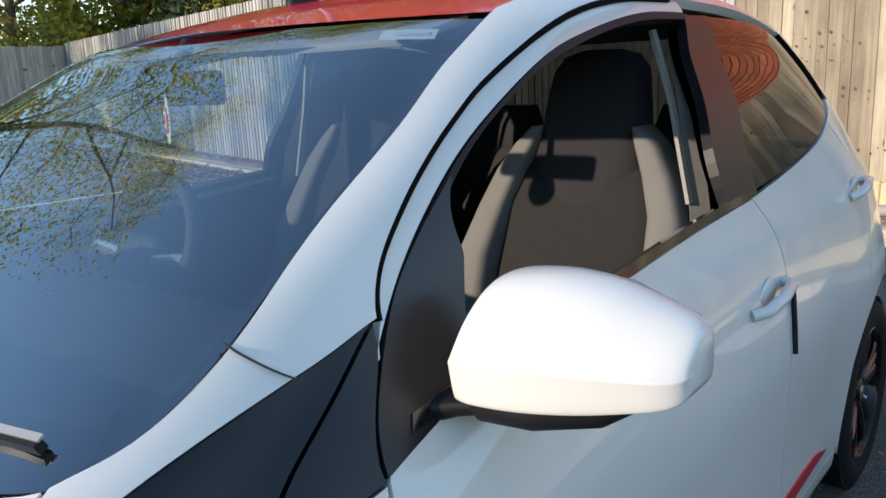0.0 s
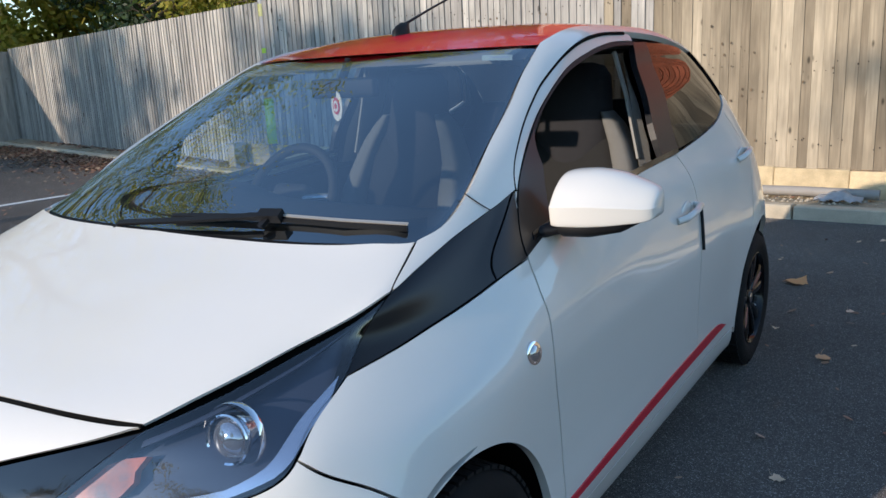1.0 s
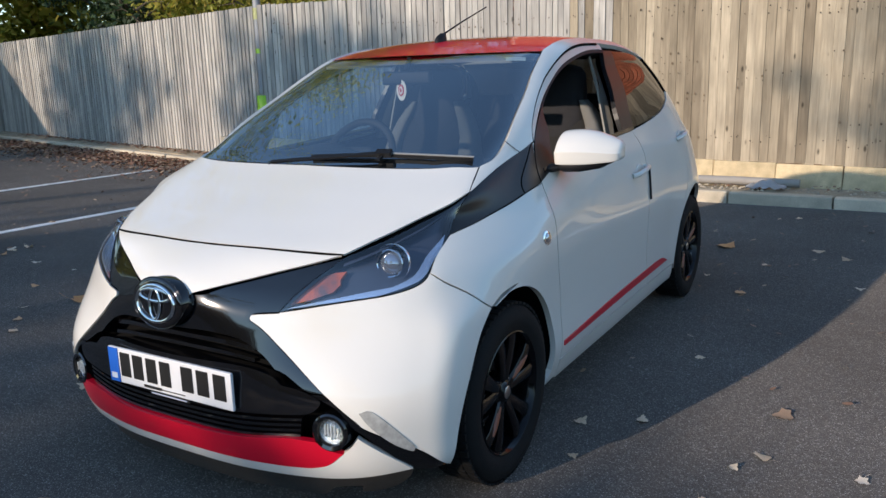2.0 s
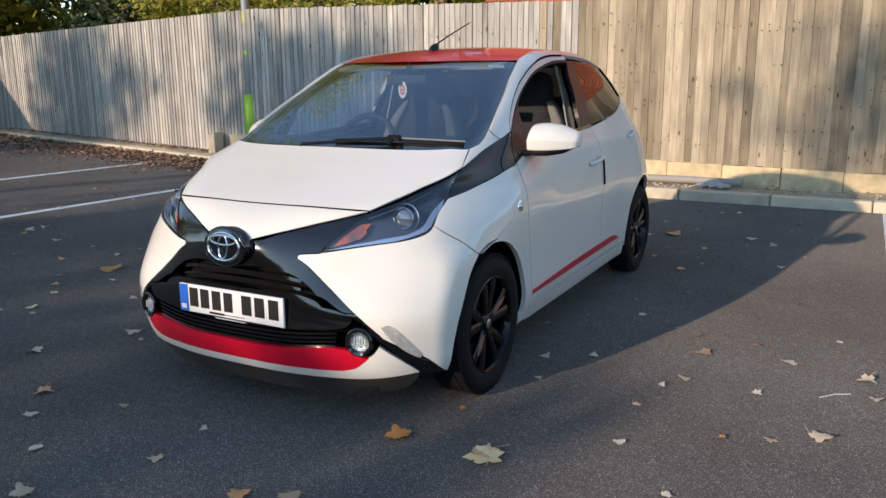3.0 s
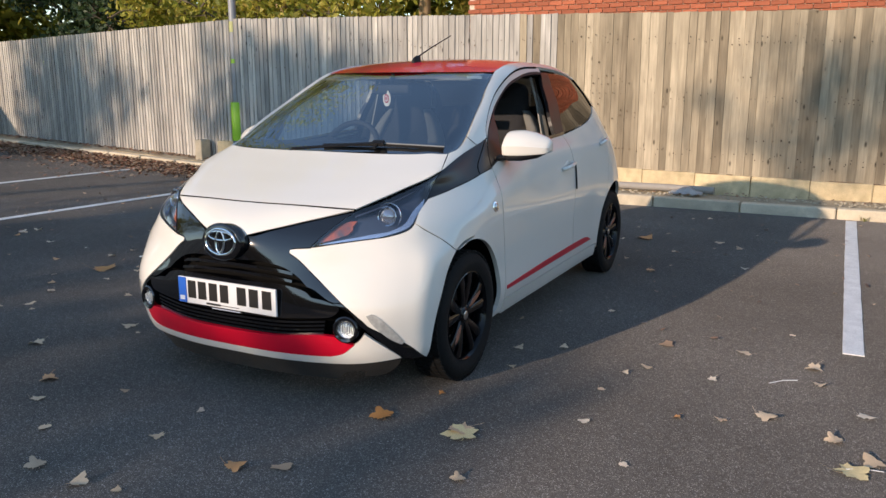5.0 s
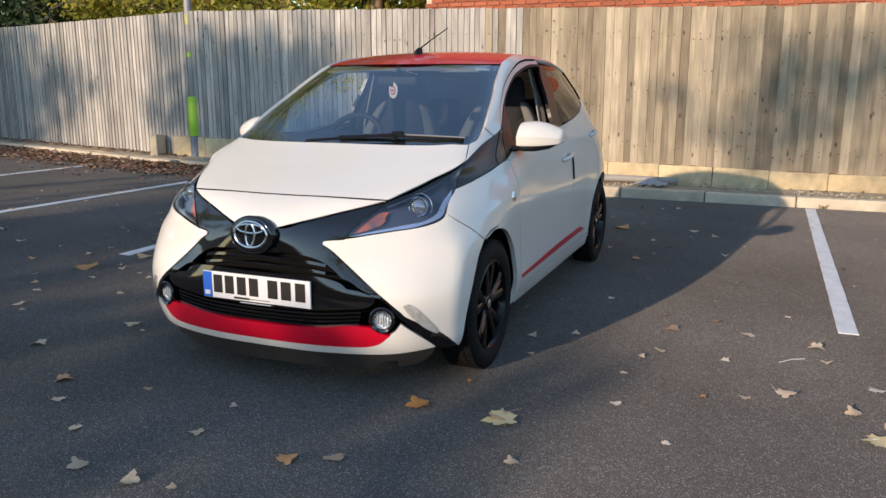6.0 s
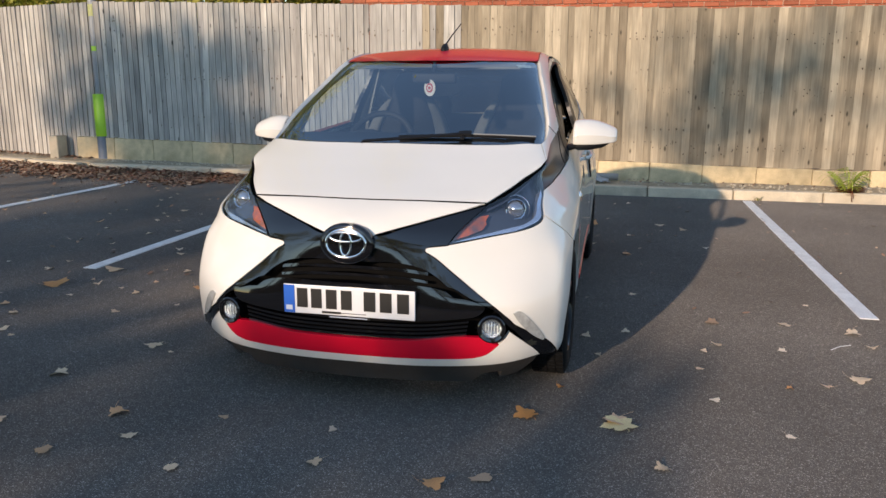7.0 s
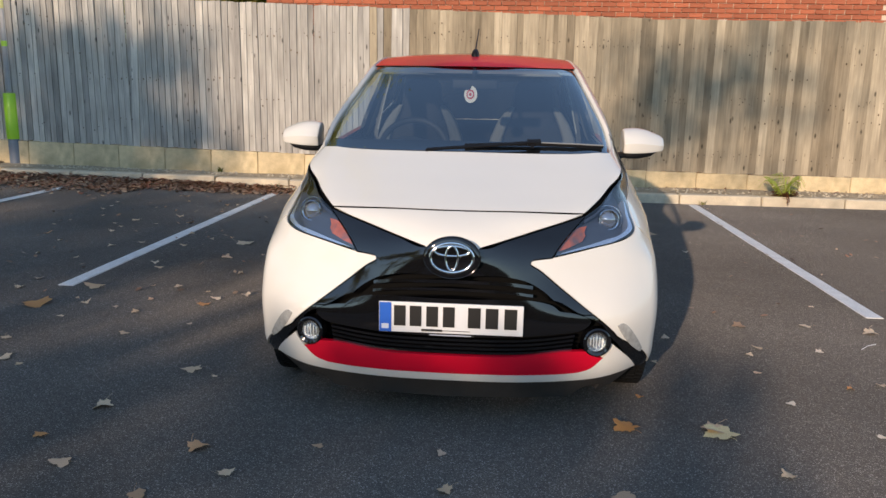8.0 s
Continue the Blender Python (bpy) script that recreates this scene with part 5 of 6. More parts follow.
seat(.34)
seat(-.34)
bm = bmesh.new()
loft(bm, [rounded(-.60, .60, 2.62, 2.78, .55), rounded(-.60, .60, 2.66, 2.82, .80), rounded(-.58, .58, 2.72, 2.86, 1.0), rounded(-.55, .55, 2.75, 2.85, 1.04)])
part("rear_backrest", bm, SEAT_DARK, car, "dark rear seat backrest", smooth=60)
for x in (.33, -.33):
    bm = bmesh.new()
    loft(bm, [rounded(x - .11, x + .11, 2.74, 2.84, 1.03), rounded(x - .12, x + .12, 2.74, 2.85, 1.10), rounded(x - .10, x + .10, 2.76, 2.84, 1.16)])
    part("rear_headrest", bm, SEAT_DARK, car, smooth=60)
bm = bmesh.new()
loft(bm, [rounded(-.60, .60, 2.25, 2.72, .36), rounded(-.60, .60, 2.24, 2.72, .50), rounded(-.57, .57, 2.28, 2.70, .54)])
part("rear_cushion", bm, SEAT_DARK, car, smooth=60)
bm = bmesh.new()
box(bm, (0, 3.02, .97), (1.16, .42, .025), bevel=.008)
part("parcel_shelf", bm, SEAT_DARK, car, "dark parcel shelf")
# door linings and pillar trims
sheet("door_lining", outline([(5.95, .40), (7.42, .40)], [(7.42, .40), (7.44, .98)], [(7.44, .98), (6.6, .955), (5.95, .925)], [(5.95, .925), (5.95, .40)]), DASH, car, "black door lining", lift=-.075, rim=-.05, gap=0, step=.06)
sheet("door_lining", outline([(7.6, .40), (8.3, .40)], [(8.3, .40), (8.6, 1.04)], [(8.6, 1.04), (7.6, .99)], [(7.6, .99), (7.6, .40)]), DASH, car, lift=-.075, rim=-.05, gap=0, step=.06)
sheet("pillar_trim", outline([(7.36, .95), (7.36, 1.36)], [(7.36, 1.36), (7.62, 1.365)], [(7.62, 1.365), (7.62, .95)], [(7.62, .95), (7.36, .95)]), LINING, car, "pale inner door pillar trim", lift=-.045, rim=-.03, gap=0, step=.04)
sheet("pillar_trim", outline([(3.95, 1.02), (4.15, 1.08), (3.98, 1.15), (3.88, 1.22), (3.75, 1.30), (4.0, 1.355)], [(4.0, 1.355), (5.0, 1.335), (4.8, 1.27), (4.95, 1.16), (5.3, 1.05)], [(5.3, 1.05), (4.6, 1.02), (3.95, 1.02)]), LINING, car, "pale inner screen pillar trim", lift=-.03, rim=0, gap=0, step=.04)
sheet("pillar_trim", outline([(8.9, 1.0), (9.2, 1.16), (9.3, 1.32)], [(9.3, 1.32), (9.55, 1.28), (9.8, 1.1), (9.9, 1.0)], [(9.9, 1.0), (8.9, 1.0)]), DASH, car, lift=-.05, rim=0, gap=0, step=.05)
for s in (1, -1):
    swept("seat_belt", [(s * .545, 2.12, 1.33), (s * .575, 2.11, 1.20), (s * .615, 2.09, .98), (s * .64, 2.05, .70), (s * .64, 2.0, .45)], (.022, .0012), SEAT_PALE, "pale seat belt", up=(s * .75, -.65, .1))
    swept("grab_edge", [(s * .60, 2.07, 1.00), (s * .555, 2.08, 1.20), (s * .515, 2.07, 1.345)], (.010, .004), LINING, "", up=(s, 0, 0))
bm = bmesh.new()
box(bm, (.015, 1.31, 1.275), (.235, .03, .055), bevel=.012, segments=3)
part("rear_view_mirror", bm, PLASTIC, car, "black rear-view mirror", smooth=50)
bm = bmesh.new()
box(bm, (.015, 1.327, 1.275), (.215, .002, .045), bevel=.0008)
part("mirror_face", bm, CHROME, car)
bm = bmesh.new()
tube(bm, [(.01, 1.31, 1.30), (.01, 1.345, 1.352)], .012, 8)
part("mirror_stalk", bm, PLASTIC, car, smooth=60)
for x in (-.29, .29):
    bm = bmesh.new()
    box(bm, (x, 1.46, 1.343), (.36, .14, .014), Matrix.Rotation(radians(14), 4, "X"), bevel=.006)
    part("sun_visor", bm, LINING, car, "pale sun visor", smooth=40)

# the tag that hangs from the mirror, turned a little to the far side
tag = thing("air_freshener", (-.006, 1.297, 1.19), "white oval air freshener with red print hanging from the mirror", "air freshener")
TAG_TURN = Matrix.Translation((-.006, 1.297, 1.226)) @ Matrix.Rotation(radians(-25), 4, "Z")
for name, rx, rz, y, mt in (("card", .037, .042, 0, PAPER), ("print_ring", .022, .024, -.0022, PAPER_RED), ("print_core", .015, .016, -.0034, PAPER), ("print_mark", .008, .008, -.0045, PAPER_RED)):
    bm = bmesh.new()
    n = 32
    loft(bm, [[TAG_TURN @ Vector((rx * math.cos(2 * math.pi * i / n), y + d, rz * math.sin(2 * math.pi * i / n))) for i in range(n)] for d in (-.0008, .0008)])
    part(name, bm, mt, tag)
bm = bmesh.new()
tube(bm, [(-.006, 1.297, 1.267), (0, 1.302, 1.30)], .001, 4)
part("string", bm, INK, tag)


# ---- the car park ----
def setting(ob, label="", category=""):
    return tagged(ob, label, category, kind="structure")


def ground_z(x):
    """The tarmac is level under the car and climbs gently on the far side."""
    return 0.02 * max(0.0, -2.2 - max(x, -16.0))


bm = bmesh.new()
loft(bm, [[(x, y, ground_z(x)) for y in (-400, -60, -20, 0, 10, 30, 80, 400)] for x in (-400, -60, -16, -12, -8, -5, -2.2, 0, 6, 20, 80, 400)], close=False, cap=False)
setting(part("ground", bm, ASPHALT), "dark worn asphalt car park surface", "ground")

for x0, x1, y0, y1 in ((2.284, 2.382, 1.80, 6.22), (-2.57, -2.42, 1.80, 6.45), (-4.98, -4.78, 1.80, 6.36), (-7.42, -7.2, 1.8, 6.7)):
    rings = []
    for i in range(46):
        y = y0 + (y1 - y0) * i / 45
        xa = x0 + (x1 - 0.1 - x0) * i / 45
        a, b = random.uniform(-.0015, .0015), random.uniform(-.0015, .0015)
        g = ground_z(xa + .05)
        rings.append([(xa + a, y, g - .004), (xa + a + .003, y, g + .005), (xa + .1 + b - .003, y, g + .005), (xa + .1 + b, y, g - .004)])
    bm = bmesh.new()
    loft(bm, rings)
    setting(part("parking_line", bm, ROAD_PAINT), "worn white painted parking bay line", "road marking")


def base_z(x):
    """Height of the fence's concrete plinth top along x."""
    return 0.30 + 0.022 * max(0.0, 2.2 - x) - 0.006 * max(0.0, x - 2.2)


def top_z(x):
    return 2.085 + 0.028 * max(0.0, 2.0 - x)


FENCE_Y = 7.0
LEFT_A, LEFT_B = Vector((-6.2, 7.03, 0)), Vector((-15.2, 8.45, 0))

# verge between kerb and fence
bm = bmesh.new()
rings = []
for i in range(60):
    x = 9 - 24.5 * i / 59
    far = FENCE_Y if x > -6.2 else LEFT_A.y + (LEFT_B.y - LEFT_A.y) * (x + 6.2) / -9.0
    near = 6.42 + 0.02 * max(0, 2.2 - min(x, 2.2)) if x > -6.2 else far - 0.42
    h = 0.085 + 0.012 * max(0, 1 - x) if x > -6.2 else ground_z(x) + .09
    rings.append([(x, near + (far + .12 - near) * j / 6, h + random.uniform(-.012, .015) + .02 * (j / 6)) for j in range(7)] + [(x, far + .12, -.1), (x, near, -.1)])
loft(bm, rings)
setting(part("verge", bm, SOIL, smooth=50), "narrow strip of gravelly soil below the fence", "verge")

# kerb stones
kerb = setting(thing("kerb", (0, 6.4, 0), "row of weathered concrete kerb stones", "kerb"))


def block_mesh(name, sx, sy, sz, bevel, mat):
    bm = bmesh.new()
    box(bm, (0, 0, 0), (sx, sy, sz), bevel=bevel, segments=1)
    for v in bm.verts:
        v.co += Vector((random.uniform(-1, 1), random.uniform(-1, 1), random.uniform(-1, 1))) * .003
    me = bpy.data.meshes.new(name)
    bm.to_mesh(me)
    bm.free()
    me.materials.append(mat)
    return me


def piece(name, me, m, parent):
    ob = new(name, me)
    ob.parent = parent
    ob.matrix_parent_inverse = parent.matrix_world.inverted()
    ob.matrix_basis = m
    return ob


KERB_MESHES = [block_mesh("kerb_stone", .905, .13, .24, .012, KERB) for _ in range(4)]
for i in range(13):
    x = 5.4 - .915 * i
    y = 6.36 + 0.02 * max(0, 2.2 - min(x, 2.2))
    piece("kerb_stone", KERB_MESHES[i % 4], pose(x, y, -.015 + .010 * max(0, 1 - x) + random.uniform(-.004, .004), 0, 0, -1.1 if x < 2 else 0), kerb)
for i in range(10):
    p = LEFT_A.lerp(LEFT_B, i / 9.7)
    piece("kerb_stone", KERB_MESHES[i % 4], pose(p.x - .45, p.y - .46, ground_z(p.x) - .02, 0, 1.1, -9), kerb)

# concrete plinth blocks
plinth = setting(thing("plinth", (0, 7.0, 0), "low plinth of stained concrete blocks under the fence", "wall"))
BLOCKS = [block_mesh("concrete_block", .60, .10, .36, .008, CONCRETE) for _ in range(4)]
x = 6.45
i = 0
while x > -6.5:
    piece("concrete_block", BLOCKS[i % 4], pose(x, FENCE_Y - .02 + random.uniform(-.006, .006), base_z(x) - .18 + random.uniform(-.004, .004), 0, .9 if x < 2 else 0, random.uniform(-.5, .5)), plinth)
    x -= .605
    i += 1
piece("end_block", block_mesh("end_block", .14, .20, .46, .01, KERB), pose(-6.86, 6.93, .27), plinth)

# boards
BOARD_MESHES, BROWN_MESHES = [], []
for i, (mt, proud) in enumerate([(BOARD, .021), (BROWN_BOARD, .012)] * 5):
    bm = bmesh.new()
    w = .094
    h = 1.80
    lean = random.uniform(-.003, .003)
    rows = []
    for z in (0, .6, 1.2, 1.8):
        d = lean * z + random.uniform(-.0015, .0015)
        rows.append([(-w / 2 + d, -.004, z), (w / 2 + d, -proud, z), (w / 2 + d, .004, z), (-w / 2 + d, .004, z)])
    for a in range(4):
        rows[3][a] = (rows[3][a][0], rows[3][a][1], 1.80 + random.uniform(-.004, .004))
    loft(bm, rows)
    me = bpy.data.meshes.new("board")
    bmesh.ops.recalc_face_normals(bm, faces=bm.faces)
    bm.to_mesh(me)
    bm.free()
    me.materials.append(mt)
    (BROWN_MESHES if i % 2 else BOARD_MESHES).append(me)

fence = setting(thing("fence", (0, 7.0, 0), "weathered close-boarded timber fence of narrow upright boards", "fence"))
PITCH = .0765
x = 5.75
while x > -6.15:
    lo, hi = base_z(x) + .004, top_z(x)
    m = pose(x, FENCE_Y - .045 + random.uniform(-.003, .003), lo + random.uniform(-.008, .006), random.uniform(-.2, .2), random.uniform(-.35, .35), random.uniform(-2, 2)) @ Matrix.Diagonal((random.uniform(.94, 1.08), 1, (hi - lo) / 1.80, 1))
    if abs(x + 4.55) < .03:
        piece("board", BOARD_MESHES[0], m, fence)
        m = pose(x + .02, FENCE_Y - .055, lo - .02, 0, 2.2, 0) @ Matrix.Diagonal((1, 1, (hi - lo) / 1.80, 1))
    # the bays on one side have older, narrower silvered boards, those on the other wider brown ones
    wide = random.uniform(-2.0, -.6) < x
    if wide:
        m = m @ Matrix.Diagonal((1.12, 1, 1, 1))
    piece("board", random.choice(BROWN_MESHES if wide else BOARD_MESHES), m, fence)
    x -= PITCH * random.uniform(.95, 1.06) * (1.12 if wide else 1)
along = (LEFT_B - LEFT_A)
turn = math.degrees(math.atan2(-along.y, -along.x))
d = 0.0
while d < along.length:
    p = LEFT_A + along.normalized() * d
    f = d / along.length
    lo, hi = .19, 2.31 - .10 * f
    m = pose(p.x, p.y - .02, lo, random.uniform(-.2, .2), random.uniform(-.35, .35), turn + random.uniform(-2, 2)) @ Matrix.Diagonal((random.uniform(.94, 1.08), 1, (hi - lo) / 1.80, 1))
    piece("board", random.choice(BOARD_MESHES), m, fence)
    d += PITCH * 1.1 * random.uniform(.93, 1.07)
# nail heads where the boards meet the rails
verts, faces = [], []
x = 5.75
while x > -6.15:
    for z in (.22, .86, 1.48):
        for k in range(2):
            if random.random() < .5:
                continue
            nx, nz, r = x + random.uniform(-.03, .03), base_z(x) + z + random.uniform(-.05, .05), random.uniform(.003, .007)
            n = len(verts)
            for j in range(6):
                verts.append((nx + r * math.cos(j * 1.047), FENCE_Y - .0625, nz + r * 1.3 * math.sin(j * 1.047)))
            verts.append((nx, FENCE_Y - .055, nz))
            faces.append(tuple(range(n + 5, n - 1, -1)))
    x -= PITCH
tagged(link_mesh("nail_heads", verts, faces, RUST, fence, smooth=False), "dark rusty nail heads", kind="stuff")
# knots: neighbouring boards sawn from one trunk carry them at the same height
verts, faces = [], []
knot_rng = random.Random(77)
for _ in range(64):
    x, z = knot_rng.uniform(-6.0, 5.7), knot_rng.uniform(.12, 1.68)
    for i in range(knot_rng.choice((1, 1, 2, 3, 3, 4, 5, 6))):
        nx, nz = x - i * (.086 if x > -1.2 else .0765) + knot_rng.uniform(-.008, .008), base_z(x) + z + knot_rng.uniform(-.022, .022)
        r = knot_rng.uniform(.004, .0105)
        n = len(verts)
        for j in range(9):
            a = j * math.pi / 4.5
            verts.append((nx + r * math.cos(a) * knot_rng.uniform(.8, 1.1), FENCE_Y - .0685, nz + r * 1.35 * math.sin(a) * knot_rng.uniform(.8, 1.15)))
        faces.append(tuple(range(n + 8, n - 1, -1)))
tagged(link_mesh("knots", verts, faces, KNOT, fence, smooth=False), "dark brown knots in the boards", kind="stuff")
# arris rails and posts behind
for z in (.55, 1.2, 1.85):
    bm = bmesh.new()
    box(bm, (-.2, FENCE_Y + .03, z + .08), (11.9, .05, .08))
    part("fence_rail", bm, BOARD, fence)
    bm = bmesh.new()
    tube(bm, [LEFT_A + Vector((0, .06, z)), LEFT_B + Vector((0, .06, z))], .035, 4)
    part("fence_rail", bm, BOARD, fence)
for i in range(5):
    bm = bmesh.new()
    box(bm, (5.5 - 2.8 * i, FENCE_Y + .11, 1.05), (.1, .1, 2.1))
    part("fence_post", bm, BOARD, fence)

# fence closing the far side, boards joined
verts, faces = [], []
for i in range(190):
    y = 8.5 - .085 * i
    for dx, dy in ((0, -.046), (-.014, .046), (-.03, .046), (-.02, -.046)):
        for z in (.1, 2.15 + .01 * math.sin(i * 7.3)):
            verts.append((-15.2 + dx + .04, y + dy, z))
    n = i * 8
    for a in range(4):
        c = (a + 1) % 4
        faces.append((n + 2 * a, n + 2 * a + 1, n + 2 * c + 1, n + 2 * c))
    faces.append((n + 1, n + 3, n + 5, n + 7))
# and the back fence going on past the parking bays, with its plinth
verts2, faces2 = [], []
for i in range(150):
    x = 5.83 + .079 * i
    n = i * 8
    for dx, dy in ((-.046, -.049), (.046, -.058), (.046, -.04), (-.046, -.041)):
        for z in (.285, 2.075 + .006 * math.sin(i * 5.1)):
            verts2.append((x + dx, FENCE_Y + dy, z))
    for a in range(4):
        c = (a + 1) % 4
        faces2.append((n + 2 * a, n + 2 * a + 1, n + 2 * c + 1, n + 2 * c))
    faces2.append((n + 1, n + 3, n + 5, n + 7))
back_fence = setting(thing("fence_back", (11.7, 7, 0), "weathered timber fence going on behind the next bays", "fence"))
tagged(link_mesh("boards", verts2, faces2, BROWN_BOARD, back_fence, smooth=False), "weathered upright fence boards", kind="stuff")
bm = bmesh.new()
box(bm, (12.2, FENCE_Y - .02, .10), (10.9, .10, .36), bevel=.01)
part("footing", bm, CONCRETE, back_fence, "concrete footing")
side_fence = setting(thing("fence_side", (-15.2, 4, 0), "weathered timber fence closing the far side of the car park", "fence"))
tagged(link_mesh("boards", verts, faces, BOARD, side_fence, smooth=False), "weathered upright fence boards", kind="stuff")

# ---- lamp post ----
lamp_post = thing("lamp_post", (-6.15, 7.02, .12), "grey steel lamp post with lime green sleeve", "lamp post")
for name, z0, z1, r, mt, lab in (("post_base", .05, .50, .085, POLE_BASE, "blue-grey post base"), ("sleeve", .50, 1.08, .094, LIME, "lime green protective sleeve"), ("shaft", 1.10, 6.0, .055, POLE_GREY, "galvanised steel shaft"), ("tape_band", 1.66, 1.73, .058, LIME, "lime green tape band"), ("label_band", 2.12, 2.28, .0575, LABEL_YELLOW, "dull yellow label band")):
    bm = bmesh.new()
    lathe(bm, [(z0, .0005), (z0, r), (z1 - .01, r), (z1, r - .006), (z1, .0005)], (-6.15, 6.98, 0), axis_x=False, sides=28)
    part(name, bm, mt, lamp_post, lab, smooth=40)
bm = bmesh.new()
tube(bm, [(-6.15, 6.98, 6.0), (-6.12, 6.8, 6.25), (-6.05, 6.4, 6.35)], .03, 10)
box(bm, (-6.0, 6.1, 6.36), (.16, .5, .08), bevel=.02)
part("lantern", bm, POLE_GREY, lamp_post, smooth=40)

# ---- brick building behind the fence ----
house = thing("brick_building", (2, 12, 0), "red brick building behind the fence", "building")
BX0, BX1, BY = -3.75, 6.05, 10.2
bm = bmesh.new()
box(bm, ((BX0 + BX1) / 2, BY + 3.02, 2.85), (BX1 - BX0 - .02, 6, 5.7))
part("wall", bm, MORTAR, house, "pale mortar joints")
bm = bmesh.new()
loft(bm, [[(BX0 - .3, BY - .3, 5.7), (BX1 + .3, BY - .3, 5.7), (BX1 + .3, BY + 6.3, 5.7), (BX0 - .3, BY + 6.3, 5.7)], [(BX0 + 1, BY + 3, 8.0), (BX1 - 1, BY + 3, 8.0), (BX1 - 1, BY + 3.1, 8.0), (BX0 + 1, BY + 3.1, 8.0)]])
part("roof", bm, ROOF_TILE, house, "dark tiled hipped roof")
BRICK_MESHES = [block_mesh("brick", .213, .022, .064, .004, BRICK) for _ in range(3)]
verts, faces = [], []
singles = 0
for c in range(76):
    z = .04 + .0747 * c
    xx = BX0 + .107 + (.1125 if c % 2 else 0)
    while xx < BX1 - .08:
        if 2.26 < z < 2.85 and xx > BX0 and singles < 300:
            piece("brick", BRICK_MESHES[singles % 3], pose(xx, BY + random.uniform(-.002, .002), z, 0, 0, 0), house)
            singles += 1
        else:
            n = len(verts)
            y0, y1 = BY - .011 + random.uniform(-.002, .002), BY + .03
            for dz in (-.032, .032):
                for dx, yy in ((-.1065, y0), (.1065, y0), (.1065, y1), (-.1065, y1)):
                    verts.append((xx + dx, yy, z + dz))
            faces += [(n, n + 1, n + 5, n + 4), (n + 1, n + 2, n + 6, n + 5), (n + 3, n, n + 4, n + 7), (n + 4, n + 5, n + 6, n + 7), (n, n + 3, n + 2, n + 1)]
        xx += .2245
tagged(link_mesh("bricks", verts, faces, BRICK, house, smooth=False), "red bricks", kind="stuff")

# ---- leaves on the ground ----
LEAF_SHAPES = []


def leaf_mesh(name, lobes, mat, curl):
    """A lobed leaf one metre across, dished and curled, with its stalk."""
    bm = bmesh.new()
    n = lobes * 6
    mid = bm.verts.new((0, 0, 0))
    ring = []
    for i in range(n):
        a = 2 * math.pi * i / n
        t = (i % 6) / 6
        r = .5 * (.60 + .40 * abs(math.cos(math.pi * (t))) ** 1.1) * (1 - .25 * (1 - math.cos(a)) / 2) * random.uniform(.80, 1.12)
        x, y = r * math.cos(a), r * math.sin(a)
        ring.append(bm.verts.new((x, y, curl * (x * x * .9 - y * y * .5) + random.uniform(0, .05))))
    for i in range(n):
        bm.faces.new((mid, ring[i], ring[(i + 1) % n]))
    # the stalk
    prev = None
    for i in range(5):
        p = Vector((-.18 - .11 * i, .02 * i * i, .02 + .012 * i * i))
        pair = (bm.verts.new(p + Vector((0, .010, 0))), bm.verts.new(p - Vector((0, .010, 0))))
        if prev:
            bm.faces.new((prev[0], prev[1], pair[1], pair[0]))
        prev = pair
    me = bpy.data.meshes.new(name)
    for f in bm.faces:
        f.smooth = True
    lo = min(v.co.z for v in bm.verts)
    for v in bm.verts:
        v.co.z -= lo
    bm.to_mesh(me)
    bm.free()
    me.materials.append(mat)
    return me


for i in range(5):
    LEAF_SHAPES.append(leaf_mesh("fallen_leaf", 5 if i < 3 else 3, FALLEN, random.uniform(.5, 1.4)))
LEAVES = []
LEAVES += [(0.06, -0.80, 0.08), (-0.17, -0.78, 0.08), (0.21, -0.77, 0.04), (-0.43, -0.56, 0.06), (-0.93, -0.55, 0.07), (0.44, -0.47, 0.08), (0.02, -0.42, 0.06), (-0.71, -0.39, 0.06), (0.59, -0.39, 0.08), (-1.27, -0.38, 0.07), (-0.87, -0.22, 0.09), (1.16, -0.20, 0.06), (-1.46, -0.19, 0.06), (-0.01, -0.17, 0.04), (-0.45, -0.16, 0.04), (-1.37, 0.08, 0.09), (0.67, 0.12, 0.11), (1.00, 0.15, 0.11), (1.62, 0.16, 0.04), (1.39, 0.44, 0.05), (0.77, 0.44, 0.04), (-1.97, 0.48, 0.04), (-1.18, 0.51, 0.09), (-2.09, 0.54, 0.08)]
LEAVES += [(2.39, 0.56, 0.09), (1.71, 0.64, 0.04), (2.27, 0.69, 0.08), (1.87, 0.70, 0.05), (1.36, 0.80, 0.04), (-2.25, 0.81, 0.06), (2.02, 0.81, 0.09), (0.91, 0.88, 0.04), (-2.42, 0.94, 0.06), (-1.72, 0.96, 0.06), (2.37, 0.99, 0.07), (1.40, 1.04, 0.04), (0.84, 1.14, 0.06), (1.77, 1.14, 0.05), (1.48, 1.16, 0.06), (-2.20, 1.20, 0.04), (1.04, 1.25, 0.05), (2.20, 1.28, 0.06), (-1.84, 1.33, 0.05), (-2.46, 1.37, 0.16), (-3.00, 1.41, 0.06), (-2.00, 1.41, 0.04), (2.17, 1.49, 0.09), (-1.53, 1.52, 0.08)]
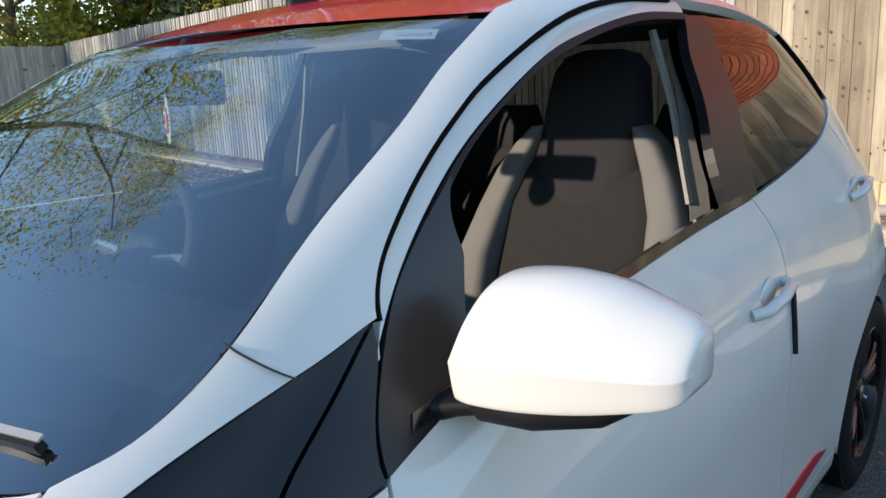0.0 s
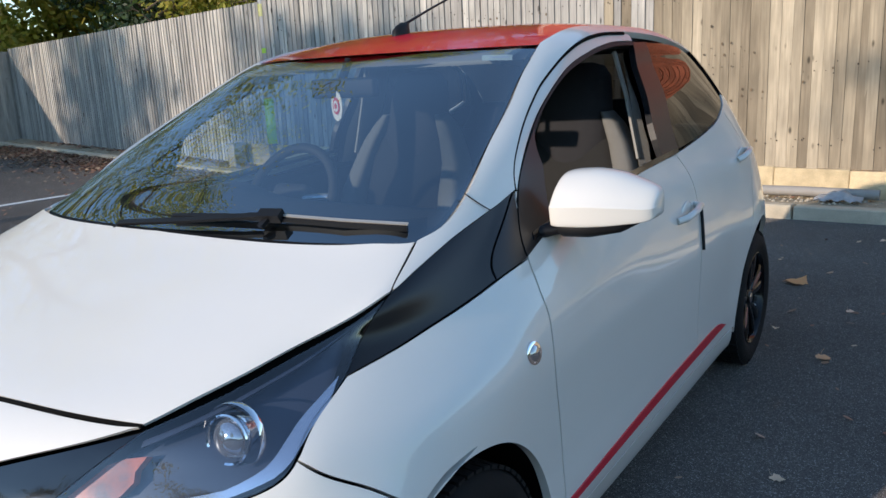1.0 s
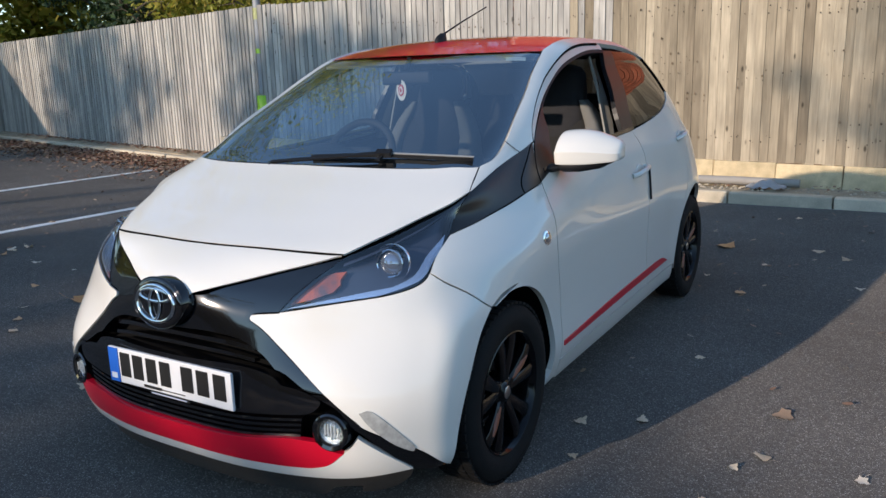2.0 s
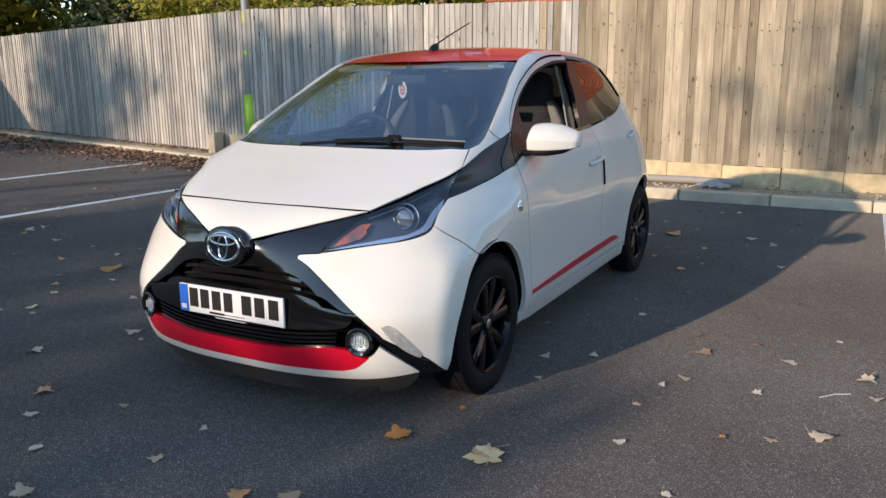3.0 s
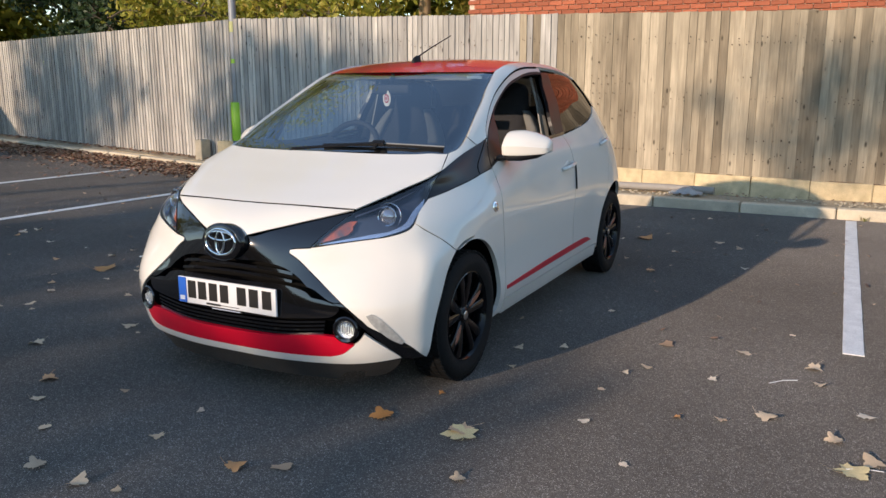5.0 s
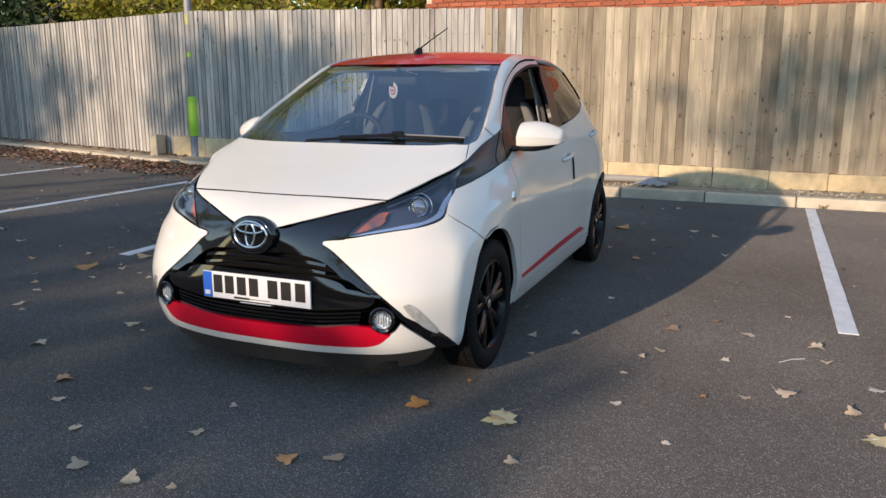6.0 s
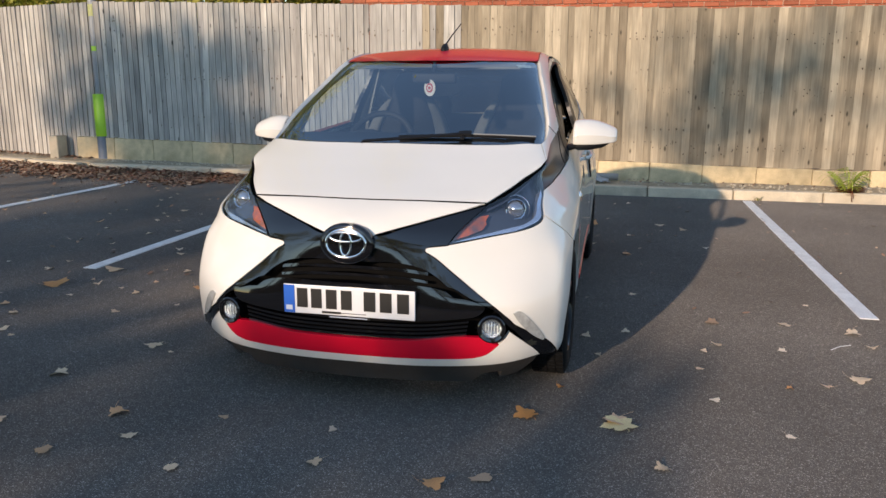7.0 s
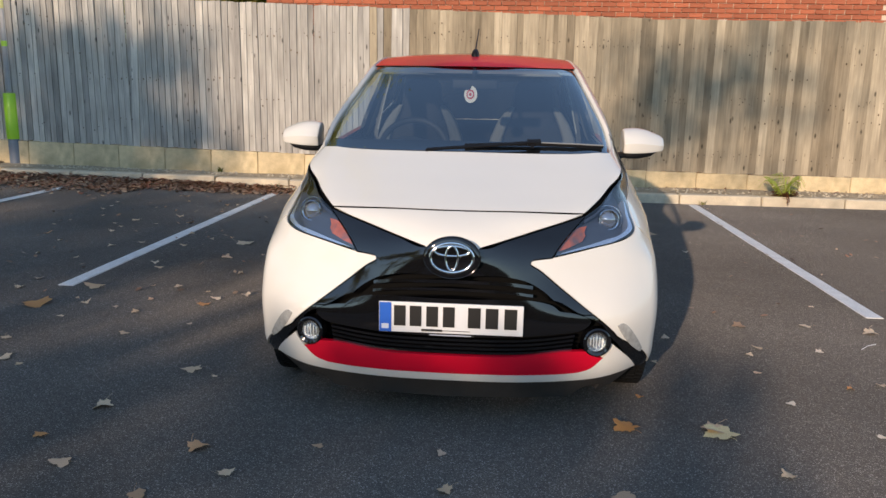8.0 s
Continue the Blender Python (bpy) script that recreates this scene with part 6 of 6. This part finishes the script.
LEAVES += [(1.49, 1.53, 0.09), (1.86, 1.58, 0.07), (-1.87, 1.59, 0.04), (-2.75, 1.70, 0.07), (-3.59, 1.79, 0.07), (-1.61, 1.80, 0.04), (-2.33, 1.81, 0.13), (-1.83, 1.89, 0.06), (-2.76, 1.92, 0.06), (-4.13, 1.94, 0.07), (2.05, 1.99, 0.04), (1.08, 2.01, 0.05), (-2.26, 2.50, 0.06), (-1.83, 2.73, 0.09), (-3.28, 3.04, 0.05), (1.05, 3.17, 0.08), (-1.88, 3.26, 0.14), (0.79, 3.49, 0.04), (1.64, 3.52, 0.06), (-2.90, 3.91, 0.04), (1.07, 3.92, 0.05), (-3.15, 4.04, 0.08), (1.53, 4.26, 0.07), (0.56, 4.28, 0.05)]
LEAVES += [(0.73, 4.37, 0.16), (1.35, 4.46, 0.09), (0.55, 4.91, 0.04), (1.08, 5.71, 0.06)]
for i, (x, y, s) in enumerate(LEAVES):
    ob = new("fallen_leaf", LEAF_SHAPES[i % 5])
    ob.matrix_world = pose(x, y, ground_z(x) + .004, random.uniform(-6, 6), random.uniform(-6, 6), random.uniform(0, 360)) @ Matrix.Diagonal((s * 1.25, s * 1.05, s * random.uniform(.5, 1.1), 1))
    tagged(ob, "dry brown fallen leaf lying on the asphalt", "leaf", "fallen leaves")
more = random.Random(31)
for i in range(75):
    x, y = more.uniform(-5.0, -1.05), more.uniform(-.4, 5.6)
    s = more.choice((.03, .04, .05, .06, .075))
    ob = new("fallen_leaf", LEAF_SHAPES[i % 5])
    ob.matrix_world = pose(x, y, ground_z(x) + .004, more.uniform(-8, 8), more.uniform(-8, 8), more.uniform(0, 360)) @ Matrix.Diagonal((s * 1.3, s, s * more.uniform(.6, 1.3), 1))
    tagged(ob, "dry brown fallen leaf lying on the asphalt", "leaf", "fallen leaves")
for x, y, s, turn in ((1.02, .11, .16, 130), (2.32, .45, .14, 40)):
    ob = new("fallen_leaf", leaf_mesh("fallen_leaf", 5, YELLOW_LEAF, .4))
    ob.matrix_world = pose(x, y, .004, 0, 0, turn) @ Matrix.Diagonal((s, s, s * .7, 1))
    tagged(ob, "large pale yellow maple leaf on the asphalt", "leaf", "fallen leaves")
for a, b in (((2.00, 1.20, .006), (2.11, 1.29, .008)), ((2.29, .46, .006), (2.42, .50, .008))):
    bm = bmesh.new()
    m = (Vector(a) + Vector(b)) / 2 + Vector((0, .012, .002))
    tube(bm, [a, m, b], .0017, 5)
    tagged(part("twig", bm, RAG), "thin pale twig on the asphalt", "twig", "twigs")

# leaf litter along the kerb
rng = np.random.default_rng(5)


def litter(count, place, size, mat, name, label):
    verts, faces = [], []
    for _ in range(count):
        x, y, z = place()
        s = size * rng.uniform(.6, 1.3)
        a = rng.uniform(0, 6.28)
        t1, t2 = rng.uniform(-.6, .6), rng.uniform(-.6, .6)
        n = len(verts)
        for u, v in ((-1, 0), (-.3, -.55), (.5, -.4), (1, .05), (.4, .5), (-.4, .45)):
            px, py = u * math.cos(a) - v * math.sin(a), u * math.sin(a) + v * math.cos(a)
            verts.append((x + px * s, y + py * s, z + max(-.6, u * t1 + v * t2) * s * .7 + s * .5))
        faces.append(tuple(range(n, n + 6)))
    return tagged(link_mesh(name, verts, faces, mat, smooth=False), label, "leaves", kind="stuff")


def by_kerb():
    x = -2.2 - abs(rng.normal(0, 1)) * 2.4 - rng.uniform(0, 1.4)
    if x < -6.4:
        x = rng.uniform(-14.5, -3.2)
    k = 6.36 + 0.02 * (2.2 - x) if x > -6.2 else LEFT_A.y - .52 + (LEFT_B.y - LEFT_A.y) * (x + 6.2) / -9.0
    w = .17 if x > -4 else .34 if x > -6.5 else .75
    d = abs(rng.normal(0, w))
    return x, k - .08 - d, ground_z(x) + rng.uniform(0, .06) * max(0, 1 - d / w)


litter(13000, by_kerb, .029, LITTER, "leaf_litter", "drift of brown fallen leaves against the kerb")
litter(6500, lambda: (lambda x, d: (x, LEFT_A.y - .60 + (LEFT_B.y - LEFT_A.y) * (x + 6.2) / -9.0 - d, ground_z(x) + rng.uniform(0, .05) * max(0, 1 - d / .5)))(rng.uniform(-14.5, -6.2), abs(rng.normal(0, .38))), .031, LITTER, "leaf_litter", "wide drift of red-brown leaves along the far kerb")
litter(700, lambda: (lambda x: (x, LEFT_A.y - .10 + (LEFT_B.y - LEFT_A.y) * (x + 6.2) / -9.0 - abs(rng.normal(0, .12)), ground_z(x) + .10))(rng.uniform(-14, -6.3)), .032, LITTER, "leaf_litter", "brown fallen leaves below the fence")
litter(260, lambda: (rng.uniform(-3.2, 5.2), 6.45 + rng.uniform(.1, .45), .115), .022, LITTER, "leaf_litter", "scattered leaf bits on the gravel verge")
litter(420, lambda: (lambda x: (x, rng.uniform(1.6, 6.2), ground_z(x) + .002))(rng.uniform(-9, 3.5)), .020, LITTER, "leaf_litter", "small leaf bits scattered over the asphalt")

# pebbles on the verge
verts, faces = [], []
for _ in range(900):
    x = rng.uniform(-6, 5.6)
    y = rng.uniform(6.5, 6.92) + 0.01 * max(0, 2.2 - x)
    z = .10 + .012 * max(0, 1 - x)
    r = rng.uniform(.006, .022)
    n = len(verts)
    for u, v, w in ((-1, 0, 0), (0, -1, 0), (1, 0, 0), (0, 1, 0), (0, 0, .9)):
        verts.append((x + u * r * rng.uniform(.7, 1.3), y + v * r, z + w * r))
    faces += [(n, n + 1, n + 4), (n + 1, n + 2, n + 4), (n + 2, n + 3, n + 4), (n + 3, n, n + 4)]
tagged(link_mesh("pebbles", verts, faces, KERB, smooth=False), "small pebbles and grit on the verge", "gravel", kind="stuff")

# ---- pipe and cloth by the plinth ----
bm = bmesh.new()
tube(bm, [(-.25, 6.78, .165), (.4, 6.79, .165), (.95, 6.77, .16)], .042, 14)
tagged(part("drain_pipe", bm, PIPE, smooth=50), "short grey pipe lying on the verge", "pipe")
bm = bmesh.new()
rows = []
for i in range(14):
    row = []
    for j in range(8):
        u, v = i / 13 - .5, j / 7 - .5
        row.append((.66 + u * .36, 6.66 + v * .18, .125 + .070 * math.exp(-((u * 3.0) ** 2 + (v * 2.5 - .3) ** 2)) + .018 * math.sin(u * 23 + v * 9) * math.cos(v * 17)))
    rows.append(row)
loft(bm, rows, close=False, cap=False)
bmesh.ops.solidify(bm, geom=bm.faces[:], thickness=.004)
tagged(part("cloth", bm, RAG, smooth=70), "crumpled white cloth on the verge", "cloth")

# ---- fern ----
fern = thing("fern", (3.38, 6.42, .09), "small green fern with brown dead fronds by the kerb", "fern")


def frond(angle, length, rise, mat, name):
    bm = bmesh.new()
    d = Vector((math.cos(angle), math.sin(angle), 0))
    s = Vector((-d.y, d.x, 0))
    n = 16
    for i in range(1, n):
        f = i / n
        p = Vector((3.38, 6.42, .10)) + d * length * f + Vector((0, 0, rise * math.sin(f * 2.2) - .10 * f * f))
        w = length * .40 * math.sin(min(1, f * 1.25 + .12) * math.pi) ** .7 + .004
        for k in (1, -1):
            tip = p + s * w * k + d * w * .35 - Vector((0, 0, w * .25))
            a, b = bm.verts.new(p - d * length * .030), bm.verts.new(p + d * length * .036)
            c, e = bm.verts.new(tip + d * .008), bm.verts.new(tip - d * .006)
            bm.faces.new((a, b, c, e))
    for i in range(8):
        f0, f1 = i / 8, (i + 1) / 8
        q = [Vector((3.38, 6.42, .10)) + d * length * f + Vector((0, 0, rise * math.sin(f * 2.2) - .10 * f * f)) for f in (f0, f1)]
        bm.faces.new([bm.verts.new(v) for v in (q[0] + s * .003, q[0] - s * .003, q[1] - s * .003, q[1] + s * .003)])
    part(name, bm, mat, fern)


for i in range(12):
    frond(i * 2.4 + random.uniform(-.3, .3), random.uniform(.22, .33), random.uniform(.20, .32), FERN_GREEN, "frond")
for i in range(20):
    frond(i * 2.1 + .5, random.uniform(.14, .25), random.uniform(.01, .12), FERN_BROWN, "dead_frond")


# weeds along kerb and plinth
def weed(x, y, z, size):
    bm = bmesh.new()
    for i in range(16):
        a = random.uniform(0, 6.28)
        d = Vector((math.cos(a), math.sin(a), 0))
        s = Vector((-d.y, d.x, 0)) * .006
        p = Vector((x, y, z)) + d * random.uniform(0, .04)
        h = size * random.uniform(.5, 1)
        q = p + d * h * .5 + Vector((0, 0, h))
        m = p + d * h * .15 + Vector((0, 0, h * .6))
        v = [bm.verts.new(c) for c in (p - s, p + s, m + s, m - s)]
        bm.faces.new(v)
        bm.faces.new((v[3], v[2], bm.verts.new(q)))
    tagged(part("weed", bm, WEED), "small weed tuft growing beside the kerb", "weed", "weeds")


for x, y, z, s in ((4.9, 6.5, .09, .14), (5.3, 6.45, .09, .16), (2.45, 6.28, 0, .06), (-2.55, 6.38, 0, .12), (-2.75, 6.4, 0, .09), (-3.4, 6.9, .15, .08), (4.5, 6.3, 0, .07), (5.0, 6.28, 0, .08)):
    weed(x, y, z, s)


# ---- trees ----
def tree(x, y, height, spread, leaves, low, mat, bark, size=.11, trunk=.16, limbs=11, name="tree", label="tall tree with yellow-green autumn leaves", bare=0.0, seed=1, slant=0.0):
    r = random.Random(seed)
    g = np.random.default_rng(seed)
    root = thing(name, (x, y, 0), label, "tree", "trees")
    bm = bmesh.new()
    pts = [Vector((x, y, -.1))]
    lean = Vector((r.uniform(-.05, .05), r.uniform(-.05, .05), 0))
    for i in range(1, 8):
        pts.append(Vector((x, y, height * .82 * i / 7)) + lean * height * (i / 7) + Vector((slant * (i / 7) ** 2 + r.uniform(-.1, .1), r.uniform(-.1, .1), 0)))
    tube(bm, pts, trunk, 10, trunk * .18)
    part("trunk", bm, bark, root, smooth=60)
    tips = []
    for i in range(limbs):
        f = low + (.95 - low) * (i + .5) / limbs
        at = pts[0].lerp(pts[-1], f)
        at.x, at.y = (pts[min(7, int(f * 7) + 1)].x + pts[int(f * 7)].x) / 2, (pts[min(7, int(f * 7) + 1)].y + pts[int(f * 7)].y) / 2
        a = i * 2.4 + r.uniform(-.4, .4)
        reach = spread * (1.05 - .65 * abs(f - .55) / .5) * r.uniform(.75, 1.1)
        end = at + Vector((math.cos(a) * reach, math.sin(a) * reach, reach * r.uniform(.15, .7)))
        mid = at.lerp(end, .5) + Vector((r.uniform(-.2, .2), r.uniform(-.2, .2), reach * .10))
        bm = bmesh.new()
        tube(bm, curve([at, mid, end], 4), trunk * .36 * (1.1 - f * .6), 7, .015)
        for j in range(6):
            s = at.lerp(mid, .4 + .6 * j / 3) if j < 3 else mid.lerp(end, (j - 2) / 3.2)
            e = s + Vector((r.uniform(-1, 1), r.uniform(-1, 1), r.uniform(-.2, .9))) * reach * .38
            k = s.lerp(e, .5) + Vector((r.uniform(-.1, .1), r.uniform(-.1, .1), .08))
            tube(bm, [s, k, e], .022, 5, .006)
            tips += [k, e]
            for _ in range(3):
                e2 = k.lerp(e, r.uniform(0, 1)) + Vector((r.uniform(-1, 1), r.uniform(-1, 1), r.uniform(-.6, .7))) * reach * .2
                tube(bm, [k.lerp(e, .4), e2], .009, 4, .003)
                tips.append(e2)
        part("limb", bm, bark, root, smooth=60)
    if leaves:
        tips = np.array([tuple(t) for t in tips])
        keep = g.random(len(tips)) > bare
        tips = tips[keep]
        pick = g.integers(0, len(tips), leaves)
        cen = tips[pick] + g.normal(0, 1, (leaves, 3)) * np.array((.34, .34, .26)) * (spread / 3)
        ax = g.normal(0, 1, (leaves, 3))
        ax /= np.linalg.norm(ax, axis=1)[:, None]
        bx = np.cross(ax, g.normal(0, 1, (leaves, 3)))
        bx /= np.linalg.norm(bx, axis=1)[:, None]
        ln = size * g.uniform(.6, 1.3, (leaves, 1))
        q = np.stack([cen - ax * ln, cen - bx * ln * .5 + ax * ln * .1, cen + ax * ln, cen + bx * ln * .5 + ax * ln * .1], axis=1).reshape(-1, 3)
        link_mesh("crown", q, [(4 * i, 4 * i + 1, 4 * i + 2, 4 * i + 3) for i in range(leaves)], mat, root, smooth=False)
    return root


# behind the fence
TREES = ((-6.6, 13.5, 16, 4.2, 9000, .22, AUTUMN, PALE_BARK, .17), (-9.3, 12.2, 15, 4.4, 10000, .16, AUTUMN, PALE_BARK, .16), (-12.6, 12.4, 14, 4.4, 10000, .14, AUTUMN, BARK, .16),
         (-17.0, 12.8, 20, 5.5, 11000, .12, AUTUMN, BARK, .18), (-4.9, 16.5, 12, 3.4, 6000, .2, AUTUMN, BARK, .2), (-20.5, 9.5, 11, 4.0, 8000, .12, AUTUMN, BARK, .18), (-11.0, 16.0, 12, 3.6, 7000, .14, AUTUMN, BARK, .2))
for i, (x, y, h, s, n, lo, mt, bk, tr) in enumerate(TREES):
    tree(x, y, h, s, n, lo, mt, bk, size=.10, trunk=tr, seed=20 + i)
tree(-13.9, 10.6, 5.2, 1.5, 8000, .08, EVERGREEN, BARK, size=.08, trunk=.1, name="holly_tree", label="dark evergreen holly tree behind the fence", seed=40)
tree(-8.2, 10.2, 3.6, 1.5, 3500, .06, AUTUMN, BARK, size=.07, trunk=.06, name="bush", label="yellow-green bush behind the fence", seed=41)
tree(-10.4, 9.9, 3.6, 1.6, 4000, .06, AUTUMN, BARK, size=.07, trunk=.06, name="bush", label="yellow-green bush behind the fence", seed=42)
tree(-12.0, 9.9, 3.4, 1.5, 4000, .06, EVERGREEN, BARK, size=.07, trunk=.06, name="bush", label="dark green bush behind the fence", seed=43)
tree(-5.6, 10.5, 3.3, 1.4, 3000, .06, AUTUMN, BARK, size=.07, trunk=.06, name="bush", label="yellow-green bush behind the fence", seed=44)
# dense woodland further back
for x, y, h, sd in ((-24, 15, 9, 50), (-19, 18, 10, 51), (-14, 19, 10, 52), (-9, 20, 10, 53), (-4, 21, 10, 54), (-27, 8, 9, 55), (-29, 1, 9, 56)):
    tree(x, y, h, 3.6, 9000, .05, AUTUMN if sd % 3 else EVERGREEN, BARK, size=.2, trunk=.2, limbs=14, label="dense autumn woodland tree beyond the fence", seed=sd)
# on the sunward side, under and through whose crowns the low sun comes
# all unseen; the first four are placed to shade fence and ground
SUNWARD = ((-9.2, -15.8, 6.5, 2.7, 2600, .42, .12, .0, 0), (-12.7, -16.2, 9.9, 2.6, 2200, .74, .18, .0, 0), (-8.7, -16.5, 10.3, 2.2, 230, .80, .14, .3, 3.6), (-18.9, -15.8, 10.1, 3.0, 2500, .72, .2, .0, 0), (-24.5, -12, 13, 4, 5000, .3, .2, .0, 0), (4.5, -19, 13, 3.6, 4200, .4, .2, .1, 0), (-22, -2, 12, 4.2, 5000, .2, .2, .1, 0), (-18.5, 5.0, 21.0, 6.0, 20000, .3, .26, .1, 0))
for i, (x, y, h, s, n, lo, tr, bare, sl) in enumerate(SUNWARD):
    tree(x, y, h, s, n, lo, AUTUMN, BARK, size=.075 if h > 20 else .14, trunk=tr, bare=bare, seed=60 + i, slant=sl)


def hedge(name, x0, y0, x1, y1, h, thick, count, label, seed, solid=.93):
    """A clipped hedge: a dark core with a skin of leaves."""
    g = np.random.default_rng(seed)
    root = thing(name, ((x0 + x1) / 2, (y0 + y1) / 2, 0), label, "hedge")
    d = Vector((x1 - x0, y1 - y0, 0))
    n = Vector((-d.y, d.x, 0)).normalized()
    bm = bmesh.new()
    rings = []
    for i in range(13):
        p = Vector((x0, y0, 0)) + d * i / 12
        w = thick * .42 * random.uniform(.85, 1.1)
        t = h * solid * random.uniform(.95, 1.02)
        rings.append([p - n * w, p - n * w * .8 + Vector((0, 0, t)), p + n * w * .8 + Vector((0, 0, t)), p + n * w])
    loft(bm, rings)
    part("core", bm, EVERGREEN, root)
    f = g.random(count)
    side = g.choice((-1, 1), count)
    z = h * g.random(count) ** .8
    off = side * thick * .5 * g.uniform(.8, 1.08, count)
    on_top = g.random(count) < .2
    z[on_top] = h * g.uniform(.94, 1.03, on_top.sum())
    off[on_top] = thick * g.uniform(-.45, .45, on_top.sum())
    cen = np.array((x0, y0, 0)) + f[:, None] * np.array(d) + off[:, None] * np.array(n) + np.stack([0 * z, 0 * z, z], 1)
    ax = g.normal(0, 1, (count, 3))
    ax /= np.linalg.norm(ax, axis=1)[:, None]
    bx = np.cross(ax, g.normal(0, 1, (count, 3)))
    bx /= np.linalg.norm(bx, axis=1)[:, None]
    ln = .13 * g.uniform(.6, 1.3, (count, 1))
    q = np.stack([cen - ax * ln, cen - bx * ln * .5, cen + ax * ln, cen + bx * ln * .5], axis=1).reshape(-1, 3)
    link_mesh("leaves", q, [(4 * i, 4 * i + 1, 4 * i + 2, 4 * i + 3) for i in range(count)], EVERGREEN, root, smooth=False)


hedge("hedge", -26, -19.5, 20, -21, 3.4, 1.6, 14000, "dark evergreen hedge closing the car park", 5)
hedge("hedge", 19, -20, 19, 9, 1.7, 1.4, 7000, "dark evergreen hedge closing the car park", 6)
# added out of view: casts broken shade on the ground before the car
hedge("hedge", -10.5, -16.2, -4.2, -16.2, 4.6, 1.4, 3200, "unseen evergreen hedge with a loose open top, added to shade the ground", 7, .80)
